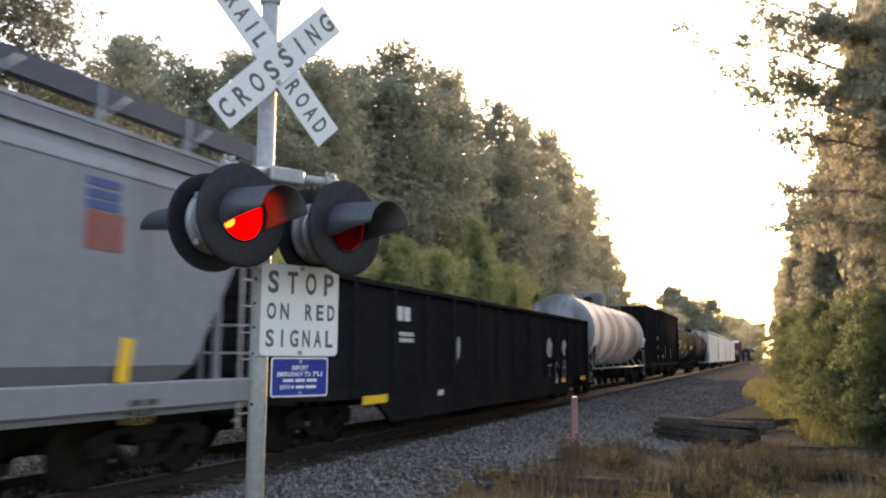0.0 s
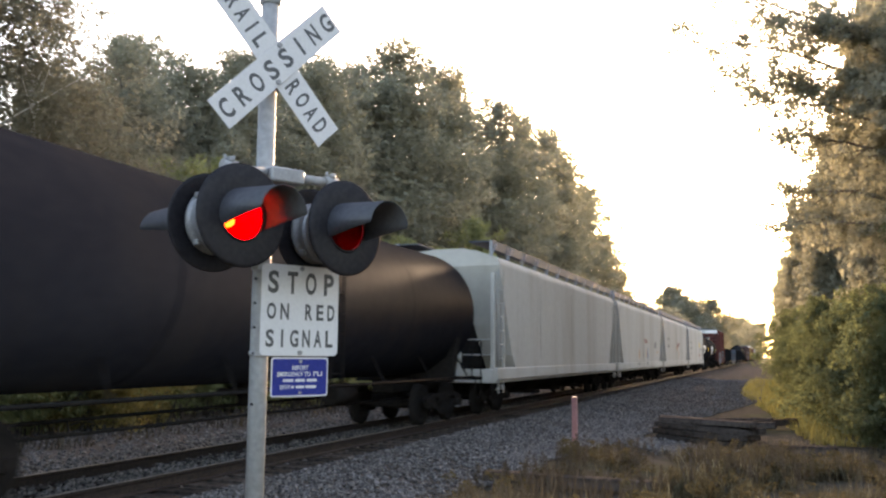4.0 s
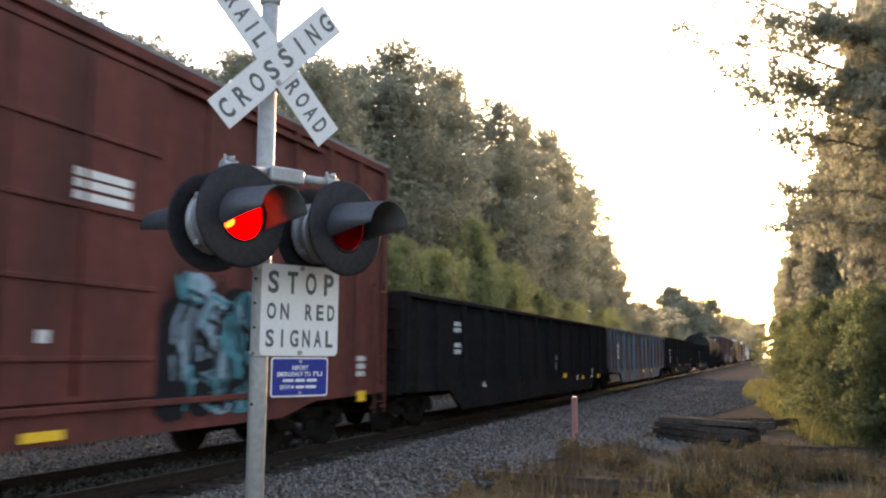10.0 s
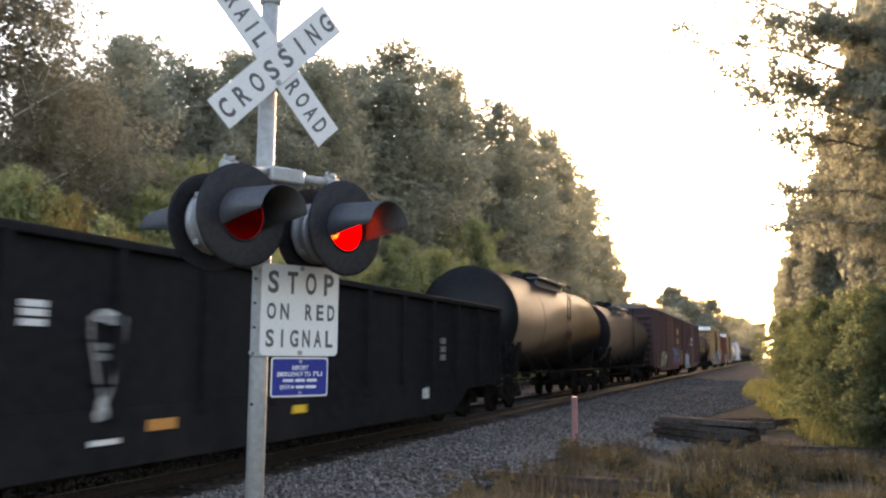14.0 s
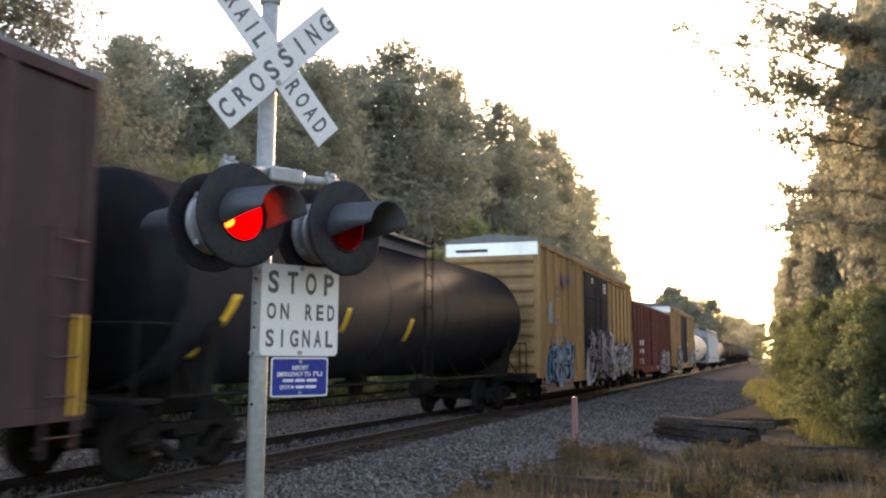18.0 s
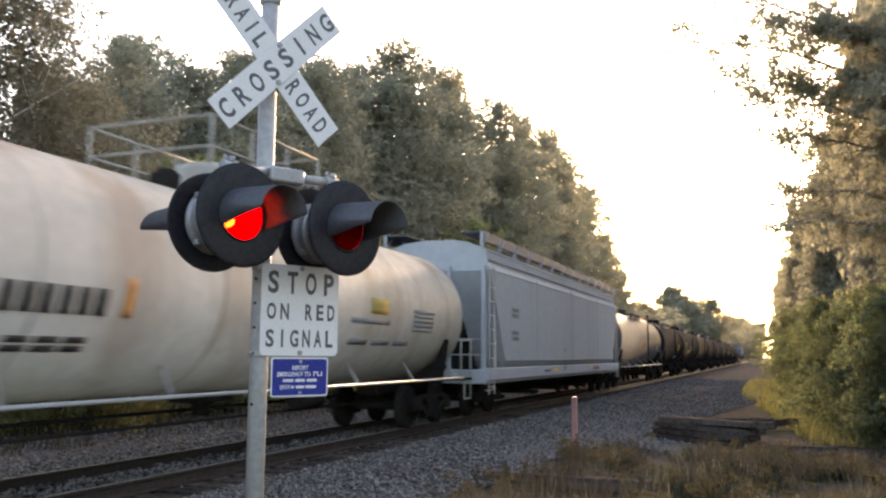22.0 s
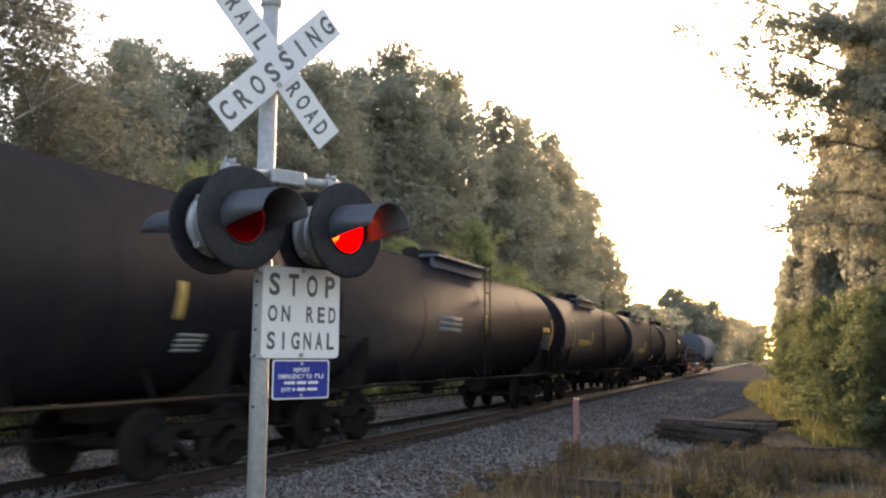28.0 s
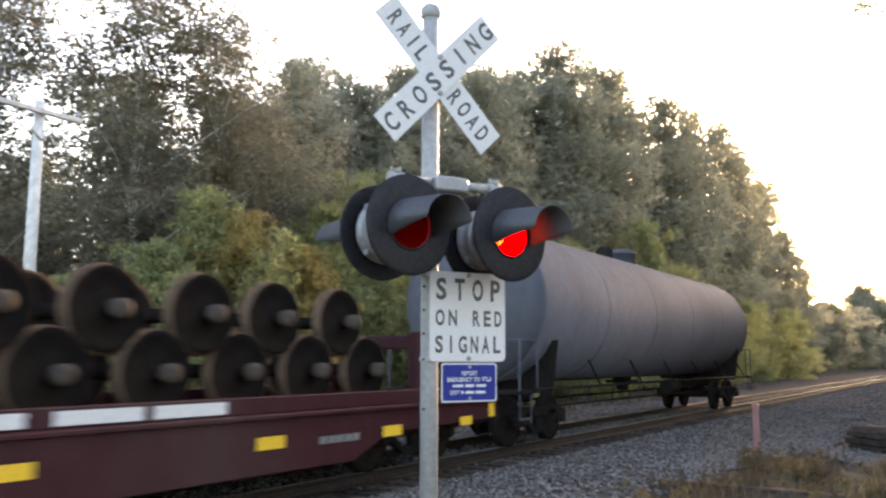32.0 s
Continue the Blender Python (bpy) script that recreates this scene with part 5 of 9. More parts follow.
def flat_car(u0, u1):
    car, half = car_root("flat_car", u0, u1, "maroon flat car carrying two tiers of rusty wheelsets", "flat car")
    end = half - 0.5
    w = 1.48
    part("deck", Shape().box(-w, w, -end, end, 0.88, 0.98, 0.015), PAINT_MAROON, car)
    for x in (-1, 1):
        part("side_sill", Shape().prism([(-end, 0.98), (-end, 0.66), (-end + 3.0, 0.62), (-end + 3.8, 0.32), (end - 3.8, 0.32), (end - 3.0, 0.62), (end, 0.66), (end, 0.98)], "x", x * 1.44 - 0.04, x * 1.44 + 0.07), PAINT_MAROON, car, "deep maroon side sill")
        part("edge_rail", Shape().box(min(x * 1.30, x * 1.42), max(x * 1.30, x * 1.42), -end + 1.4, end - 0.6, 0.98, 1.17, 0.01), PAINT_MAROON, car)
        part("sill_flange", Shape().box(min(x * 1.44, x * 1.56), max(x * 1.44, x * 1.56), -end, end, 0.925, 0.975, 0.008), PAINT_MAROON, car)
    part("center_sill", Shape().box(-0.35, 0.35, -half + 0.4, half - 0.4, 0.50, 0.88, 0.02), UNDER, car)
    for side in (-1, 1):
        y = side * (end - 2.0)
        for x in (-1.25, 1.25):
            part("bulkhead_post", Shape().box(x - 0.10, x + 0.10, y - 0.10, y + 0.10, 0.98, 2.8 if side < 0 else 2.0, 0.015), PAINT_MAROON, car)
            s = Shape()
            for reach in (0.9, 1.6):
                a, b = (x, y, 2.35 if side < 0 else 1.9), (x, y + side * reach, 1.0)
                s.tube(a, b, 0.085, seg=8)
            part("diagonal_brace", s, PAINT_MAROON, car)
        part("bulkhead_beam", Shape().box(-1.25, 1.25, y - 0.09, y + 0.09, 2.15, 2.35, 0.015).box(-1.25, 1.25, y - 0.07, y + 0.07, 1.5, 1.65, 0.015) if side < 0 else Shape().box(-1.25, 1.25, y - 0.09, y + 0.09, 1.75, 1.95, 0.015), PAINT_MAROON, car)
        part("end_ladder", kept("flat_step", lambda: Shape().tube((0, -0.2, 0.9), (0, -0.2, 0.4), 0.018, seg=6).tube((0, 0.2, 0.9), (0, 0.2, 0.4), 0.018, seg=6).tube((0, -0.2, 0.4), (0, 0.2, 0.4), 0.018, seg=6).mesh("step", UNDER)), None, car, at=(1.48, side * (end - 0.4), 0))
    xm = 1.514
    for y, z, wd, h in ((-7.39, 0.79, 0.34, 0.24), (-2.86, 0.58, 0.13, 0.30), (-0.81, 0.68, 0.42, 0.14), (1.42, 0.66, 0.46, 0.14), (4.50, 0.66, 0.44, 0.14), (6.84, 0.64, 0.42, 0.14), (8.79, 0.66, 0.36, 0.13), (9.60, 0.79, 0.18, 0.22)):
        mark(car, xm, y, z, wd, h, MARK_YELLOW, "reflector", "yellow reflective strip")
    for k in range(7):
        mark(car, xm, -4.42 + k * 0.215, 0.56, 0.14, 0.22, MARK_DIM)
    mark(car, xm, -5.48, 0.60, 0.20, 0.20, MARK_RED)
    for y, wd in ((-3.2, 0.7), (-0.9, 0.8), (1.15, 0.9), (2.35, 0.95), (3.42, 0.95)):
        mark(car, 1.424, y, 1.07, wd, 0.13, MARK_WHITE if y > 1 else MARK_DIM, "placard", "dirty white printed strip")
    for k in range(5):
        mark(car, xm, 5.4 + k * 0.16, 0.62, 0.11, 0.09, MARK_DIM)
    running_gear(car, half, half - 2.2)
    # wheelsets in two tiers, the upper between the lower
    mid = (u0 + u1) / 2
    rng = random.Random(3)
    wheel = Shape().lathe([(r, -h) for r, h in wheel_profile(0.455)], "x", 32)
    tread = Shape().lathe([(0.4565, 0.051), (0.462, 0.05), (0.463, -0.04), (0.484, -0.06), (0.482, -0.085), (0.455, -0.086)], "x", 32)
    axle = Shape().tube((-1.0, 0, 0), (-0.72, 0, 0), 0.08, 0.105, 14).tube((1.0, 0, 0), (0.72, 0, 0), 0.08, 0.105, 14).tube((-0.72, 0, 0), (0.72, 0, 0), 0.09, seg=14)
    cap = Shape().lathe([(0.001, 0.17), (0.05, 0.17), (0.07, 0.15), (0.105, 0.14), (0.105, 0.0), (0.07, -0.01)], "x", 16)
    wheel_me, tread_me, axle_me, cap_me = wheel.mesh("wheel", DARK_STEEL), tread.mesh("tread", RUST_STEEL), axle.mesh("axle", DARK_STEEL), cap.mesh("bearing", BEARING)
    for tier in (0, 1):
        for k in range(11 - tier):
            y = 7.2 - 0.625 * tier - 1.25 * k + rng.uniform(-0.02, 0.02)
            z = 0.98 + 0.465 + tier * 0.66
            x = rng.uniform(-0.05, 0.05)
            turn = rng.uniform(-1.5, 1.5)
            ws = thing("spare_wheelset", (TRACK + x, mid + y, RAIL + z, 0, 0, turn), "rusty brown railway wheelset stacked on a flat car", "wheelset", "wheelsets on the flat car")
            for side in (-1, 1):
                facing = 0 if side > 0 else 180
                w = part("wheel", wheel_me, None, ws, "dark brown steel wheel", at=(side * 0.74, 0, 0, 0, 0, facing))
                part("tread", tread_me, None, w, "rust-brown wheel tread, lightened as if lit")
                part("bearing", cap_me, None, ws, at=(side * 0.93, 0, 0, 0, 0, facing))
            part("axle", axle_me, None, ws, "dark steel axle")
            MOVING.append((ws, mid + y, TRACK + x, RAIL + z, turn))
    return car


def spray(car, x, y, z, width, height, colours, letters, seed):
    """Sprayed letters on a flat side."""
    return part("graffiti", graffiti_mesh(width, height, seed, colours, letters), None, car, "large sprayed graffiti letters", at=Matrix.Translation((x, y, z)) @ FLAT)


def paint_marks(c):
    """Writing, reflectors and graffiti on the cars, place by place."""
    mark(c["h0"], 1.586, 6.10, 3.44, 0.50, 0.09, MARK_BLUE, "emblem", "faded blue emblem bars", 0)
    mark(c["h0"], 1.586, 6.10, 3.31, 0.50, 0.09, MARK_BLUE, "emblem", "faded blue emblem bars", 0)
    mark(c["h0"], 1.586, 6.10, 3.19, 0.50, 0.09, MARK_BLUE, "emblem", "faded blue emblem bars", 0)
    mark(c["h0"], 1.586, 5.92, 2.91, 0.11, 0.42, MARK_RED, "emblem", "faded red striped emblem", 0)
    mark(c["h0"], 1.586, 6.06, 2.91, 0.11, 0.42, MARK_RED, "emblem", "faded red striped emblem", 0)
    mark(c["h0"], 1.586, 6.21, 2.91, 0.11, 0.42, MARK_RED, "emblem", "faded red striped emblem", 0)
    mark(c["h0"], 1.586, 6.36, 2.91, 0.11, 0.42, MARK_RED, "emblem", "faded red striped emblem", 0)
    mark(c["h0"], 1.586, 6.55, 1.51, 0.19, 0.50, MARK_YELLOW, "reflector", "yellow reflective strip", -8)
    mark(c["h0"], 1.606, 6.75, 1.03, 0.21, 0.07, MARK_BLACK)
    mark(c["h0"], 1.606, 7.02, 1.03, 0.21, 0.07, MARK_BLACK)
    mark(c["h0"], 1.606, 6.75, 0.93, 0.21, 0.07, MARK_BLACK)
    mark(c["h0"], 1.606, 7.02, 0.93, 0.21, 0.07, MARK_BLACK)
    mark(c["gA"], 1.524, -7.14, 2.40, 0.28, 0.28, MARK_WHITE)
    mark(c["gA"], 1.524, -6.79, 2.40, 0.28, 0.28, MARK_WHITE)
    mark(c["gA"], 1.524, -6.82, 2.00, 0.73, 0.08, MARK_WHITE)
    mark(c["gA"], 1.524, -6.82, 1.88, 0.73, 0.08, MARK_WHITE)
    blotch(c["gA"], 1.578, -4.02, 1.57, 0.45, 1.03, MARK_GREYED, 11)
    mark(c["gA"], 1.574, -5.01, 0.78, 0.35, 0.12, MARK_WHITE)
    mark(c["gA"], 1.574, -8.31, 0.78, 1.04, 0.15, MARK_YELLOW, "reflector", "yellow reflective strip", 0)
    mark(c["gA"], 1.574, 5.85, 0.92, 0.37, 0.08, MARK_WHITE)
    mark(c["gA"], 1.574, 6.80, 0.75, 0.57, 0.13, MARK_YELLOW, "reflector", "yellow reflective strip", 0)
    mark(c["gA"], 1.574, 10.03, 0.76, 0.90, 0.13, MARK_YELLOW, "reflector", "yellow reflective strip", 0)
    mark(c["gA"], 1.574, 5.76, 0.76, 0.27, 0.14, MARK_WHITE)
    blotch(c["gA"], 1.576, 4.78, 1.86, 0.78, 0.74, MARK_GREYED, 4)
    blotch(c["gA"], 1.576, 6.88, 1.83, 0.70, 0.62, MARK_GREYED, 5)
    ribbon(c["gA"], 1.600, 4.72, 1.10, [[(-0.26, 0.17), (0.26, 0.19)], [(0.0, 0.17), (-0.02, -0.22)]], 0.055, MARK_DIM, "dim sprayed strokes")
    ribbon(c["gA"], 1.600, 5.78, 1.10, [arc(0, 0, 0.27, 0.25, 25, 300)], 0.075, MARK_DIM, "pale sprayed ring")
    ribbon(c["gA"], 1.600, 6.80, 1.12, [arc(0, 0, 0.21, 0.30), [(-0.2, 0.07), (0.2, 0.08)]], 0.06, MARK_DIM, "pale sprayed ring")
    blotch(c["g4"], 1.600, -4.14, 1.98, 0.50, 0.20, MARK_GREYED, 6)
    ribbon(c["g4"], 1.602, -4.14, 1.62, [[(-0.26, 0.34), (-0.24, 0.10), (-0.10, -0.38), (-0.04, -0.52)], [(0.26, 0.34), (0.24, 0.10), (0.10, -0.38), (0.04, -0.52)], [(-0.26, 0.34), (0.26, 0.36)]], 0.055, MARK_DIM, "white sprayed bulb outline")
    blotch(c["g4"], 1.602, -4.18, 0.98, 0.24, 0.34, MARK_GREYED, 7)
    curved_mark(c["tW"], 1.52, 2.64, 4.81, -12.8, 0.58, 0.48, MARK_ORANGE, 0, "placard", "faded orange warning panel")
    curved_mark(c["tW"], 1.52, 2.64, 6.99, -3.5, 0.47, 0.10, MARK_WHITE)
    curved_mark(c["tW"], 1.52, 2.64, 7.58, -3.5, 0.47, 0.10, MARK_WHITE)
    curved_mark(c["tW"], 1.52, 2.64, 6.99, -8.8, 0.47, 0.10, MARK_WHITE)
    curved_mark(c["tW"], 1.52, 2.64, 7.58, -8.8, 0.47, 0.10, MARK_WHITE)
    curved_mark(c["tW"], 1.52, 2.64, 6.99, -14.1, 0.47, 0.10, MARK_WHITE)
    curved_mark(c["tW"], 1.52, 2.64, 7.58, -14.1, 0.47, 0.10, MARK_WHITE)
    curved_mark(c["tW"], 1.52, 2.64, 6.99, -19.4, 0.47, 0.10, MARK_WHITE)
    curved_mark(c["tW"], 1.52, 2.64, 7.58, -19.4, 0.47, 0.10, MARK_WHITE)
    mark(c["hB"], 1.544, -3.91, 2.73, 0.24, 0.25, MARK_WHITE)
    mark(c["hB"], 1.544, -3.60, 2.73, 0.24, 0.25, MARK_WHITE)
    mark(c["hB"], 1.544, -3.30, 2.73, 0.24, 0.25, MARK_WHITE)
    mark(c["hB"], 1.544, -3.81, 2.17, 0.24, 0.25, MARK_WHITE)
    mark(c["hB"], 1.544, -3.52, 2.17, 0.24, 0.25, MARK_WHITE)
    mark(c["hB"], 1.544, -3.22, 2.17, 0.24, 0.25, MARK_WHITE)
    mark(c["hB"], 1.544, -3.98, 1.62, 0.28, 0.08, MARK_WHITE)
    mark(c["hB"], 1.544, -3.63, 1.62, 0.28, 0.08, MARK_WHITE)
    mark(c["hB"], 1.544, -3.29, 1.62, 0.28, 0.08, MARK_WHITE)
    mark(c["hB"], 1.544, -3.98, 1.50, 0.28, 0.08, MARK_WHITE)
    mark(c["hB"], 1.544, -3.63, 1.50, 0.28, 0.08, MARK_WHITE)
    mark(c["hB"], 1.544, -3.29, 1.50, 0.28, 0.08, MARK_WHITE)
    mark(c["hB"], 1.544, -2.00, 1.45, 0.60, 0.19, MARK_WHITE)
    mark(c["hB"], 1.544, -1.42, 1.68, 0.61, 0.06, MARK_WHITE)
    mark(c["hB"], 1.544, -1.42, 1.59, 0.61, 0.06, MARK_WHITE)
    mark(c["hB"], 1.544, -1.42, 1.49, 0.61, 0.06, MARK_WHITE)
    mark(c["hB"], 1.544, -0.34, 2.21, 0.36, 0.22, MARK_DIM)
    mark(c["hB"], 1.544, 0.11, 2.21, 0.36, 0.22, MARK_DIM)
    mark(c["hB"], 1.544, -0.34, 1.90, 0.36, 0.22, MARK_DIM)
    mark(c["hB"], 1.544, 0.11, 1.90, 0.36, 0.22, MARK_DIM)
    mark(c["hB"], 1.544, -0.34, 1.60, 0.36, 0.22, MARK_DIM)
    mark(c["hB"], 1.544, 0.11, 1.60, 0.36, 0.22, MARK_DIM)
    mark(c["hB"], 1.544, 3.61, 2.07, 0.65, 0.18, MARK_DIM)
    mark(c["hB"], 1.544, 3.61, 1.81, 0.65, 0.18, MARK_DIM)
    mark(c["hB"], 1.544, 3.61, 1.55, 0.65, 0.18, MARK_DIM)
    curved_mark(c["tC"], 1.55, 2.66, 3.56, -11.0, 0.91, 0.33, MARK_YELLOW, 0, "placard", "small yellow square panel")
    curved_mark(c["tC"], 1.55, 2.66, 0.16, -35.4, 0.41, 0.72, MARK_DIM, 0.3, "graffiti", "pale sprayed strokes")
    curved_mark(c["tC"], 1.55, 2.66, 0.76, -33.7, 0.35, 0.80, MARK_DIM, -0.2, "graffiti", "pale sprayed strokes")
    curved_mark(c["tC"], 1.55, 2.66, 1.09, -24.5, 0.18, 0.65, MARK_DIM, 0.2, "graffiti", "pale sprayed strokes")
    curved_mark(c["tC"], 1.55, 2.66, 2.38, -25.9, 0.31, 1.02, MARK_DIM, 0.1, "graffiti", "pale sprayed strokes")
    curved_mark(c["tC"], 1.55, 2.66, 1.89, -29.5, 0.40, 0.17, MARK_DIM, 0.0, "graffiti", "pale sprayed strokes")
    curved_mark(c["tC"], 1.55, 2.66, -7.46, 4.7, 0.61, 0.14, MARK_WHITE, 0.1, "graffiti", "white sprayed strokes")
    curved_mark(c["tC"], 1.55, 2.66, -7.68, -1.9, 0.15, 0.17, MARK_WHITE, -0.3, "graffiti", "white sprayed strokes")
    curved_mark(c["tC"], 1.55, 2.66, -7.87, -18.7, 0.25, 0.09, MARK_WHITE, 0, "graffiti", "white sprayed strokes")
    curved_mark(c["tC"], 1.55, 2.66, -7.24, -1.0, 0.23, 0.14, MARK_WHITE, 0, "graffiti", "white sprayed strokes")
    curved_mark(c["tC"], 1.55, 2.66, -7.53, -30.7, 0.61, 0.19, MARK_WHITE, 0.1, "graffiti", "white sprayed strokes")
    curved_mark(c["tC"], 1.55, 2.66, -6.67, -33.0, 0.40, 0.14, MARK_WHITE, 0, "graffiti", "white sprayed strokes")
    curved_mark(c["tC"], 1.55, 2.66, -6.13, -6.4, 0.19, 0.73, MARK_YELLOW, 0.2, "reflector", "yellow reflective strip")
    curved_mark(c["tC"], 1.55, 2.66, -2.65, -5.9, 0.15, 0.44, MARK_YELLOW, 0.1, "reflector", "yellow reflective strip")
    for k in range(9):
        curved_mark(c["tC"], 1.55, 2.66, -3.55 + k * 0.29, -9.0, 0.17 if k != 4 else 0.05, 0.34, MARK_OCHRE)
    for k in range(4):
        curved_mark(c["tC"], 1.55, 2.66, -3.5 + k * 0.42, -27.0, 0.36, 0.07, MARK_DIM)
        curved_mark(c["tC"], 1.55, 2.66, -3.5 + k * 0.42, -31.5, 0.36, 0.07, MARK_DIM)
    mark(c["h2"], 1.586, 0.34, 2.51, 0.20, 0.07, MARK_RED)
    mark(c["h2"], 1.586, 0.59, 2.51, 0.20, 0.07, MARK_RED)
    mark(c["h2"], 1.586, 0.85, 2.51, 0.20, 0.07, MARK_RED)
    mark(c["h2"], 1.586, 1.10, 2.51, 0.20, 0.07, MARK_RED)
    mark(c["h2"], 1.586, 1.36, 2.51, 0.20, 0.07, MARK_RED)
    mark(c["h2"], 1.586, 1.61, 2.51, 0.20, 0.07, MARK_RED)
    mark(c["h2"], 1.586, 0.48, 2.38, 0.23, 0.06, MARK_RED)
    mark(c["h2"], 1.586, 0.76, 2.38, 0.23, 0.06, MARK_RED)
    mark(c["h2"], 1.586, 1.04, 2.38, 0.23, 0.06, MARK_RED)
    mark(c["h2"], 1.586, 1.33, 2.38, 0.23, 0.06, MARK_RED)
    mark(c["h2"], 1.586, 1.61, 2.38, 0.23, 0.06, MARK_RED)
    mark(c["h2"], 1.586, -1.73, 1.72, 0.15, 0.49, MARK_ORANGE, "reflector", "orange reflective strip", -12)
    mark(c["h2"], 1.586, 1.20, 1.74, 0.17, 0.51, MARK_ORANGE, "reflector", "orange reflective strip", -10)
    mark(c["h2"], 1.586, 4.94, 2.41, 0.40, 0.07, MARK_DIM)
    mark(c["h2"], 1.586, 5.44, 2.41, 0.40, 0.07, MARK_DIM)
    mark(c["h2"], 1.586, 4.94, 2.31, 0.40, 0.07, MARK_DIM)
    mark(c["h2"], 1.586, 5.44, 2.31, 0.40, 0.07, MARK_DIM)
    mark(c["h2"], 1.586, 4.94, 2.21, 0.40, 0.07, MARK_DIM)
    mark(c["h2"], 1.586, 5.44, 2.21, 0.40, 0.07, MARK_DIM)
    mark(c["h2"], 1.586, 4.94, 2.11, 0.40, 0.07, MARK_DIM)
    mark(c["h2"], 1.586, 5.44, 2.11, 0.40, 0.07, MARK_DIM)
    mark(c["h2"], 1.586, -0.29, 1.73, 0.23, 0.05, MARK_DIM)
    mark(c["h2"], 1.586, -0.29, 1.66, 0.23, 0.05, MARK_DIM)
    mark(c["h2"], 1.586, -0.29, 1.59, 0.23, 0.05, MARK_DIM)
    blotch(c["h2"], 1.588, 1.64, 1.76, 0.46, 0.78, SPRAY["blue"], 10, "worn blue sprayed patch")
    mark(c["h2"], 1.586, 6.09, 1.85, 0.30, 0.13, MARK_ORANGE)
    mark(c["h2"], 1.606, -2.11, 1.23, 0.29, 0.03, MARK_DIM)
    mark(c["h2"], 1.606, -1.75, 1.23, 0.29, 0.03, MARK_DIM)
    mark(c["h2"], 1.606, -2.11, 1.19, 0.29, 0.03, MARK_DIM)
    mark(c["h2"], 1.606, -1.75, 1.19, 0.29, 0.03, MARK_DIM)
    mark(c["h2"], 1.606, -2.11, 1.15, 0.29, 0.03, MARK_DIM)
    mark(c["h2"], 1.606, -1.75, 1.15, 0.29, 0.03, MARK_DIM)
    mark(c["h2"], 1.606, -2.11, 1.10, 0.29, 0.03, MARK_DIM)
    mark(c["h2"], 1.606, -1.75, 1.10, 0.29, 0.03, MARK_DIM)
    mark(c["h2"], 1.606, 1.21, 1.23, 0.31, 0.05, MARK_DIM)
    mark(c["h2"], 1.606, 1.60, 1.23, 0.31, 0.05, MARK_DIM)
    mark(c["h2"], 1.606, 1.21, 1.15, 0.31, 0.05, MARK_DIM)
    mark(c["h2"], 1.606, 1.60, 1.15, 0.31, 0.05, MARK_DIM)
    mark(c["h2"], 1.606, 1.21, 1.08, 0.31, 0.05, MARK_DIM)
    mark(c["h2"], 1.606, 1.60, 1.08, 0.31, 0.05, MARK_DIM)
    mark(c["h3"], 1.586, -5.95, 2.81, 0.38, 0.25, MARK_DIM)
    mark(c["h3"], 1.586, -5.48, 2.81, 0.38, 0.25, MARK_DIM)
    mark(c["h3"], 1.586, -6.02, 2.33, 0.41, 0.22, MARK_DIM)
    mark(c["h3"], 1.586, -5.50, 2.33, 0.41, 0.22, MARK_DIM)
    mark(c["h3"], 1.586, 0.05, 2.20, 0.41, 0.27, MARK_ORANGE)
    mark(c["h3"], 1.586, 0.13, 2.54, 0.18, 0.08, MARK_RED)
    mark(c["h3"], 1.586, 0.36, 2.54, 0.18, 0.08, MARK_RED)
    mark(c["h3"], 1.586, 0.59, 2.54, 0.18, 0.08, MARK_RED)
    mark(c["h3"], 1.586, 0.82, 2.54, 0.18, 0.08, MARK_RED)
    mark(c["h3"], 1.586, 1.05, 2.54, 0.18, 0.08, MARK_RED)
    mark(c["h3"], 1.586, 1.28, 2.54, 0.18, 0.08, MARK_RED)
    mark(c["h3"], 1.586, 1.50, 2.54, 0.18, 0.08, MARK_RED)
    mark(c["h3"], 1.586, 1.73, 2.54, 0.18, 0.08, MARK_RED)
    mark(c["h3"], 1.586, 1.96, 2.54, 0.18, 0.08, MARK_RED)
    mark(c["h3"], 1.586, 0.17, 2.37, 0.17, 0.08, MARK_RED)
    mark(c["h3"], 1.586, 0.38, 2.37, 0.17, 0.08, MARK_RED)
    mark(c["h3"], 1.586, 0.59, 2.37, 0.17, 0.08, MARK_RED)
    mark(c["h3"], 1.586, 0.80, 2.37, 0.17, 0.08, MARK_RED)
    mark(c["h3"], 1.586, 1.00, 2.37, 0.17, 0.08, MARK_RED)
    mark(c["h3"], 1.586, 1.21, 2.37, 0.17, 0.08, MARK_RED)
    mark(c["h3"], 1.586, 1.42, 2.37, 0.17, 0.08, MARK_RED)
    mark(c["h3"], 1.586, 1.63, 2.37, 0.17, 0.08, MARK_RED)
    mark(c["h3"], 1.586, 2.97, 2.10, 0.16, 0.04, MARK_DIM)
    mark(c["h3"], 1.586, 3.18, 2.10, 0.16, 0.04, MARK_DIM)
    mark(c["h3"], 1.586, 2.97, 2.04, 0.16, 0.04, MARK_DIM)
    mark(c["h3"], 1.586, 3.18, 2.04, 0.16, 0.04, MARK_DIM)
    mark(c["h3"], 1.586, 2.97, 1.98, 0.16, 0.04, MARK_DIM)
    mark(c["h3"], 1.586, 3.18, 1.98, 0.16, 0.04, MARK_DIM)
    mark(c["h3"], 1.586, 2.97, 1.92, 0.16, 0.04, MARK_DIM)
    mark(c["h3"], 1.586, 3.18, 1.92, 0.16, 0.04, MARK_DIM)
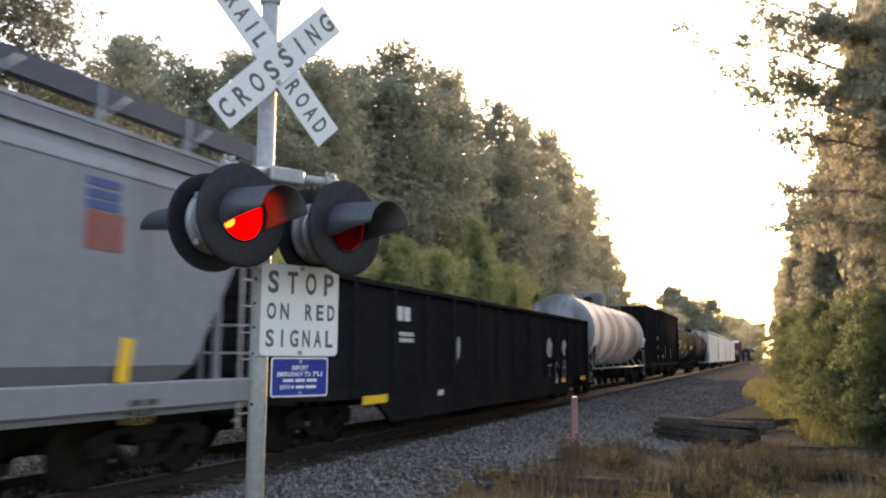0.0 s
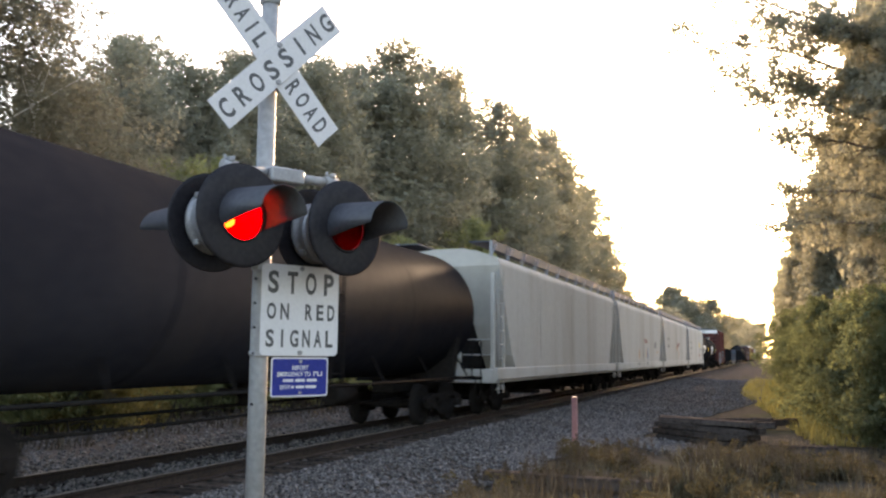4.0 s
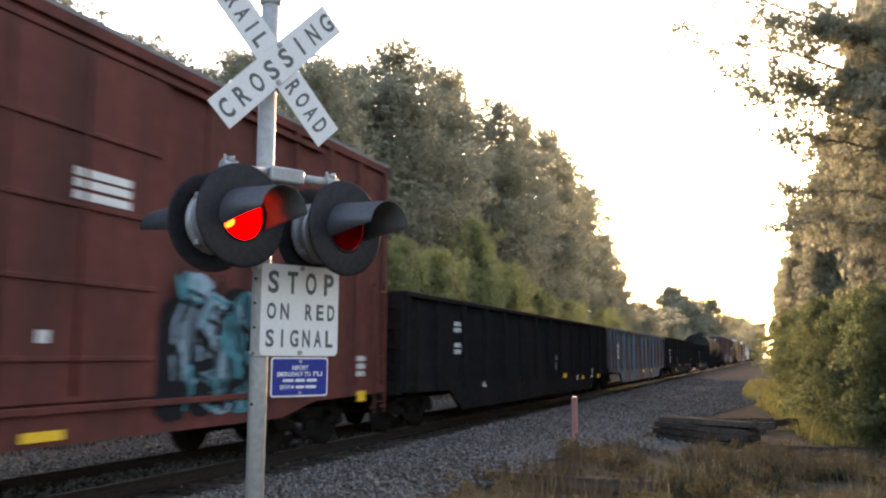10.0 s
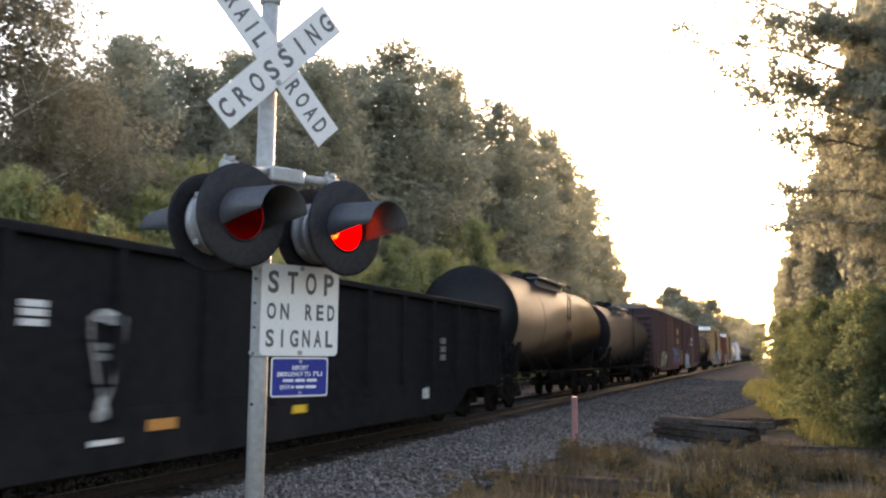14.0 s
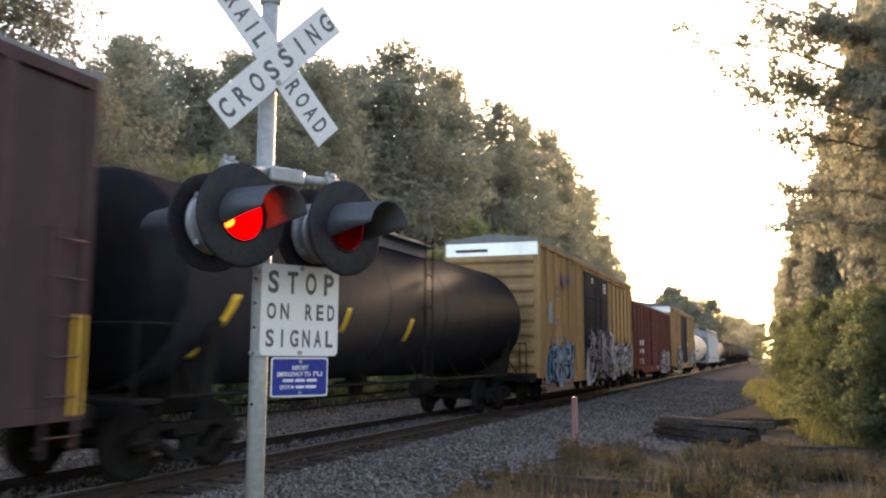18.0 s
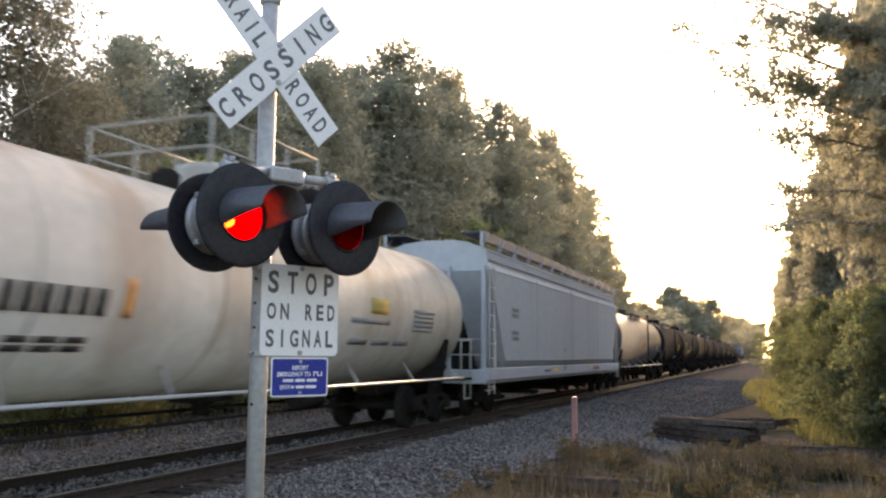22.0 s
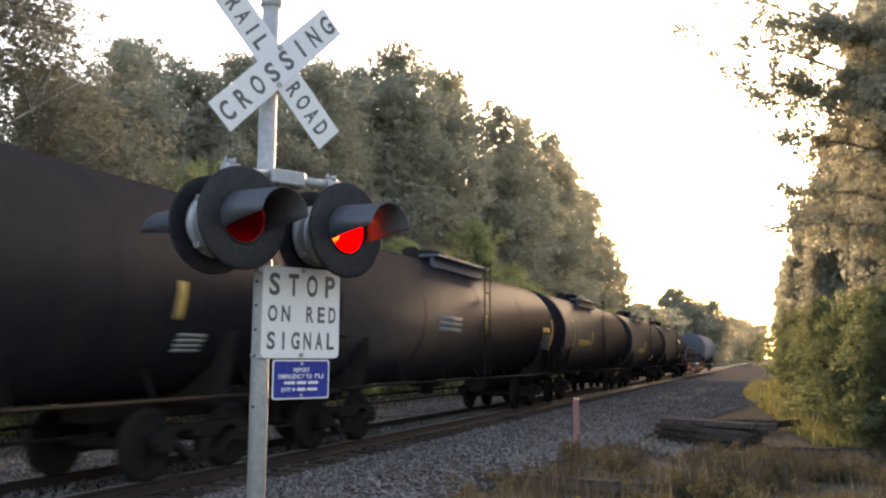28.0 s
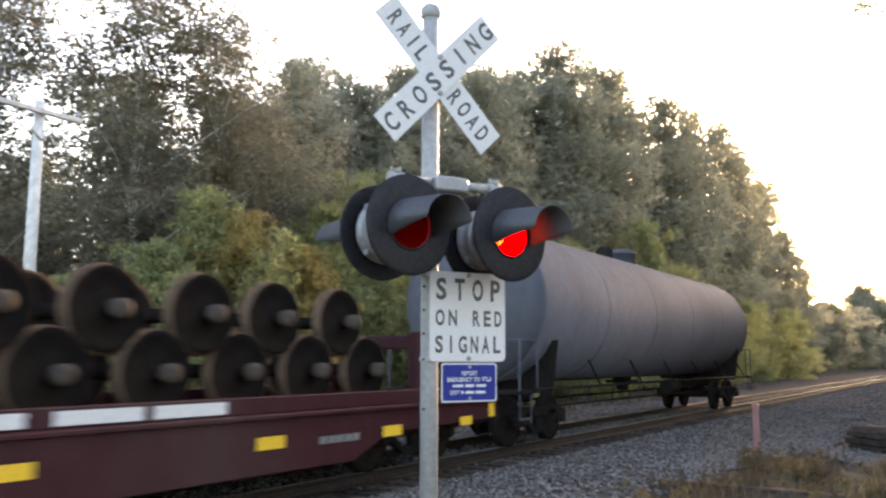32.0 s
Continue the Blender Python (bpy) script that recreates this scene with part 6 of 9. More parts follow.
    mark(c["h3"], 1.586, 1.19, 1.73, 0.15, 0.53, MARK_ORANGE, "reflector", "orange reflective strip", -10)
    mark(c["h3"], 1.606, 1.20, 1.22, 0.16, 0.06, MARK_DIM)
    mark(c["h3"], 1.606, 1.40, 1.22, 0.16, 0.06, MARK_DIM)
    mark(c["h3"], 1.606, 1.60, 1.22, 0.16, 0.06, MARK_DIM)
    mark(c["h4"], 1.586, -5.98, 2.85, 0.21, 0.20, MARK_DIM)
    mark(c["h4"], 1.586, -5.72, 2.85, 0.21, 0.20, MARK_DIM)
    mark(c["h4"], 1.586, -5.47, 2.85, 0.21, 0.20, MARK_DIM)
    mark(c["h4"], 1.586, -6.12, 2.32, 0.21, 0.20, MARK_DIM)
    mark(c["h4"], 1.586, -5.86, 2.32, 0.21, 0.20, MARK_DIM)
    mark(c["h4"], 1.586, -5.60, 2.32, 0.21, 0.20, MARK_DIM)
    mark(c["h4"], 1.586, -5.35, 2.32, 0.21, 0.20, MARK_DIM)
    mark(c["h4"], 1.586, -5.99, 1.92, 0.27, 0.05, MARK_DIM)
    mark(c["h4"], 1.586, -5.65, 1.92, 0.27, 0.05, MARK_DIM)
    mark(c["h4"], 1.586, -5.99, 1.85, 0.27, 0.05, MARK_DIM)
    mark(c["h4"], 1.586, -5.65, 1.85, 0.27, 0.05, MARK_DIM)
    mark(c["h4"], 1.586, 3.60, 2.67, 0.74, 0.49, MARK_YELLOW, "notice", "yellow printed notice", 0)
    mark(c["h4"], 1.586, 3.62, 2.81, 0.47, 0.04, MARK_BLACK)
    mark(c["h4"], 1.586, 3.62, 2.76, 0.47, 0.04, MARK_BLACK)
    mark(c["h4"], 1.586, 3.62, 2.70, 0.47, 0.04, MARK_BLACK)
    mark(c["h4"], 1.586, 3.62, 2.65, 0.47, 0.04, MARK_BLACK)
    mark(c["h4"], 1.586, 3.62, 2.59, 0.47, 0.04, MARK_BLACK)
    mark(c["h4"], 1.586, 3.62, 2.53, 0.47, 0.04, MARK_BLACK)
    mark(c["h4"], 1.586, 4.83, 2.50, 0.39, 0.06, MARK_DIM)
    mark(c["h4"], 1.586, 5.32, 2.50, 0.39, 0.06, MARK_DIM)
    mark(c["h4"], 1.586, 4.83, 2.41, 0.39, 0.06, MARK_DIM)
    mark(c["h4"], 1.586, 5.32, 2.41, 0.39, 0.06, MARK_DIM)
    mark(c["h4"], 1.586, 4.83, 2.32, 0.39, 0.06, MARK_DIM)
    mark(c["h4"], 1.586, 5.32, 2.32, 0.39, 0.06, MARK_DIM)
    mark(c["h4"], 1.586, 4.83, 2.23, 0.39, 0.06, MARK_DIM)
    mark(c["h4"], 1.586, 5.32, 2.23, 0.39, 0.06, MARK_DIM)
    mark(c["h4"], 1.586, 4.83, 2.14, 0.39, 0.06, MARK_DIM)
    mark(c["h4"], 1.586, 5.32, 2.14, 0.39, 0.06, MARK_DIM)
    mark(c["h4"], 1.586, 3.42, 1.84, 0.48, 0.06, MARK_RED)
    mark(c["h4"], 1.586, 3.42, 1.76, 0.48, 0.06, MARK_RED)
    mark(c["h4"], 1.586, 3.42, 1.68, 0.48, 0.06, MARK_RED)
    mark(c["h4"], 1.586, 3.42, 1.60, 0.48, 0.06, MARK_RED)
    mark(c["h4"], 1.586, 4.07, 1.72, 0.15, 0.45, MARK_ORANGE, "reflector", "orange reflective strip", -8)
    mark(c["h4"], 1.586, 6.06, 1.80, 0.32, 0.17, MARK_RED)
    mark(c["h4"], 1.606, 4.44, 1.24, 0.30, 0.03, MARK_DIM)
    mark(c["h4"], 1.606, 4.81, 1.24, 0.30, 0.03, MARK_DIM)
    mark(c["h4"], 1.606, 4.44, 1.20, 0.30, 0.03, MARK_DIM)
    mark(c["h4"], 1.606, 4.81, 1.20, 0.30, 0.03, MARK_DIM)
    mark(c["h4"], 1.606, 4.44, 1.16, 0.30, 0.03, MARK_DIM)
    mark(c["h4"], 1.606, 4.81, 1.16, 0.30, 0.03, MARK_DIM)
    mark(c["h4"], 1.606, 4.44, 1.12, 0.30, 0.03, MARK_DIM)
    mark(c["h4"], 1.606, 4.81, 1.12, 0.30, 0.03, MARK_DIM)
    mark(c["h4"], 1.606, 4.44, 1.08, 0.30, 0.03, MARK_DIM)
    mark(c["h4"], 1.606, 4.81, 1.08, 0.30, 0.03, MARK_DIM)
    mark(c["h4"], 1.606, 5.47, 1.20, 0.22, 0.10, MARK_DIM)
    mark(c["h4"], 1.606, 5.74, 1.20, 0.22, 0.10, MARK_DIM)
    mark(c["h4"], 1.606, 6.02, 1.20, 0.22, 0.10, MARK_DIM)
    curved_mark(c["tP"], 1.45, 2.55, -3.58, 4.2, 0.42, 0.40, MARK_WHITE, 0, "emblem", "white emblem")
    curved_mark(c["tP"], 1.45, 2.55, -3.10, 0.8, 0.38, 0.43, MARK_WHITE)
    curved_mark(c["tP"], 1.45, 2.55, -2.65, 0.8, 0.38, 0.43, MARK_WHITE)
    curved_mark(c["tP"], 1.45, 2.55, -2.20, 0.8, 0.38, 0.43, MARK_WHITE)
    curved_mark(c["tP"], 1.45, 2.55, -1.75, 0.8, 0.38, 0.43, MARK_WHITE)
    curved_mark(c["tP"], 1.45, 2.55, -1.30, 0.8, 0.38, 0.43, MARK_WHITE)
    curved_mark(c["tP"], 1.45, 2.55, -0.85, 0.8, 0.38, 0.43, MARK_WHITE)
    curved_mark(c["tP"], 1.45, 2.55, -3.00, -18.2, 0.27, 0.35, MARK_WHITE)
    curved_mark(c["tP"], 1.45, 2.55, -2.66, -18.2, 0.27, 0.35, MARK_WHITE)
    curved_mark(c["tP"], 1.45, 2.55, -2.32, -18.2, 0.27, 0.35, MARK_WHITE)
    curved_mark(c["tP"], 1.45, 2.55, -1.98, -18.2, 0.27, 0.35, MARK_WHITE)
    curved_mark(c["tP"], 1.45, 2.55, -1.64, -18.2, 0.27, 0.35, MARK_WHITE)
    curved_mark(c["tP"], 1.45, 2.55, -1.31, -18.2, 0.27, 0.35, MARK_WHITE)
    curved_mark(c["tP"], 1.45, 2.55, 3.60, -6.9, 1.05, 0.42, MARK_YELLOW, 0, "placard", "yellow panel")
    curved_mark(c["tQ"], 1.45, 2.55, -3.61, 2.0, 0.40, 0.47, MARK_WHITE, 0, "emblem", "white emblem")
    curved_mark(c["tQ"], 1.45, 2.55, -3.14, 0.3, 0.31, 0.47, MARK_WHITE)
    curved_mark(c["tQ"], 1.45, 2.55, -2.78, 0.3, 0.31, 0.47, MARK_WHITE)
    curved_mark(c["tQ"], 1.45, 2.55, -2.41, 0.3, 0.31, 0.47, MARK_WHITE)
    curved_mark(c["tQ"], 1.45, 2.55, -2.04, 0.3, 0.31, 0.47, MARK_WHITE)
    curved_mark(c["tQ"], 1.45, 2.55, -1.67, 0.3, 0.31, 0.47, MARK_WHITE)
    curved_mark(c["tQ"], 1.45, 2.55, -1.31, 0.3, 0.31, 0.47, MARK_WHITE)
    curved_mark(c["tQ"], 1.45, 2.55, -3.06, -18.8, 0.23, 0.33, MARK_WHITE)
    curved_mark(c["tQ"], 1.45, 2.55, -2.77, -18.8, 0.23, 0.33, MARK_WHITE)
    curved_mark(c["tQ"], 1.45, 2.55, -2.48, -18.8, 0.23, 0.33, MARK_WHITE)
    curved_mark(c["tQ"], 1.45, 2.55, -2.19, -18.8, 0.23, 0.33, MARK_WHITE)
    curved_mark(c["tQ"], 1.45, 2.55, -1.90, -18.8, 0.23, 0.33, MARK_WHITE)
    curved_mark(c["tQ"], 1.45, 2.55, -1.61, -18.8, 0.23, 0.33, MARK_WHITE)
    curved_mark(c["tQ"], 1.45, 2.55, -1.32, -18.8, 0.23, 0.33, MARK_WHITE)
    curved_mark(c["tQ"], 1.45, 2.55, 3.83, -11.5, 0.79, 0.44, MARK_YELLOW, 0, "placard", "yellow panel")
    curved_mark(c["tQ"], 1.45, 2.55, -2.80, -31.5, 0.50, 0.08, MARK_DIM)
    curved_mark(c["tQ"], 1.45, 2.55, -2.18, -31.5, 0.50, 0.08, MARK_DIM)
    curved_mark(c["tQ"], 1.45, 2.55, -1.55, -31.5, 0.50, 0.08, MARK_DIM)
    curved_mark(c["tQ"], 1.45, 2.55, -2.80, -36.3, 0.50, 0.08, MARK_DIM)
    curved_mark(c["tQ"], 1.45, 2.55, -2.18, -36.3, 0.50, 0.08, MARK_DIM)
    curved_mark(c["tQ"], 1.45, 2.55, -1.55, -36.3, 0.50, 0.08, MARK_DIM)
    curved_mark(c["tQ"], 1.45, 2.55, -2.80, -41.1, 0.50, 0.08, MARK_DIM)
    curved_mark(c["tQ"], 1.45, 2.55, -2.18, -41.1, 0.50, 0.08, MARK_DIM)
    curved_mark(c["tQ"], 1.45, 2.55, -1.55, -41.1, 0.50, 0.08, MARK_DIM)
    curved_mark(c["tQ"], 1.45, 2.55, -4.26, -27.0, 0.16, 1.06, MARK_YELLOW, 0.5, "reflector", "yellow reflective strip")
    curved_mark(c["tQ"], 1.45, 2.55, -3.96, -15.4, 0.43, 0.16, MARK_DIM, 0.1, "graffiti", "pale sprayed strokes")
    curved_mark(c["tQ"], 1.45, 2.55, -4.01, -26.0, 0.12, 0.37, MARK_DIM, 0.3, "graffiti", "pale sprayed strokes")
    curved_mark(c["tQ"], 1.45, 2.55, -3.63, -31.0, 0.31, 0.18, MARK_DIM, 0, "graffiti", "pale sprayed strokes")
    curved_mark(c["tQ"], 1.45, 2.55, 2.01, -16.4, 0.11, 0.57, MARK_ORANGE)
    curved_mark(c["tQ"], 1.45, 2.55, 2.38, -16.4, 0.11, 0.57, MARK_ORANGE)
    curved_mark(c["tQ"], 1.45, 2.55, 4.86, -1.7, 0.85, 0.07, MARK_DIM)
    curved_mark(c["tQ"], 1.45, 2.55, 4.86, -5.9, 0.85, 0.07, MARK_DIM)
    curved_mark(c["tQ"], 1.45, 2.55, 4.86, -10.1, 0.85, 0.07, MARK_DIM)
    curved_mark(c["tQ"], 1.45, 2.55, 4.86, -14.2, 0.85, 0.07, MARK_DIM)
    curved_mark(c["tQ"], 1.45, 2.55, 4.86, -18.4, 0.85, 0.07, MARK_DIM)
    mark(c["bR"], 1.626, 0.80, 3.49, 0.83, 0.09, MARK_WHITE, "panel", "white printed panel", 0)
    mark(c["bR"], 1.626, 0.80, 3.37, 0.83, 0.09, MARK_WHITE, "panel", "white printed panel", 0)
    mark(c["bR"], 1.626, 0.80, 3.24, 0.83, 0.09, MARK_WHITE, "panel", "white printed panel", 0)
    mark(c["bR"], 1.61, 3.14, 1.34, 0.21, 0.50, MARK_YELLOW, "reflector", "tall yellow reflective strip", 0)
    mark(c["bR"], 1.626, 0.17, 0.77, 0.53, 0.10, MARK_YELLOW, "reflector", "yellow reflective strip", 0)
    mark(c["bR"], 1.626, 0.09, 1.75, 0.14, 0.13, MARK_WHITE)
    mark(c["bR"], 1.61, 7.14, 1.52, 0.35, 0.09, MARK_WHITE)
    mark(c["bR"], 1.61, 7.14, 1.39, 0.35, 0.09, MARK_WHITE)
    mark(c["bR"], 1.61, 7.14, 1.26, 0.35, 0.09, MARK_WHITE)
    mark(c["bR"], 1.61, 7.18, 0.87, 0.32, 0.18, MARK_YELLOW)
    spray(c["bR"], 1.614, 2.89, 1.65, 1.73, 1.84, ("teal", "black", "pale_blue"), 3, 3)
    spray(c["bR"], 1.614, -3.36, 1.38, 5.46, 1.81, ("white", "black", "lilac"), 5, 8)
    mark(c["g1"], 1.524, -7.84, 2.31, 0.46, 0.10, MARK_WHITE)
    mark(c["g1"], 1.524, -7.84, 2.17, 0.46, 0.10, MARK_WHITE)
    mark(c["g1"], 1.524, -7.81, 1.82, 0.49, 0.10, MARK_WHITE)
    mark(c["g1"], 1.524, -7.81, 1.67, 0.49, 0.10, MARK_WHITE)
    mark(c["g1"], 1.574, -5.98, 0.87, 0.29, 0.14, MARK_WHITE)
    mark(c["g1"], 1.524, 1.95, 1.56, 0.35, 0.05, MARK_DIM)
    mark(c["g1"], 1.524, 1.95, 1.48, 0.35, 0.05, MARK_DIM)
    mark(c["g1"], 1.524, 1.90, 1.33, 0.19, 0.06, MARK_DIM)
    mark(c["g1"], 1.524, 1.90, 1.24, 0.19, 0.06, MARK_DIM)
    mark(c["g1"], 1.524, 1.90, 1.16, 0.19, 0.06, MARK_DIM)
    mark(c["g1"], 1.574, 2.98, 0.90, 0.59, 0.15, MARK_YELLOW, "reflector", "yellow reflective strip", 0)
    mark(c["g1"], 1.574, 5.04, 0.80, 0.28, 0.17, MARK_WHITE)
    mark(c["g1"], 1.574, 6.03, 0.78, 0.43, 0.12, MARK_YELLOW)
    mark(c["g1"], 1.574, 7.77, 1.04, 0.36, 0.09, MARK_WHITE)
    mark(c["g1"], 1.574, 7.77, 0.91, 0.36, 0.09, MARK_WHITE)
    mark(c["g1"], 1.574, 7.77, 0.78, 0.36, 0.09, MARK_WHITE)
    mark(c["g1"], 1.574, 9.17, 0.77, 0.47, 0.15, MARK_YELLOW)
    mark(c["g1"], 1.524, 9.30, 1.70, 0.30, 0.10, MARK_WHITE)
    mark(c["g1"], 1.524, 9.30, 1.56, 0.30, 0.10, MARK_WHITE)
    mark(c["g1"], 1.524, 9.30, 1.42, 0.30, 0.10, MARK_WHITE)
    mark(c["g2"], 1.524, -7.99, 2.07, 0.61, 0.18, MARK_WHITE)
    mark(c["g2"], 1.524, -7.99, 1.82, 0.61, 0.18, MARK_WHITE)
    mark(c["g2"], 1.524, -7.99, 1.56, 0.61, 0.18, MARK_WHITE)
    mark(c["g2"], 1.574, 0.27, 0.75, 0.44, 0.15, MARK_YELLOW, "reflector", "yellow reflective strip", 0)
    mark(c["g2"], 1.524, 7.90, 1.34, 0.48, 0.09, MARK_BLACK)
    mark(c["g2"], 1.524, 7.90, 1.20, 0.48, 0.09, MARK_BLACK)
    mark(c["g2"], 1.524, 7.90, 1.07, 0.48, 0.09, MARK_BLACK)
    mark(c["g2"], 1.574, 3.54, 0.74, 0.29, 0.14, MARK_YELLOW)
    mark(c["g3"], 1.524, -8.08, 2.01, 0.41, 0.18, MARK_WHITE)
    mark(c["g3"], 1.524, -8.08, 1.76, 0.41, 0.18, MARK_WHITE)
    mark(c["g3"], 1.524, -8.08, 1.50, 0.41, 0.18, MARK_WHITE)
    mark(c["g3"], 1.524, -8.08, 1.25, 0.41, 0.18, MARK_WHITE)
    mark(c["g3"], 1.574, -4.60, 0.62, 0.37, 0.21, MARK_WHITE)
    mark(c["g3"], 1.524, -2.98, 1.45, 0.25, 0.06, MARK_DIM)
    mark(c["g3"], 1.524, -2.98, 1.37, 0.25, 0.06, MARK_DIM)
    mark(c["g3"], 1.524, -2.98, 1.29, 0.25, 0.06, MARK_DIM)
    mark(c["g3"], 1.524, -2.61, 1.07, 0.21, 0.15, MARK_DIM)
    mark(c["g3"], 1.574, -2.97, 0.53, 0.32, 0.03, MARK_ORANGE)
    mark(c["g3"], 1.574, -2.97, 0.48, 0.32, 0.03, MARK_ORANGE)
    mark(c["g3"], 1.574, -1.77, 0.91, 0.56, 0.13, MARK_ORANGE, "reflector", "orange reflective strip", 0)
    mark(c["g3"], 1.574, 3.68, 0.92, 0.43, 0.13, MARK_ORANGE)
    mark(c["g3"], 1.524, 8.47, 1.46, 0.47, 0.09, MARK_WHITE)
    mark(c["g3"], 1.524, 8.47, 1.33, 0.47, 0.09, MARK_WHITE)
    mark(c["g3"], 1.524, 8.47, 1.20, 0.47, 0.09, MARK_WHITE)
    mark(c["g3"], 1.574, 6.96, 0.90, 0.30, 0.12, MARK_WHITE)
    mark(c["g3"], 1.574, 6.96, 0.72, 0.30, 0.12, MARK_WHITE)
    mark(c["g4"], 1.524, -7.74, 2.21, 0.59, 0.15, MARK_WHITE)
    mark(c["g4"], 1.524, -7.74, 1.99, 0.59, 0.15, MARK_WHITE)
    mark(c["g4"], 1.524, -7.74, 1.77, 0.59, 0.15, MARK_WHITE)
    mark(c["g4"], 1.524, -5.10, 2.08, 0.32, 0.07, MARK_WHITE)
    mark(c["g4"], 1.524, -5.10, 1.99, 0.32, 0.07, MARK_WHITE)
    mark(c["g4"], 1.524, -5.10, 1.89, 0.32, 0.07, MARK_WHITE)
    mark(c["g4"], 1.524, -4.10, 1.66, 0.37, 0.08, MARK_DIM)
    mark(c["g4"], 1.524, -4.10, 1.55, 0.37, 0.08, MARK_DIM)
    mark(c["g4"], 1.574, -4.08, 0.63, 0.45, 0.06, MARK_WHITE)
    mark(c["g4"], 1.574, -3.15, 0.76, 0.52, 0.13, MARK_ORANGE, "reflector", "orange reflective strip", 0)
    mark(c["g4"], 1.574, 0.01, 0.76, 0.40, 0.12, MARK_YELLOW)
    mark(c["g4"], 1.574, 5.12, 0.80, 0.37, 0.22, MARK_WHITE)
    mark(c["g4"], 1.524, 6.23, 1.90, 0.34, 0.13, MARK_DIM)
    mark(c["g4"], 1.524, 6.23, 1.72, 0.34, 0.13, MARK_DIM)
    mark(c["g4"], 1.524, 6.23, 1.54, 0.34, 0.13, MARK_DIM)
    mark(c["bX"], 1.61, 4.76, 3.49, 0.15, 0.38, MARK_OCHRE)
    mark(c["bX"], 1.61, 4.95, 3.49, 0.15, 0.38, MARK_OCHRE)
    mark(c["bX"], 1.61, 5.45, 3.47, 0.29, 0.46, MARK_OCHRE)
    mark(c["bX"], 1.61, 5.84, 3.47, 0.29, 0.46, MARK_OCHRE)
    mark(c["bX"], 1.61, 4.79, 2.77, 0.11, 0.38, MARK_OCHRE)
    mark(c["bX"], 1.61, 4.94, 2.77, 0.11, 0.38, MARK_OCHRE)
    mark(c["bX"], 1.61, 5.43, 2.74, 0.21, 0.41, MARK_OCHRE)
    mark(c["bX"], 1.61, 5.71, 2.74, 0.21, 0.41, MARK_OCHRE)
    spray(c["bX"], 1.614, 5.65, 1.72, 1.69, 1.00, ("teal", "black", "blue", "white"), 3, 5)
    spray(c["bX"], 1.614, 6.80, 1.39, 0.99, 0.87, ("pink", "black", "pink"), 2, 6)
    mark(c["bX"], 1.61, 8.31, 1.56, 0.22, 1.03, MARK_YELLOW, "reflector", "tall yellow reflective strip", 0)
    mark(c["bX"], 1.61, 4.94, 1.31, 0.15, 0.50, MARK_YELLOW, "reflector", "tall yellow reflective strip", 0)
    spray(c["bX"], 1.614, -4.00, 1.44, 2.84, 1.08, ("olive", "black", "white", "lilac"), 5, 7)
    spray(c["bX"], 1.614, 3.80, 1.62, 5.04, 1.39, ("teal", "black", "pink", "blue"), 5, 9)
    spray(c["bY"], 1.614, -5.20, 1.19, 3.18, 1.35, ("white", "pale_blue", "black"), 3, 11)
    mark(c["bY"], 1.626, -0.89, 3.12, 0.63, 0.33, MARK_WHITE)
    mark(c["bY"], 1.626, -0.11, 3.12, 0.63, 0.33, MARK_WHITE)
    mark(c["bY"], 1.626, -0.88, 2.67, 0.63, 0.17, MARK_WHITE)
    mark(c["bY"], 1.626, -0.10, 2.67, 0.63, 0.17, MARK_WHITE)
    mark(c["bY"], 1.61, -2.14, 2.92, 0.35, 0.19, MARK_WHITE)
    mark(c["bY"], 1.61, -2.14, 2.64, 0.35, 0.19, MARK_WHITE)
    mark(c["bY"], 1.61, -2.14, 0.65, 0.42, 0.12, MARK_YELLOW)
    mark(c["bY"], 1.61, 8.23, 1.47, 0.16, 1.04, MARK_YELLOW, "reflector", "tall yellow reflective strip", 0)
    curved_mark(c["tK"], 1.5, 2.6, -6.81, -26.8, 0.15, 1.01, MARK_YELLOW, 0.45, "reflector", "yellow reflective strip")
    curved_mark(c["tK"], 1.5, 2.6, -0.45, -19.9, 0.14, 0.48, MARK_YELLOW, 0.1, "reflector", "yellow reflective strip")
    curved_mark(c["tK"], 1.5, 2.6, -3.27, -16.3, 0.11, 0.45, MARK_YELLOW, 0.1, "reflector", "yellow reflective strip")
    mark(c["y1"], 1.61, -6.32, 4.16, 0.15, 0.54, MARK_BLUE, "emblem", "red and blue painted arrow", 28)
    mark(c["y1"], 1.61, -6.20, 4.18, 0.14, 0.54, MARK_RED, "emblem", "red and blue painted arrow", 28)
    mark(c["y1"], 1.61, -5.47, 4.25, 0.49, 0.22, MARK_BLUE, "emblem", "red and blue painted arrow", -28)
    mark(c["y1"], 1.61, -7.21, 3.86, 0.24, 0.15, MARK_RUST)
    mark(c["y1"], 1.61, -6.92, 3.86, 0.24, 0.15, MARK_RUST)
    mark(c["y1"], 1.61, -7.21, 3.64, 0.24, 0.15, MARK_RUST)
    mark(c["y1"], 1.61, -6.92, 3.64, 0.24, 0.15, MARK_RUST)
    mark(c["y1"], 1.61, -7.32, 2.72, 0.21, 0.31, MARK_BLACK)
    mark(c["y1"], 1.61, -7.02, 2.72, 0.21, 0.31, MARK_BLACK)
    mark(c["y1"], 1.61, -8.02, 2.10, 0.23, 0.30, MARK_BLACK)
    mark(c["y1"], 1.61, -7.35, 2.11, 0.30, 0.29, MARK_BLACK)
    mark(c["y1"], 1.61, -6.89, 2.11, 0.30, 0.29, MARK_BLACK)
    mark(c["y1"], 1.61, -6.43, 2.11, 0.30, 0.29, MARK_BLACK)
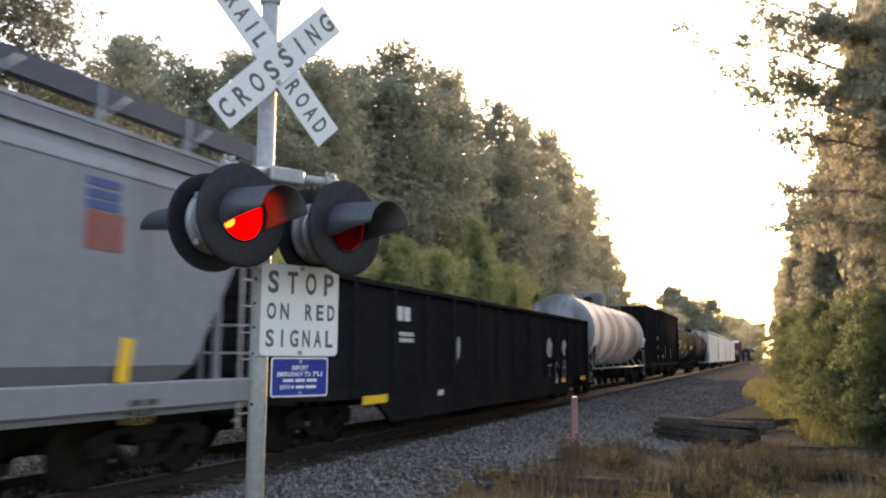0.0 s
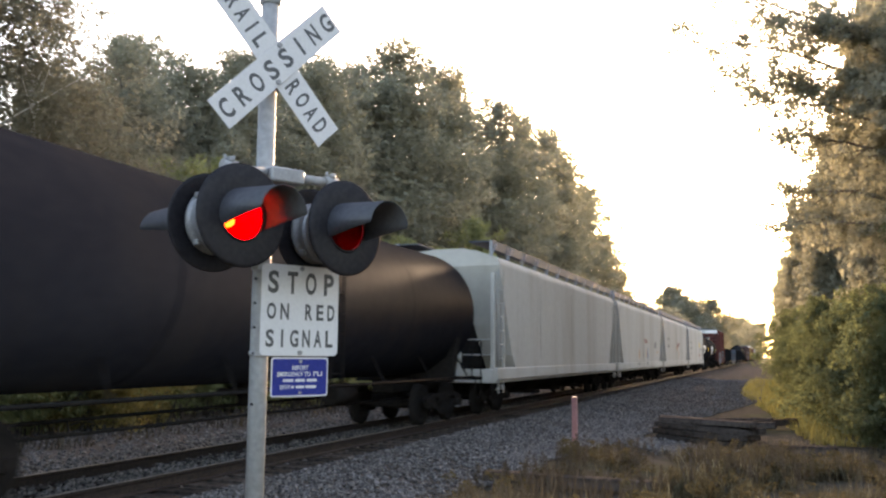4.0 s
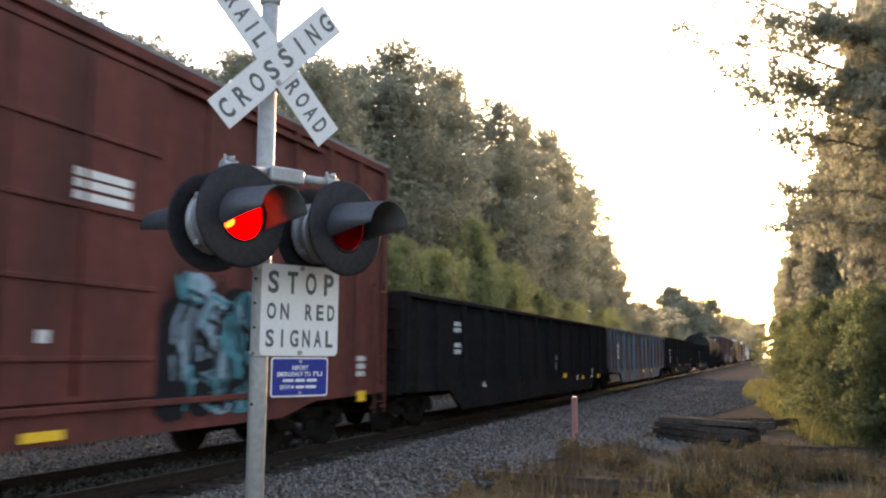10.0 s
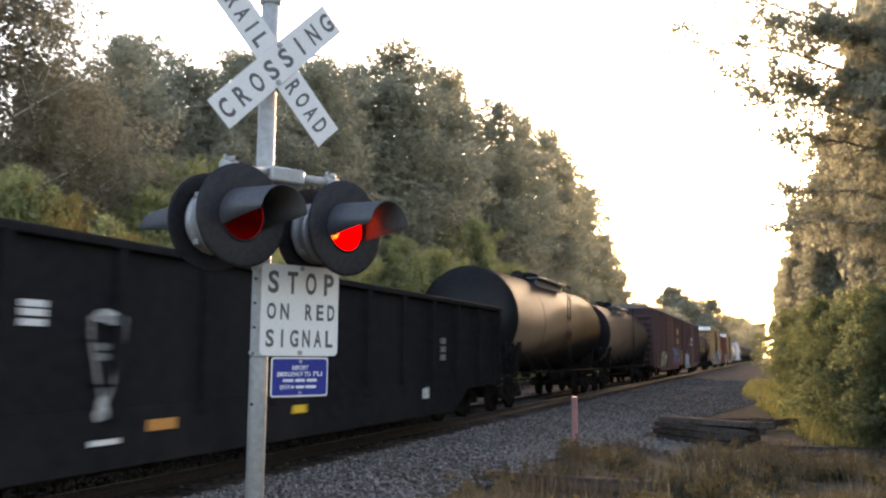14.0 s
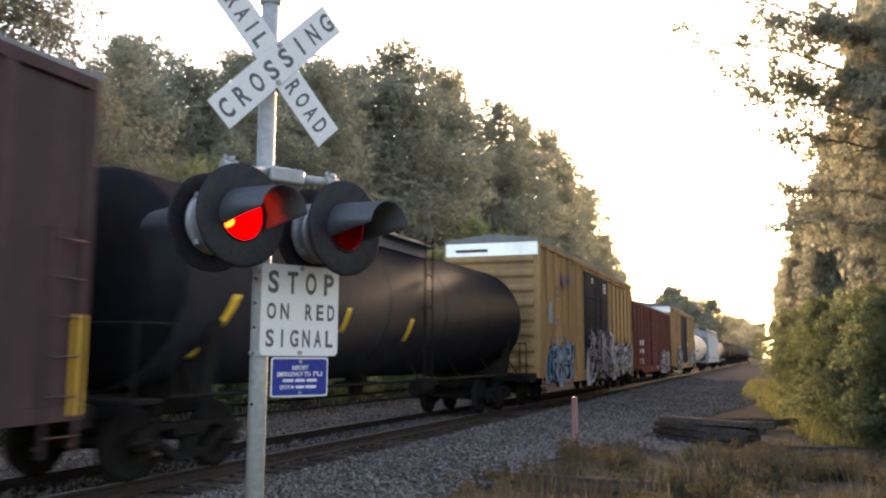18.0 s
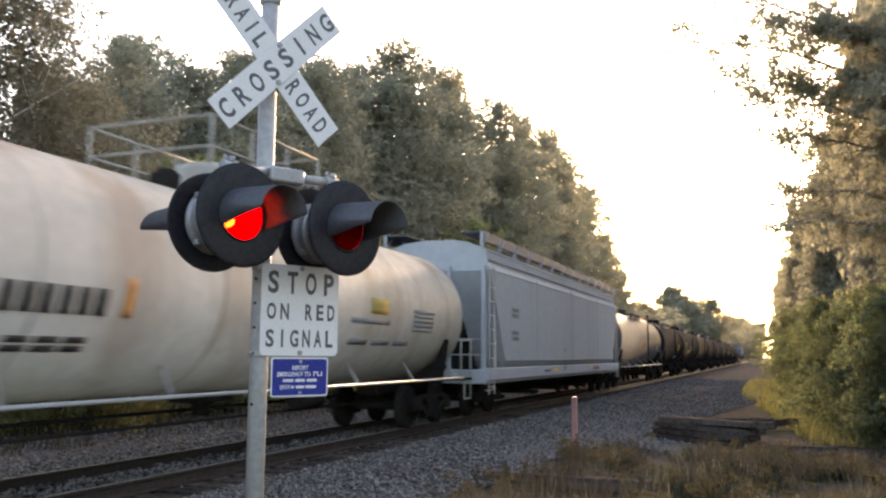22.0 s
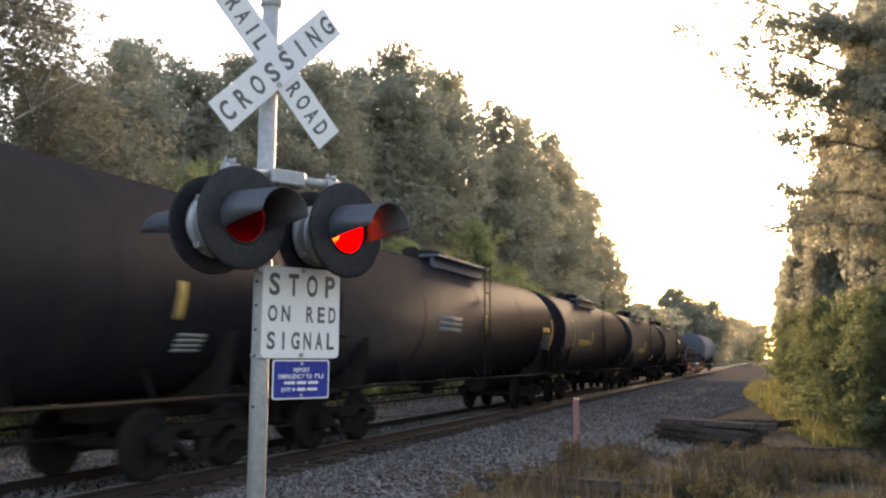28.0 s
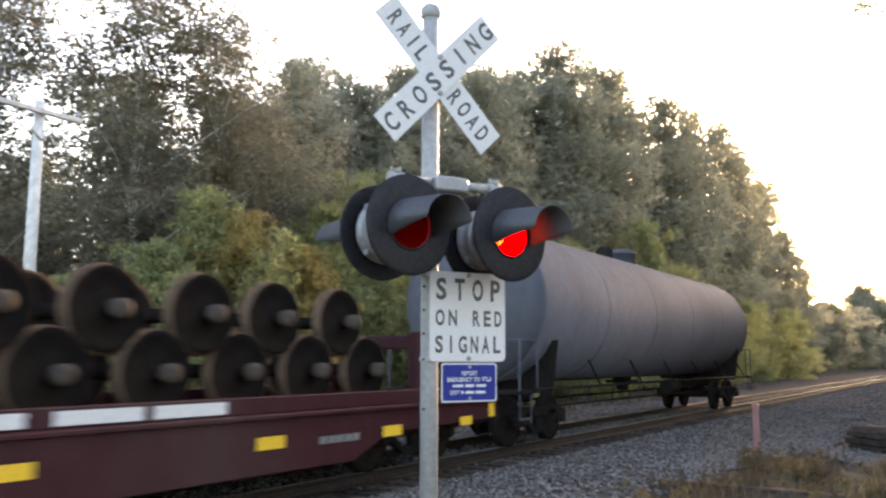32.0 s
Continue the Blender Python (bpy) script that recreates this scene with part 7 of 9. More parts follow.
    mark(c["y1"], 1.61, -5.97, 2.11, 0.30, 0.29, MARK_BLACK)
    blotch(c["y1"], 1.612, -8.05, 3.01, 0.56, 0.86, SPRAY["pale_blue"], 9, "pale blue sprayed patch")
    mark(c["y1"], 1.61, -8.13, 0.75, 0.48, 0.14, MARK_YELLOW, "reflector", "yellow reflective strip", 0)
    spray(c["y1"], 1.614, -6.55, 1.30, 3.75, 1.45, ("pale_blue", "black", "blue", "white"), 6, 12)
    spray(c["y1"], 1.665, 0.56, 1.62, 5.24, 2.25, ("lilac", "black", "white"), 7, 14)
    spray(c["y1"], 1.614, 6.26, 1.45, 6.0, 1.70, ("white", "black", "white"), 7, 15)
    mark(c["y1"], 1.626, 1.67, 4.65, 0.64, 0.11, MARK_WHITE)
    mark(c["y1"], 1.626, 1.67, 4.49, 0.64, 0.11, MARK_WHITE)
    mark(c["y1"], 1.626, 1.67, 4.34, 0.64, 0.11, MARK_WHITE)
    mark(c["y1"], 1.626, -1.04, 4.69, 0.46, 0.08, MARK_WHITE)
    mark(c["y1"], 1.626, -1.04, 4.57, 0.46, 0.08, MARK_WHITE)
    mark(c["bZ"], 1.61, -6.45, 2.32, 0.19, 0.27, MARK_WHITE)
    mark(c["bZ"], 1.61, -6.22, 2.32, 0.19, 0.27, MARK_WHITE)
    mark(c["bZ"], 1.61, -5.50, 2.35, 0.19, 0.28, MARK_WHITE)
    mark(c["bZ"], 1.61, -5.27, 2.35, 0.19, 0.28, MARK_WHITE)
    mark(c["bZ"], 1.61, -6.38, 1.88, 0.28, 0.23, MARK_WHITE)
    mark(c["bZ"], 1.61, -5.40, 1.88, 0.51, 0.25, MARK_WHITE)
    mark(c["bZ"], 1.61, -6.40, 1.40, 0.36, 0.08, MARK_WHITE)
    mark(c["bZ"], 1.61, -5.43, 1.38, 0.29, 0.08, MARK_WHITE)
    mark(c["bZ"], 1.61, -6.42, 1.22, 0.29, 0.08, MARK_WHITE)
    mark(c["bZ"], 1.61, -5.42, 1.20, 0.29, 0.09, MARK_WHITE)
    spray(c["bZ"], 1.614, 5.15, 1.23, 5.28, 1.71, ("white", "black", "lilac"), 5, 16)
    mark(c["bZ"], 1.626, 0.85, 0.93, 0.42, 0.21, MARK_WHITE)
    mark(c["bZ"], 1.61, -1.56, 0.91, 0.21, 0.26, MARK_DIM)
    mark(c["y2"], 1.61, -6.10, 4.36, 0.95, 0.17, MARK_BLUE, "emblem", "red and blue painted arrow", 35)
    mark(c["y2"], 1.61, -5.97, 4.17, 0.95, 0.17, MARK_RED, "emblem", "red and blue painted arrow", 35)
    mark(c["y2"], 1.61, -5.95, 3.54, 0.95, 0.17, MARK_RED, "emblem", "red and blue painted arrow", -38)
    mark(c["y2"], 1.61, -6.08, 3.34, 0.95, 0.17, MARK_BLUE, "emblem", "red and blue painted arrow", -38)
    mark(c["y2"], 1.61, -5.10, 4.03, 0.39, 0.09, MARK_RUST)
    mark(c["y2"], 1.61, -5.10, 3.91, 0.39, 0.09, MARK_RUST)
    mark(c["y2"], 1.61, -5.10, 3.79, 0.39, 0.09, MARK_RUST)
    mark(c["y2"], 1.61, -6.16, 2.64, 0.18, 0.31, MARK_RUST)
    mark(c["y2"], 1.61, -5.93, 2.64, 0.18, 0.31, MARK_RUST)
    mark(c["y2"], 1.626, 2.43, 2.72, 0.57, 0.09, MARK_WHITE)
    mark(c["y2"], 1.626, 2.43, 2.59, 0.57, 0.09, MARK_WHITE)
    mark(c["y2"], 1.626, 2.16, 2.35, 0.79, 0.10, MARK_WHITE)
    mark(c["y2"], 1.626, 1.94, 1.82, 0.19, 0.18, MARK_WHITE)
    mark(c["y2"], 1.61, 8.08, 4.17, 1.00, 0.50, MARK_RED)
    mark(c["y2"], 1.61, 6.50, 3.54, 0.40, 0.17, MARK_RUST)
    mark(c["y2"], 1.61, 7.00, 3.54, 0.40, 0.17, MARK_RUST)
    mark(c["y2"], 1.61, 7.50, 3.54, 0.40, 0.17, MARK_RUST)
    mark(c["y2"], 1.61, 8.00, 3.54, 0.40, 0.17, MARK_RUST)
    mark(c["y2"], 1.61, 8.50, 3.54, 0.40, 0.17, MARK_RUST)
    mark(c["y2"], 1.61, 8.99, 3.54, 0.40, 0.17, MARK_RUST)
    mark(c["y2"], 1.61, 7.30, 2.90, 0.29, 0.21, MARK_RUST)
    mark(c["y2"], 1.61, 7.66, 2.90, 0.29, 0.21, MARK_RUST)
    mark(c["y2"], 1.61, 8.02, 2.90, 0.29, 0.21, MARK_RUST)
    mark(c["y2"], 1.61, 8.38, 2.90, 0.29, 0.21, MARK_RUST)
    mark(c["y2"], 1.61, 8.73, 2.90, 0.29, 0.21, MARK_RUST)
    spray(c["y2"], 1.614, -4.16, 1.34, 4.00, 2.05, ("white", "black", "lilac"), 5, 18)
    spray(c["y2"], 1.614, 6.82, 1.38, 6.03, 1.42, ("pale_blue", "black", "white"), 4, 19)
    curved_mark(c["tV"], 1.5, 2.5, -5.07, -13.6, 0.19, 0.31, MARK_BLACK)
    curved_mark(c["tV"], 1.5, 2.5, -4.82, -13.6, 0.19, 0.31, MARK_BLACK)
    curved_mark(c["tV"], 1.5, 2.5, -4.57, -13.6, 0.19, 0.31, MARK_BLACK)
    curved_mark(c["tV"], 1.5, 2.5, -4.31, -13.6, 0.19, 0.31, MARK_BLACK)
    curved_mark(c["tV"], 1.5, 2.5, -4.06, -13.6, 0.19, 0.31, MARK_BLACK)
    curved_mark(c["tV"], 1.5, 2.5, -3.81, -13.6, 0.19, 0.31, MARK_BLACK)
    curved_mark(c["tV"], 1.5, 2.5, -4.77, -30.9, 0.31, 0.08, MARK_BLACK)
    curved_mark(c["tV"], 1.5, 2.5, -4.38, -30.9, 0.31, 0.08, MARK_BLACK)
    curved_mark(c["tV"], 1.5, 2.5, -4.00, -30.9, 0.31, 0.08, MARK_BLACK)
    curved_mark(c["tV"], 1.5, 2.5, -4.77, -35.2, 0.31, 0.08, MARK_BLACK)
    curved_mark(c["tV"], 1.5, 2.5, -4.38, -35.2, 0.31, 0.08, MARK_BLACK)
    curved_mark(c["tV"], 1.5, 2.5, -4.00, -35.2, 0.31, 0.08, MARK_BLACK)
    curved_mark(c["tV"], 1.5, 2.5, -3.38, -10.8, 0.15, 0.46, MARK_ORANGE, 0, "reflector", "orange strip")
    curved_mark(c["tV"], 1.5, 2.5, 3.29, -0.4, 0.75, 0.29, MARK_OCHRE, 0, "placard", "olive panel")
    curved_mark(c["tV"], 1.5, 2.5, 2.98, -11.5, 1.60, 0.09, MARK_DIM)
    curved_mark(c["tV"], 1.5, 2.5, 2.68, -26.7, 0.76, 0.12, MARK_DIM)
    curved_mark(c["tV"], 1.5, 2.5, 3.64, -26.7, 0.76, 0.12, MARK_DIM)
    curved_mark(c["tV"], 1.5, 2.5, 4.59, -26.7, 0.76, 0.12, MARK_DIM)
    curved_mark(c["tV"], 1.5, 2.5, 5.49, -0.9, 1.09, 0.07, MARK_DIM)
    curved_mark(c["tV"], 1.5, 2.5, 5.49, -4.6, 1.09, 0.07, MARK_DIM)
    curved_mark(c["tV"], 1.5, 2.5, 5.49, -8.2, 1.09, 0.07, MARK_DIM)
    curved_mark(c["tV"], 1.5, 2.5, 5.49, -11.9, 1.09, 0.07, MARK_DIM)
    curved_mark(c["tV"], 1.5, 2.5, 5.49, -15.6, 1.09, 0.07, MARK_DIM)
    mark(c["hH"], 1.606, -2.64, 1.14, 0.48, 0.09, MARK_YELLOW, "reflector", "yellow reflective strip", 0)
    mark(c["hH"], 1.606, -4.11, 1.12, 0.13, 0.08, MARK_BLACK)
    mark(c["hH"], 1.606, -3.94, 1.12, 0.13, 0.08, MARK_BLACK)
    mark(c["hH"], 1.606, -3.78, 1.12, 0.13, 0.08, MARK_BLACK)
    mark(c["hH"], 1.606, -3.61, 1.12, 0.13, 0.08, MARK_BLACK)
    mark(c["hH"], 1.606, -3.44, 1.12, 0.13, 0.08, MARK_BLACK)
    mark(c["hH"], 1.606, -1.30, 1.24, 0.40, 0.05, MARK_DIM)
    mark(c["hH"], 1.606, -1.30, 1.17, 0.40, 0.05, MARK_DIM)
    mark(c["hH"], 1.606, -1.30, 1.11, 0.40, 0.05, MARK_DIM)
    mark(c["hH"], 1.586, -1.13, 1.84, 0.20, 0.04, MARK_DIM)
    mark(c["hH"], 1.586, -1.13, 1.78, 0.20, 0.04, MARK_DIM)
    mark(c["hH"], 1.586, -1.13, 1.72, 0.20, 0.04, MARK_DIM)
    mark(c["hH"], 1.606, 4.05, 1.11, 0.55, 0.13, MARK_RED)
    mark(c["hH"], 1.606, 4.74, 1.11, 0.55, 0.13, MARK_RED)
    mark(c["hH"], 1.606, 3.26, 1.15, 0.21, 0.11, MARK_YELLOW)
    mark(c["hH"], 1.586, -7.39, 2.86, 0.69, 0.11, MARK_DIM)
    mark(c["hH"], 1.586, -7.39, 2.70, 0.69, 0.11, MARK_DIM)
    mark(c["hH"], 1.586, -7.40, 2.22, 0.69, 0.11, MARK_DIM)
    mark(c["hH"], 1.586, -7.40, 2.06, 0.69, 0.11, MARK_DIM)
    curved_mark(c["tG"], 1.5, 2.5, -1.18, -11.2, 0.18, 0.47, MARK_ORANGE, 0.15, "reflector", "orange reflective strip")
    curved_mark(c["tG"], 1.5, 2.5, -0.38, -41.0, 0.52, 0.12, MARK_DIM)
    curved_mark(c["tG"], 1.5, 2.5, 5.88, -13.1, 0.57, 0.12, MARK_DIM)
    curved_mark(c["tG"], 1.5, 2.5, 5.88, -19.3, 0.57, 0.12, MARK_DIM)
    curved_mark(c["tG"], 1.5, 2.5, 3.85, -14.0, 0.41, 0.11, MARK_DIM)
    curved_mark(c["tG"], 1.5, 2.5, 3.85, -19.9, 0.41, 0.11, MARK_DIM)
    curved_mark(c["k1"], 1.5, 2.5, 3.33, -7.3, 0.18, 0.51, MARK_YELLOW, 0, "reflector", "yellow reflective strip")
    curved_mark(c["k1"], 1.5, 2.5, 2.40, -33.8, 0.27, 0.06, MARK_DIM)
    curved_mark(c["k1"], 1.5, 2.5, 2.74, -33.8, 0.27, 0.06, MARK_DIM)
    curved_mark(c["k1"], 1.5, 2.5, 2.40, -36.8, 0.27, 0.06, MARK_DIM)
    curved_mark(c["k1"], 1.5, 2.5, 2.74, -36.8, 0.27, 0.06, MARK_DIM)
    curved_mark(c["k1"], 1.5, 2.5, 2.40, -39.8, 0.27, 0.06, MARK_DIM)
    curved_mark(c["k1"], 1.5, 2.5, 2.74, -39.8, 0.27, 0.06, MARK_DIM)
    curved_mark(c["k1"], 1.5, 2.5, 2.40, -42.8, 0.27, 0.06, MARK_DIM)
    curved_mark(c["k1"], 1.5, 2.5, 2.74, -42.8, 0.27, 0.06, MARK_DIM)
    curved_mark(c["k1"], 1.5, 2.5, 2.40, -45.8, 0.27, 0.06, MARK_DIM)
    curved_mark(c["k1"], 1.5, 2.5, 2.74, -45.8, 0.27, 0.06, MARK_DIM)
    curved_mark(c["k1"], 1.5, 2.5, 3.87, -34.4, 0.56, 0.05, MARK_DIM)
    curved_mark(c["k1"], 1.5, 2.5, 3.87, -37.1, 0.56, 0.05, MARK_DIM)
    curved_mark(c["k1"], 1.5, 2.5, 3.87, -39.8, 0.56, 0.05, MARK_DIM)
    curved_mark(c["k1"], 1.5, 2.5, 3.87, -42.6, 0.56, 0.05, MARK_DIM)
    curved_mark(c["k2"], 1.5, 2.5, -5.00, -8.5, 0.17, 1.02, MARK_OCHRE, 0, "reflector", "dull yellow strip")
    curved_mark(c["k2"], 1.5, 2.5, -3.80, -19.8, 0.23, 0.29, MARK_OCHRE)
    curved_mark(c["k2"], 1.5, 2.5, -3.34, -19.8, 0.23, 0.29, MARK_OCHRE)
    curved_mark(c["k2"], 1.5, 2.5, -2.89, -19.8, 0.23, 0.29, MARK_OCHRE)
    curved_mark(c["k2"], 1.5, 2.5, -2.43, -19.8, 0.23, 0.29, MARK_OCHRE)
    curved_mark(c["k2"], 1.5, 2.5, -1.97, -19.8, 0.23, 0.29, MARK_OCHRE)
    curved_mark(c["k2"], 1.5, 2.5, -1.68, -10.0, 0.24, 0.53, MARK_OCHRE)
    curved_mark(c["k2"], 1.5, 2.5, 0.11, -8.3, 0.21, 0.47, MARK_OCHRE)
    curved_mark(c["k5"], 1.5, 2.5, 4.59, -8.4, 0.15, 0.48, MARK_OCHRE, 0, "reflector", "yellow reflective strip")
    curved_mark(c["k5"], 1.5, 2.5, 5.00, -25.4, 0.57, 0.05, MARK_DIM)
    curved_mark(c["k5"], 1.5, 2.5, 5.00, -28.3, 0.57, 0.05, MARK_DIM)
    curved_mark(c["k5"], 1.5, 2.5, 5.00, -31.2, 0.57, 0.05, MARK_DIM)
    curved_mark(c["k5"], 1.5, 2.5, 5.00, -34.0, 0.57, 0.05, MARK_DIM)
    curved_mark(c["k6"], 1.5, 2.5, -2.19, -1.4, 1.46, 0.09, MARK_DIM)
    curved_mark(c["k6"], 1.5, 2.5, -2.19, -6.2, 1.46, 0.09, MARK_DIM)
    curved_mark(c["k6"], 1.5, 2.5, -2.19, -11.1, 1.46, 0.09, MARK_DIM)
    curved_mark(c["k6"], 1.5, 2.5, 6.72, -7.7, 1.21, 0.018, MARK_DIM)
    curved_mark(c["k6"], 1.5, 2.5, 6.72, -9.9, 1.21, 0.018, MARK_DIM)
    curved_mark(c["k6"], 1.5, 2.5, 6.72, -12.1, 1.21, 0.018, MARK_DIM)
    curved_mark(c["k6"], 1.5, 2.5, 6.72, -14.3, 1.21, 0.018, MARK_DIM)
    curved_mark(c["k6"], 1.5, 2.5, 6.72, -16.4, 1.21, 0.018, MARK_DIM)
    curved_mark(c["k6"], 1.5, 2.5, 6.72, -18.6, 1.21, 0.018, MARK_DIM)
    curved_mark(c["k6"], 1.5, 2.5, 6.72, -20.8, 1.21, 0.018, MARK_DIM)
    curved_mark(c["k6"], 1.5, 2.5, 6.72, -23.0, 1.21, 0.018, MARK_DIM)
    curved_mark(c["k6"], 1.5, 2.5, 6.72, -25.2, 1.21, 0.018, MARK_DIM)
    curved_mark(c["k6"], 1.5, 2.5, 6.32, -1.4, 0.37, 0.15, MARK_OCHRE)
    curved_mark(c["k6"], 1.5, 2.5, 6.78, -1.4, 0.37, 0.15, MARK_OCHRE)
    curved_mark(c["k6"], 1.5, 2.5, 7.40, -7.2, 0.13, 1.02, MARK_ORANGE, 0.1, "reflector", "orange reflective strip")
    curved_mark(c["k6"], 1.5, 2.5, 0.33, -3.3, 0.14, 0.50, MARK_OCHRE, 0, "reflector", "yellow reflective strip")
    curved_mark(c["k7"], 1.5, 2.5, -5.32, -1.0, 0.15, 1.05, MARK_OCHRE, 0, "reflector", "yellow reflective strip")
    for i in range(9):
        curved_mark(c["k7"], 1.5, 2.5, -4.30 + 0.27 * i, -13.4, 0.19, 0.24 if i < 6 else 0.16, MARK_OCHRE)
    curved_mark(c["k7"], 1.5, 2.5, -1.93, -3.6, 0.15, 0.45, MARK_OCHRE)
    curved_mark(c["k8"], 1.5, 2.5, -3.66, -20.4, 0.17, 0.25, MARK_OCHRE)
    curved_mark(c["k8"], 1.5, 2.5, -3.41, -20.4, 0.17, 0.25, MARK_OCHRE)
    curved_mark(c["k8"], 1.5, 2.5, -3.16, -20.4, 0.17, 0.25, MARK_OCHRE)
    curved_mark(c["k8"], 1.5, 2.5, -2.91, -20.4, 0.17, 0.25, MARK_OCHRE)
    curved_mark(c["k8"], 1.5, 2.5, -2.67, -20.4, 0.17, 0.25, MARK_OCHRE)
    curved_mark(c["k8"], 1.5, 2.5, -2.42, -20.4, 0.17, 0.25, MARK_OCHRE)
    curved_mark(c["k8"], 1.5, 2.5, -2.17, -20.4, 0.17, 0.25, MARK_OCHRE)
    curved_mark(c["k8"], 1.5, 2.5, -1.92, -20.4, 0.17, 0.25, MARK_OCHRE)
    curved_mark(c["k8"], 1.5, 2.5, -1.61, -9.3, 0.17, 0.52, MARK_OCHRE, 0, "reflector", "yellow reflective strip")
    curved_mark(c["k8"], 1.5, 2.5, 2.89, -37.9, 0.67, 0.36, MARK_YELLOW, 0, "placard", "yellow panel")
    curved_mark(c["k9"], 1.5, 2.5, 0.65, -10.0, 0.15, 0.50, MARK_ORANGE, 0, "reflector", "orange reflective strip")
    curved_mark(c["k9"], 1.5, 2.5, 4.14, -34.1, 0.91, 0.36, MARK_YELLOW, 0, "placard", "yellow printed panel")
    curved_mark(c["k9"], 1.5, 2.5, 4.16, -30.6, 0.60, 0.05, MARK_BLACK)
    curved_mark(c["k9"], 1.5, 2.5, 4.16, -33.0, 0.60, 0.05, MARK_BLACK)
    curved_mark(c["k9"], 1.5, 2.5, 4.16, -35.5, 0.60, 0.05, MARK_BLACK)
    curved_mark(c["k9"], 1.5, 2.5, 4.16, -37.9, 0.60, 0.05, MARK_BLACK)
    curved_mark(c["k9"], 1.5, 2.5, 2.62, 17.6, 0.41, 0.04, MARK_WHITE)
    curved_mark(c["k9"], 1.5, 2.5, 2.62, 15.6, 0.41, 0.04, MARK_WHITE)
    curved_mark(c["k9"], 1.5, 2.5, 2.62, 13.6, 0.41, 0.04, MARK_WHITE)
    curved_mark(c["k9"], 1.5, 2.5, 2.62, 11.6, 0.41, 0.04, MARK_WHITE)
    curved_mark(c["k9"], 1.5, 2.5, 2.62, 9.5, 0.41, 0.04, MARK_WHITE)
    curved_mark(c["k9"], 1.5, 2.5, 2.62, 7.5, 0.41, 0.04, MARK_WHITE)


def build_train():
    c = {}
    c["h0"] = covered_hopper(-8.6, 10.8, PAINT_DUSTY, "light grey covered hopper car with a faded emblem", 4.20, grooves=True)
    c["gA"] = gondola(11.0, 34.0, PAINT_BLACK, "long black gondola car with white stencils and figures", 2.96)
    c["tW"] = tank_car(34.0, 51.2, PAINT_SILVER, "scuffed silver-white tank car with dark streaks and dome rails", 1.52, 2.64, rails=True, platform=False)
    c["hB"] = open_hopper(51.2, 68.8, PAINT_BLACK, "tall black ribbed hopper car with white stencils", 4.6)
    c["tC"] = tank_car(68.8, 85.6, PAINT_TANK, "black tank car with white sprayed scrawl", 1.55, 2.66)
    c["tD"] = tank_car(85.6, 103.2, PAINT_TANK, "black tank car with a rust-brown film of dirt", 1.52, 2.62)
    for k, (a, b) in enumerate(((103.2, 122.2), (122.2, 140.4), (140.4, 158.7), (158.7, 176.9))):
        c["h%d" % (k + 1)] = covered_hopper(a, b, PAINT_WHITE, "off-white smooth-sided covered hopper car with roof walks", 4.28)
    c["tP"] = tank_car(176.9, 189.0, PAINT_TANK, "short black tank car with bold white lettering", 1.45, 2.55)
    c["tQ"] = tank_car(189.0, 202.7, PAINT_TANK, "black tank car with bold white lettering", 1.45, 2.55)
    c["bR"] = boxcar(202.7, 220.0, PAINT_RED, "tall oxide-red boxcar with white end panel and graffiti", 5.15, door_w=3.6, white_end=True, plug=True)
    c["g1"] = gondola(220.0, 243.0, PAINT_BLACK, "long black gondola car with small white stencils", 2.86)
    c["g2"] = gondola(243.0, 264.8, PAINT_BLUE, "rust-patched pale blue gondola car", 2.86)
    c["g3"] = gondola(264.8, 287.6, PAINT_BLACK, "long black ribbed gondola car with yellow reflectors", 2.92)
    c["g4"] = gondola(287.6, 309.4, PAINT_BLACK, "black gondola car with a sprayed white figure", 2.86)
    c["tT"] = tank_car(309.4, 324.8, PAINT_GLOSS, "glossy black tank car", 1.55, 2.70)
    c["tU"] = tank_car(324.8, 340.4, PAINT_TANK, "dark brown-black tank car", 1.50, 2.60)
    c["bX"] = boxcar(340.4, 358.9, PAINT_BROWN, "brown boxcar with a pale emblem and bright graffiti", 4.56, door_w=4.2, ribs=14)
    c["bY"] = boxcar(358.9, 376.5, PAINT_BROWN, "brown boxcar with white stencils and pale graffiti", 4.56, door_w=3.2)
    c["tK"] = tank_car(376.5, 394.5, PAINT_TANK, "plain black tank car with yellow strips", 1.50, 2.60)
    c["y1"] = boxcar(394.5, 414.3, PAINT_YELLOW, "tall yellow boxcar with a dark door and graffiti", 5.2, PAINT_DOOR, 5.0, True, 18, True)
    c["bZ"] = boxcar(414.3, 432.3, PAINT_RED, "dark red boxcar with a ribbed door and white graffiti", 4.5, door_w=2.9, ribs=14)
    c["y2"] = boxcar(432.3, 453.0, PAINT_YELLOW, "tall yellow boxcar with a black door, arrows and lilac graffiti", 5.2, PAINT_DOOR, 5.0, True, 18, True)
    c["tV"] = tank_car(453.0, 471.4, PAINT_CREAM, "cream tank car with dome rails and a steel side rail", 1.50, 2.50, rails=True, platform=False)
    c["hH"] = covered_hopper(471.4, 492.0, PAINT_GREY, "pale blue-grey covered hopper car with a stepped roof edge", 4.42, grooves=True)
    c["tG"] = tank_car(492.0, 510.6, PAINT_SLATE, "glossy slate-grey tank car", 1.50, 2.50, walk_at=1.0)
    names = ("black tank car with a yellow strip", "dark tank car dulled by brown dust", "glossy black tank car with a bright top", "black tank car with stencilled end panel")
    edges = (510.6, 524.4, 541.0, 555.6, 570.2, 586.0, 602.9, 618.3, 633.3, 648.4)
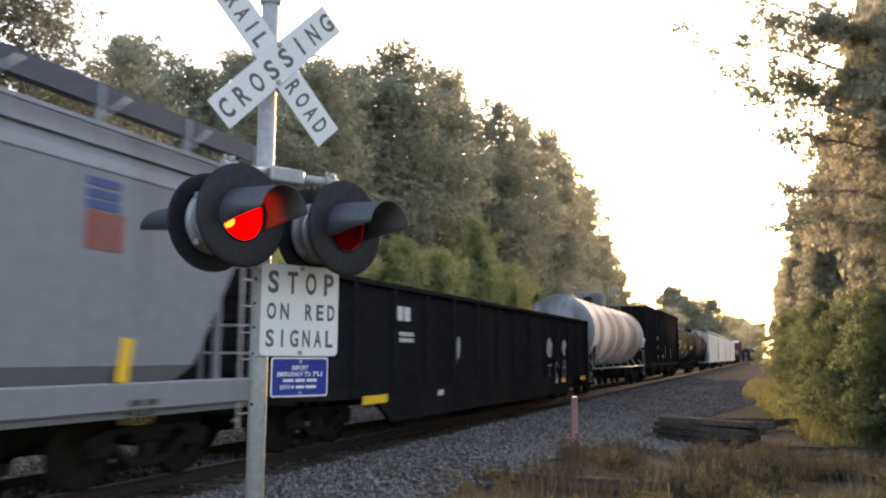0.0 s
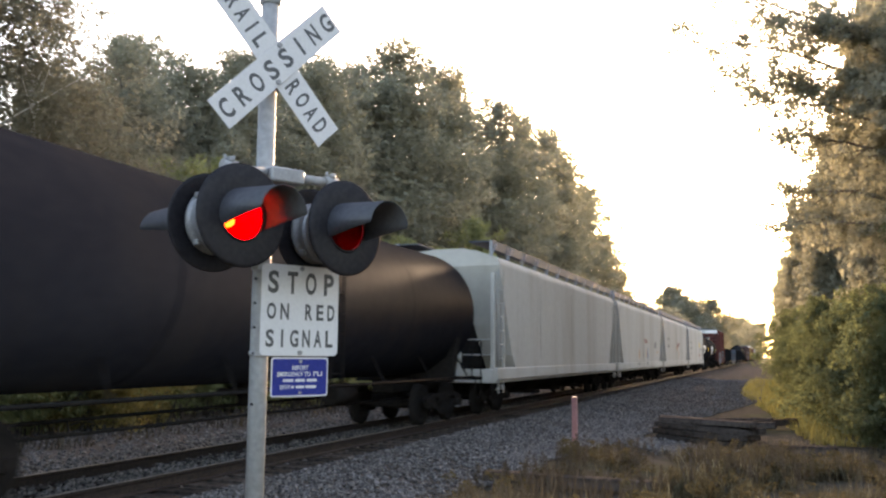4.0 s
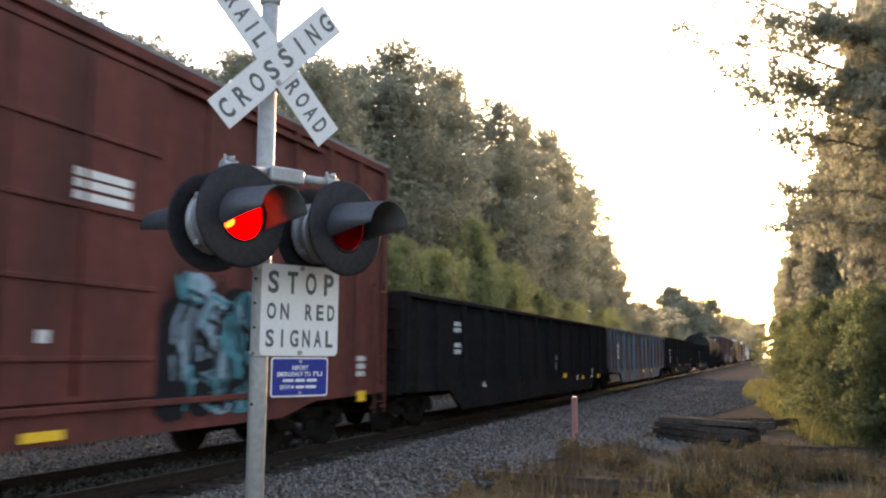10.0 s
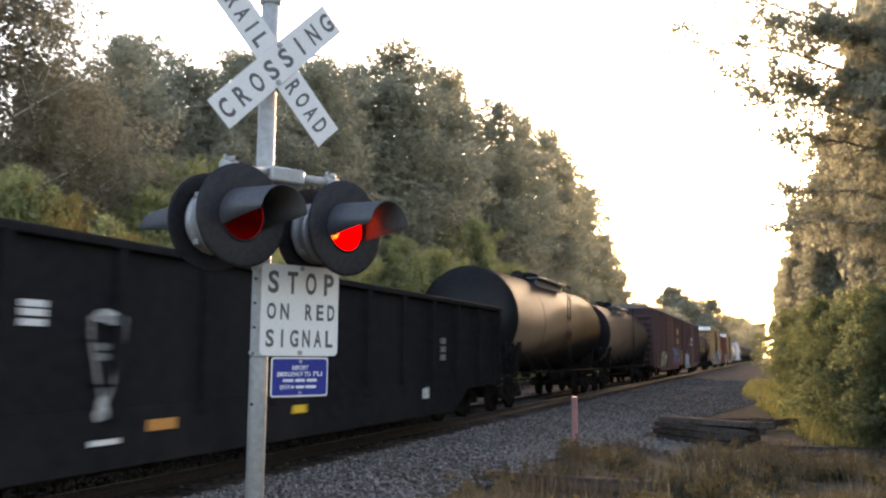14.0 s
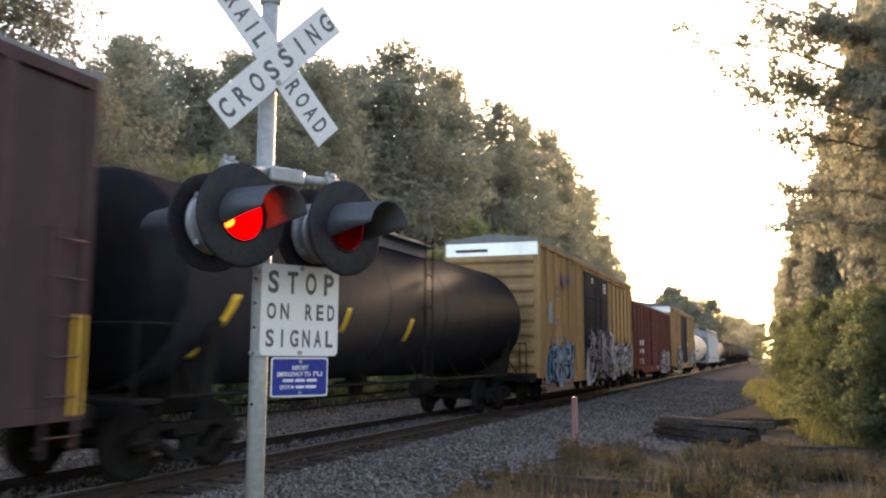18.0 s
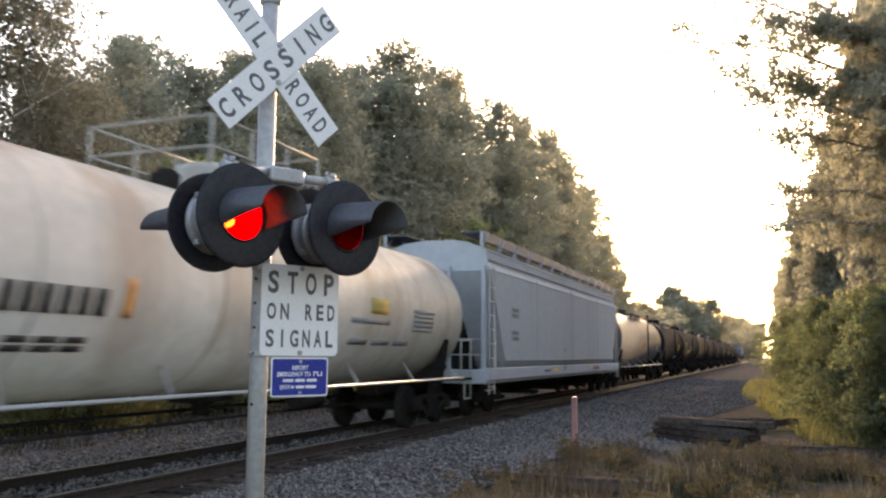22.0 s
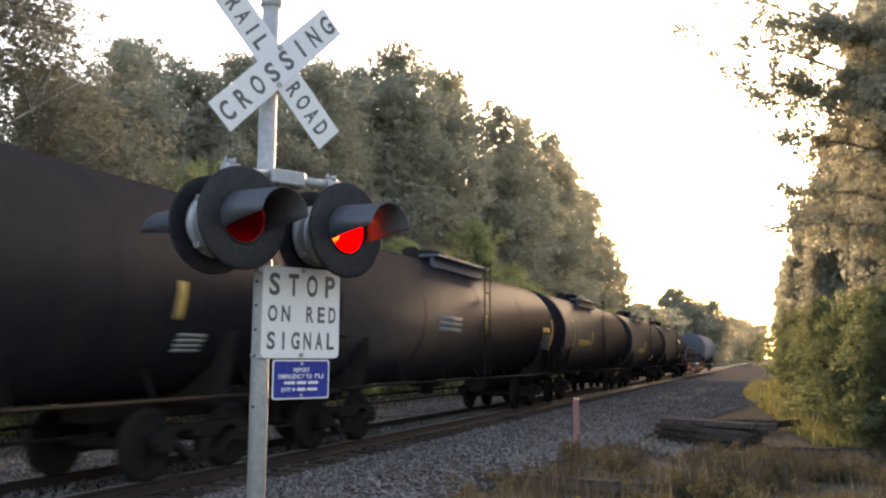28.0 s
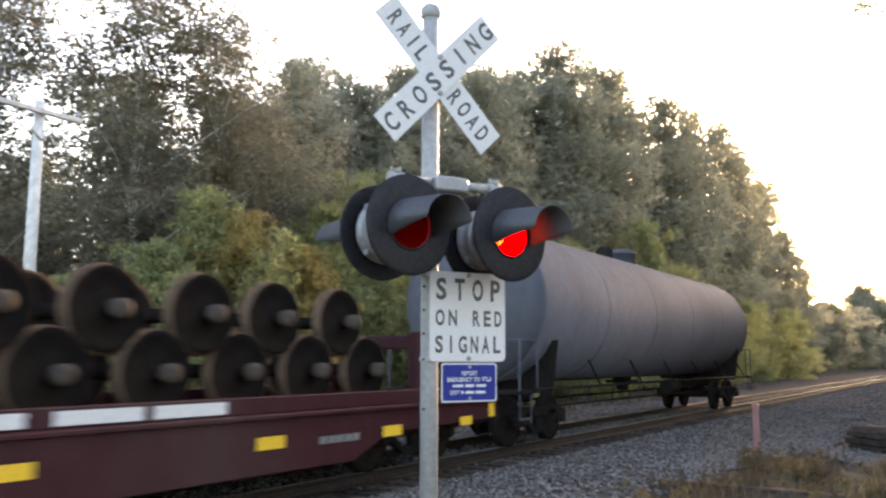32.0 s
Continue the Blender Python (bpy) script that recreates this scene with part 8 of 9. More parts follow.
    for k, (a, b) in enumerate(zip(edges, edges[1:])):
        c["k%d" % (k + 1)] = tank_car(a, b, PAINT_GLOSS if k == 2 else PAINT_TANK, names[k % 4], 1.50, 2.50, gap=0.34)
    c["fl"] = flat_car(648.4, 669.0)
    tank_car(669.0, 687.7, PAINT_DULL, "plain grey-blue tank car at the tail of the train", 1.56, 2.70, platform=False)
    paint_marks(c)


# dock weeds on the verge: place and height
DOCK = ((-3.35, 13.3, 0.62), (-3.1, 13.6, 0.55), (-2.95, 14.4, 0.66), (-2.5, 14.9, 0.62), (-2.1, 14.6, 0.58), (-1.3, 13.6, 0.55), (-0.75, 14.3, 0.70), (-0.45, 13.6, 0.62), (-0.1, 14.6, 0.66), (0.35, 13.5, 0.6),
        (-3.7, 12.3, 0.5), (-3.3, 11.9, 0.45), (-1.7, 12.4, 0.5), (-2.3, 15.6, 0.6), (-1.0, 15.2, 0.6))
# plan of the trees: x, y, height, crown width factor
WOOD = ((-30.0, 22.8, 14.3, 1.3), (-26.0, 23.8, 12.8, 1.16), (-24.0, 23.9, 12.0, 1.09), (-24.0, 26.1, 14.5, 1.32), (-27.0, 31.1, 17.0, 1.54),
        (-25.0, 31.3, 15.4, 1.4), (-25.0, 34.6, 17.3, 1.57), (-29.0, 43.2, 20.4, 1.86), (-24.0, 38.9, 17.8, 1.62), (-26.0, 46.0, 20.6, 1.88),
        (-25.0, 49.0, 21.5, 1.96), (-24.0, 52.4, 24.2, 2.1), (-24.0, 59.0, 24.8, 2.1), (-26.0, 69.8, 26.8, 2.1), (-24.0, 73.1, 25.9, 2.1),
        (-25.0, 86.6, 27.8, 2.1), (-24.0, 93.4, 27.5, 2.1), (-25.0, 112.3, 29.8, 2.1), (-24.0, 120.6, 26.8, 2.1), (-25.0, 139.6, 21.9, 1.99),
        (-24.0, 147.4, 16.5, 1.5), (-26.0, 181.3, 12.6, 1.6))
PALE = ((-21.5, 19.4, 13.5, 1.5), (-22.5, 16.5, 14.5, 1.6), (-23.5, 13.2, 14.0, 1.6))
SHRUBS = ((-17.0, 15.4, 6.5, 1.5), (-16.5, 16.3, 5.9, 1.4), (-17.0, 13.6, 4.9, 1.4), (-18.5, 23.9, 8.6, 1.7), (-17.5, 21.2, 7.0, 1.5), (-16.0, 17.7, 5.1, 1.3),
          (-17.0, 25.0, 6.4, 1.6), (-17.0, 30.1, 6.2, 1.6), (-17.5, 38.2, 7.8, 1.7), (-17.0, 42.2, 7.6, 1.7), (-18.0, 53.6, 11.0, 2.0), (-17.0, 56.8, 8.2, 1.9),
          (-17.0, 66.2, 7.3, 2.0), (-17.0, 33.0, 6.8, 1.6), (-17.0, 78.8, 7.2, 2.2), (-17.0, 93.2, 7.2, 2.2), (-17.0, 11.0, 3.7, 1.6), (-20.0, 28.2, 9.5, 1.8))
GOLDEN = (1, 5)
DEEP_WOOD = ((-36.0, 22.0, 11.0, 1.0), (-34.0, 29.0, 12.0, 1.0), (-35.0, 37.0, 14.0, 1.1), (-34.0, 45.0, 15.5, 1.1), (-33.0, 54.0, 17.5, 1.2), (-32.0, 64.0, 18.5, 1.2),
             (-31.0, 76.0, 20.0, 1.3), (-30.0, 90.0, 20.0, 1.3), (-30.0, 106.0, 20.0, 1.4), (-29.0, 124.0, 17.0, 1.4), (-31.0, 17.0, 9.0, 1.0), (-32.0, 12.0, 8.0, 1.1), (-38.0, 14.0, 9.0, 1.2))
HEDGE = ((2.6, 62.0, 12.5, 1.0), (3.6, 46.0, 13.5, 1.05), (4.6, 35.0, 19.0, 1.05), (5.2, 29.0, 17.5, 1.1), (6.2, 21.5, 15.0, 1.1), (7.4, 15.0, 12.0, 1.1),
         (2.4, 82.0, 13.0, 1.1), (2.2, 112.0, 14.0, 1.2), (2.6, 150.0, 15.0, 1.3), (9.0, 30.0, 15.0, 1.4), (8.5, 48.0, 15.0, 1.4),
         (8.0, 64.0, 16.0, 1.5))
BRUSH = ((3.1, 17.6, 3.2, 1.0), (2.6, 21.2, 3.6, 1.1), (2.2, 25.6, 3.8, 1.1), (1.9, 31.0, 4.0, 1.2), (1.5, 38.0, 4.2, 1.3), (1.3, 48.0, 4.5, 1.4),
         (3.8, 14.4, 2.8, 1.0), (1.6, 60.0, 5.0, 1.5), (4.6, 19.0, 5.5, 1.3), (4.2, 24.0, 6.0, 1.3))
FAR_WOOD = ((-21.6, 240.0, 21.3, 3.0), (-25.5, 235.0, 17.6, 2.6), (-17.9, 250.0, 18.5, 2.6), (-26.8, 200.0, 13.0, 2.6), (-24.7, 165.0, 12.2, 2.0), (-25.0, 420.0, 21.9, 4.0), (-21.4, 480.0, 22.8, 4.0), (-17.6, 560.0, 26.6, 4.4), (-13.6, 650.0, 26.0, 4), (-32.3, 260.0, 14.6, 3.4))


# ---- trees and undergrowth ----
def leaf_cloud(gen, clusters, leaf, count, flat=0.75, upward=0.5, corners=3):
    """Leaves scattered through round clusters of (x, y, z, radius), thickest towards their skin; returns vertices and faces."""
    c = np.array(clusters)
    share = c[:, 3] ** 2
    k = gen.choice(len(c), count, p=share / share.sum())
    d = gen.normal(size=(count, 3))
    d /= np.linalg.norm(d, axis=1)[:, None]
    r = c[k, 3] * (gen.random(count) ** 0.5 + 0.14 * np.abs(gen.normal(size=count)))
    mid = c[k, :3] + d * r[:, None] * (1, 1, flat)
    n = gen.normal(size=(count, 3)) * 0.55 + d * 0.45 + (0, 0, upward)
    n /= np.linalg.norm(n, axis=1)[:, None]
    u = np.cross(n, gen.normal(size=(count, 3)))
    u /= np.linalg.norm(u, axis=1)[:, None]
    w = np.cross(n, u)
    size = leaf * gen.uniform(0.6, 1.3, count)[:, None]
    if corners == 4:
        q = np.stack([mid - u * size, mid + w * size * 0.5 + n * size * 0.12, mid + u * size, mid - w * size * 0.5 + n * size * 0.12], 1)
    else:
        q = np.stack([mid - u * size, mid + u * size * 0.7 + w * size * 0.6, mid + u * size * 0.6 - w * size * 0.6], 1)
    return q.reshape(-1, 3), np.arange(count * corners).reshape(-1, corners)


def cloud_mesh(name, v, f, material):
    """A mesh of separate small faces, all with the same number of corners."""
    me = bpy.data.meshes.new(name)
    n, k = f.shape
    me.vertices.add(len(v))
    me.vertices.foreach_set("co", np.ascontiguousarray(v, dtype=np.float32).ravel())
    me.loops.add(n * k)
    me.loops.foreach_set("vertex_index", np.ascontiguousarray(f, dtype=np.int32).ravel())
    me.polygons.add(n)
    me.polygons.foreach_set("loop_start", np.arange(0, n * k, k, dtype=np.int32))
    me.materials.append(material)
    me.update(calc_edges=True)
    me.validate()
    return me


def tree_meshes(seed, height, radius, leaf, leaves, material, bark, clear=0.15, tips=70, clump=0.8, profile="oak", corners=3, trunk=1.0, core=2500, lobes=0.35):
    """Trunk with forked limbs, and a crown of leaf clusters on the limbs' ends and along them."""
    rng = random.Random(seed)
    gen = np.random.default_rng(seed)
    s = Shape()
    p, r = Vector((0, 0, -0.3)), (height * 0.011 + 0.05) * trunk
    path, steps = [p], 8
    bend = radius * 0.07
    for i in range(steps):
        q = p + Vector((rng.uniform(-bend, bend), rng.uniform(-bend, bend), (height * 0.94 + 0.3) / steps))
        s.tube(p, q, r, r * 0.80, 9, False)
        p, r = q, r * 0.80
        path.append(p)
    turn = [rng.uniform(0, 6.283) for _ in range(4)]
    clusters = []

    def girth(h, a):
        g = (h - clear) / (1 - clear)
        if profile == "column":
            full = min(1.0, 0.75 + 0.5 * g) * math.sqrt(max(0.02, 1 - g ** 4))
        elif profile == "dome":
            full = math.sqrt(max(0.03, 1 - g ** 2.2))
        elif profile == "mound":
            full = math.sqrt(max(0.02, 1 - (g * 0.97) ** 2.6))
        else:
            full = min(1.0, 0.62 + 0.75 * g) * math.sqrt(max(0.05, 1 - g ** 3.2))
        return max(0.12, full) * (1 - lobes * 0.5 + lobes * math.sin(2 * a + turn[0] + 5 * h) * 0.6 + lobes * math.sin(3 * a + turn[1] - 9 * h) * 0.5)

    for k in range(tips):
        h = clear + (1 - clear) * (k + rng.random()) / tips
        a = k * 2.399 + rng.uniform(-0.5, 0.5)
        cr = clump * rng.uniform(0.6, 1.25) * (1.0 if h < 0.85 else 0.8)
        reach = max(0.0, radius * girth(h, a) - cr * 0.6) * (rng.uniform(0.62, 1.08) if k % 3 else rng.uniform(0.15, 0.55))
        i = min(steps - 1, int(h * steps * 0.9))
        base = path[i].lerp(path[i + 1], (h * steps * 0.9) % 1)
        tip = Vector((base.x + reach * math.cos(a), base.y + reach * math.sin(a), min(h * height + rng.uniform(-0.2, 0.3) * cr, height - cr * 0.7)))
        low = base - Vector((0, 0, min(reach * 0.45, base.z * 0.5)))
        elbow = low.lerp(tip, 0.5) + Vector((rng.uniform(-0.1, 0.1), rng.uniform(-0.1, 0.1), 0.06)) * reach
        thick = (0.018 + 0.0035 * height * (1.1 - h)) * trunk
        if k % 2 == 0:
            s.tube(low, elbow, thick * 1.3, thick * 0.8, 5, False)
            s.tube(elbow, tip, thick * 0.8, 0.012, 5, False)
        clusters.append((*tip, cr * 0.8))
        clusters.append((*elbow.lerp(tip, 0.4), cr * 0.62))
        for _ in range(7):
            c = Vector((rng.gauss(0, 1), rng.gauss(0, 1), rng.gauss(0.25, 0.8)))
            c = c.normalized() * cr * rng.uniform(0.75, 1.25)
            clusters.append((tip.x + c.x, tip.y + c.y, min(tip.z + c.z, height), cr * rng.uniform(0.24, 0.50)))
    v, f = leaf_cloud(gen, clusters, leaf, leaves, corners=corners)
    if core:        # shaded leaves of the inner crown
        inner = []
        for k in range(24):
            h = clear + (0.86 - clear) * (k + 0.5) / 24
            q = path[min(steps, int(h * steps * 0.95))]
            inner.append((q.x, q.y, h * height, radius * girth(h, k * 2.4) * 0.62))
        v2, f2 = leaf_cloud(gen, inner, leaf * 1.7, core * 2, flat=0.9, upward=0.1, corners=corners)
        f = np.concatenate([f, f2 + len(v)])
        v = np.concatenate([v, v2])
    return s.mesh("trunk", bark, fix=False), cloud_mesh("crown", v, f, material)


def place_tree(kind, x, y, scale_h, scale_r, turn, name, label, group):
    t = thing(name, Matrix.LocRotScale((x, y, -0.05), Euler((0, 0, turn)), (scale_r, scale_r, scale_h)), label, "tree" if name != "shrub" else "shrub", group)
    part("trunk", kind[0], None, t)
    part("crown", kind[1], None, t)
    return t


def build_trees():
    rng = random.Random(21)
    oak = [tree_meshes(100 + k, 14.0, 4.0, 0.080, 44000, LEAF_OAK, BARK, 0.10, 80, 0.95, core=2200) for k in range(4)]
    tall = [tree_meshes(200 + k, 24.0, 6.0, 0.115, 54000, LEAF_OAK, BARK, 0.10, 110, 1.30, core=3000) for k in range(4)]
    screen = [tree_meshes(150, 16.0, 5.0, 0.16, 14000, LEAF_OAK, BARK, 0.03, 60, 1.5, "dome", core=4000)]
    birch = [tree_meshes(140 + k, 15.0, 3.4, 0.060, 42000, LEAF_PALE, PALE_BARK, 0.10, 80, 0.8, "column", core=500, trunk=0.6, lobes=0.5) for k in range(2)]
    shrub = [tree_meshes(160 + k, 6.0, 2.7, 0.060, 26000, LEAF_BUSH, BARK, 0.04, 52, 0.60, "mound", 4, 0.6, 900) for k in range(2)]
    gold = [tree_meshes(170, 6.0, 2.7, 0.060, 26000, LEAF_GOLD, BARK, 0.04, 52, 0.60, "mound", 4, 0.6, 900)]
    brush = [tree_meshes(180 + k, 4.0, 2.0, 0.048, 24000, LEAF_BRUSH, BARK, 0.02, 44, 0.48, "mound", 4, 0.6, 900) for k in range(2)]
    hedge = [tree_meshes(190 + k, 14.0, 3.4, 0.085, 56000, LEAF_OAK, BARK, 0.02, 110, 0.95, "column", core=8000) for k in range(3)]
    far = [tree_meshes(230 + k, 22.0, 7.5, 0.20, 28000, LEAF_OAK, BARK, 0.05, 130, 1.9, "oak", core=3000) for k in range(2)]
    # wood behind the track: place, height, crown width factor
    for i, (x, y, h, w) in enumerate(WOOD):
        kind, high, wide = (tall[i % 4], 24.0, 6.0) if h > 17 else (oak[i % 4], 14.0, 4.0)
        place_tree(kind, x, y, h / high, w * 3.5 / wide, rng.uniform(0, 6.28), "tree", "tall dark green leafy tree at the wood's edge", "wood behind the track")
    for x, y, h, w in DEEP_WOOD:
        place_tree(screen[0], x, y, h / 16.0, w, rng.uniform(0, 6.28), "tree", "dark leafy tree deep inside the wood", "wood behind the track")
    for i, (x, y, h, w) in enumerate(PALE):
        place_tree(birch[i % 2], x, y, h / 15.0, w, rng.uniform(0, 6.28), "tree", "thin pale-leaved tree standing before the wood", "wood behind the track")
    for i, (x, y, h, w) in enumerate(SHRUBS):
        k = gold[0] if i in GOLDEN else shrub[i % 2]
        place_tree(k, x, y, h / 6.0, w * 1.7 / 2.7, rng.uniform(0, 6.28), "shrub", "yellowing shrub beside the track" if i in GOLDEN else "dense green shrub beside the track", "shrubs behind the track")
    for i, (x, y, h, w) in enumerate(HEDGE):
        place_tree(hedge[i % 3], x, y, h / 14.0, w * 3.0 / 3.4, rng.uniform(0, 6.28), "tree", "leafy tree overgrown with creepers beside the path", "trees along the path")
    for i, (x, y, h, w) in enumerate(BRUSH):
        place_tree(brush[i % 2], x, y, h / 4.0, w * 1.6 / 2.0, rng.uniform(0, 6.28), "shrub", "low green shrub at the edge of the path", "shrubs along the path")
    for i, (x, y, h, w) in enumerate(FAR_WOOD):
        place_tree(far[i % 2], x, y, h / 22.0, w * 0.60, rng.uniform(0, 6.28), "tree", "distant rounded leafy tree closing the view", "far wood")
    # overhanging limbs with airy sprays of leaves
    limb = thing("tree", (5.2, 27.0, 0), "old tree with long sparse overhanging limbs", "tree", "trees along the path")
    s = Shape().tube((0, 0, -0.2), (-0.2, 0.2, 6.0), 0.30, 0.24, 10, False).tube((-0.2, 0.2, 6.0), (0.1, 0.1, 14.5), 0.24, 0.06, 10, False)
    clusters = []
    r2 = random.Random(77)
    for z0, x1, y1, z1 in ((8.6, -7.4, 0.4, 12.3), (9.4, -6.6, -0.9, 13.2), (8.0, -6.2, 1.0, 10.9), (7.4, -5.3, -0.3, 9.7), (9.9, -5.4, 0.8, 12.6), (6.6, -4.6, 0.6, 8.7), (10.4, -4.4, -0.8, 11.6), (8.4, -4.3, 0.0, 10.4), (5.4, -4.4, 0.3, 6.9), (4.6, -4.7, -0.2, 5.9)):
        root, tip = Vector((0, 0.2, z0)), Vector((x1, y1, z1))
        p = root
        for k in range(8):
            g = (k + 1) / 8
            q = root.lerp(tip, g) + Vector((0, r2.uniform(-0.12, 0.12), 0.5 * math.sin(math.pi * g) + r2.uniform(-0.08, 0.08)))
            s.tube(p, q, 0.085 - 0.0095 * k, 0.0755 - 0.0095 * k, 6, False)
            for _ in range(10):
                c = q + Vector((r2.gauss(-0.1, 0.42), r2.gauss(0, 0.7), r2.gauss(-0.05, 0.36)))
                clusters.append((c.x, c.y, c.z, r2.uniform(0.16, 0.40)))
                s.tube(q, c, 0.014, 0.006, 4, False)
            p = q
    part("trunk", s.mesh("trunk", BARK, fix=False), None, limb)
    v, f = leaf_cloud(np.random.default_rng(77), clusters, 0.062, 52000, corners=4)
    part("crown", cloud_mesh("crown", v, f, LEAF_OAK), None, limb)


def build_grass():
    """Dry grass and weeds on the verge, as curved blades in tufts."""
    gen = np.random.default_rng(9)

    def blades(n, xs, ys, tall, wide, keep):
        x, y = gen.uniform(*xs, n), ys[0] + (ys[1] - ys[0]) * gen.random(n) ** 1.4
        tuft = np.array([noise.noise((a * 0.8, b * 0.8, 7)) for a, b in zip(x, y)])
        ok = keep(x, y, tuft)
        x, y, tuft = x[ok], y[ok], tuft[ok]
        n = len(x)
        h = tall * (0.35 + 0.9 * gen.random(n)) * (0.55 + 1.5 * np.clip(tuft, -0.2, 0.6))
        a = gen.uniform(0, 6.283, n)
        bend = gen.uniform(0.1, 0.7, n) * h
        dx, dy = np.cos(a), np.sin(a)
        z = np.array([ground_height(p, q) for p, q in zip(x, y)])
        base = np.stack([x, y, z], 1)
        side = np.stack([-dy, dx, dx * 0], 1) * (wide * gen.uniform(0.6, 1.4, n))[:, None]
        up = np.stack([dx * 0, dx * 0, h], 1)
        lean = np.stack([dx * bend, dy * bend, dx * 0], 1)
        mid = base + up * 0.6 + lean * 0.35
        v = np.stack([base - side, base + side, mid + side * 0.7, mid - side * 0.7, base + up + lean], 1).reshape(-1, 3)
        k = np.arange(n) * 5
        f = [(i, i + 1, i + 2, i + 3) for i in k] + [(i + 3, i + 2, i + 4) for i in k]
        return v, f

    def stuff(name, label, v, f, material):
        me = bpy.data.meshes.new(name)
        me.from_pydata(v.tolist(), [], [tuple(int(i) for i in q) for q in f])
        me.materials.append(material)
        tagged(new(name, me), label, "grass", kind="stuff")

    def verge(x, y, t):
        edge = -3.9 + 0.25 * np.sin(y) + np.where(y > 15.5, (y - 15.5) * 0.9, 0)
        return (x > edge) & (t > -0.05)
    v, f = blades(24000, (-4.4, 4), (8.5, 20), 0.36, 0.006, lambda x, y, t: verge(x, y, t) & (t > 0.02) & ~((x > -3.9) & (x < -1.3) & (y > 11.4) & (y < 12.9)))
    stuff("dry_grass", "dry straw-coloured grass on the verge", v, f, GRASS_DRY)
    v, f = blades(14000, (-4.4, 3), (9, 18.5), 0.44, 0.009, lambda x, y, t: verge(x, y, t) & (t > 0.18))
    stuff("weeds", "brown withered weeds on the verge", v, f, WEED)
    v, f = blades(9000, (-1.6, 4), (9.5, 17), 0.40, 0.007, lambda x, y, t: t > 0.0)
    stuff("green_grass", "half-green grass at the edge of the shrubs", v, f, LEAF_WEED)
    rng = random.Random(31)
    clumps = []
    for _ in range(420):
        y = rng.uniform(9.5, 17.5)
        x = rng.uniform(-4.0, 2.6)
        t = noise.noise((x * 0.8, y * 0.8, 7))
        if t < 0.0 or x < -3.7 + 0.3 * math.sin(y) or (-3.9 < x < -1.3 and 11.6 < y < 13.0):
            continue
        r = rng.uniform(0.06, 0.16)
        for k in range(3):
            clumps.append((x + rng.gauss(0, r), y + rng.gauss(0, r), ground_height(x, y) + r * (0.6 + k * 0.9), r * (1.1 - 0.2 * k)))
    v, f = leaf_cloud(np.random.default_rng(31), clumps, 0.030, 26000, corners=4)
    stuff("leafy_weeds", "low brown-green leafy weeds on the verge", v, f, LEAF_WEED)
    # dock plants gone to seed, and pale straw by the shrubs
    stems, seeds = Shape(), []
    for px, py, tall in DOCK:
        for _ in range(5):
            x, y = px + rng.gauss(0, 0.13), py + rng.gauss(0, 0.16)
            z, h = ground_height(x, y), tall * rng.uniform(0.7, 1.1)
            lx, ly = rng.gauss(0, 0.07), rng.gauss(0, 0.07)
            stems.tube((x, y, z - 0.03), (x + lx, y + ly, z + h), 0.006, 0.003, 4, False)
            for k in range(6):
                g = 0.45 + 0.11 * k
                seeds.append((x + lx * g + rng.gauss(0, 0.015), y + ly * g + rng.gauss(0, 0.015), z + h * g, 0.040 - 0.003 * k))
    part_of = stems.mesh("dock_stems", WEED, fix=False)
    tagged(new("dock_stems", part_of), "thin brown stalks of withered dock weeds", "weeds", kind="stuff")
    v, f = leaf_cloud(np.random.default_rng(8), seeds, 0.013, 15000, flat=1.3, corners=4)
    tagged(new("dock_seeds", cloud_mesh("dock_seeds", v, f, WEED)), "rust-brown seed heads of withered dock weeds", "weeds", kind="stuff")
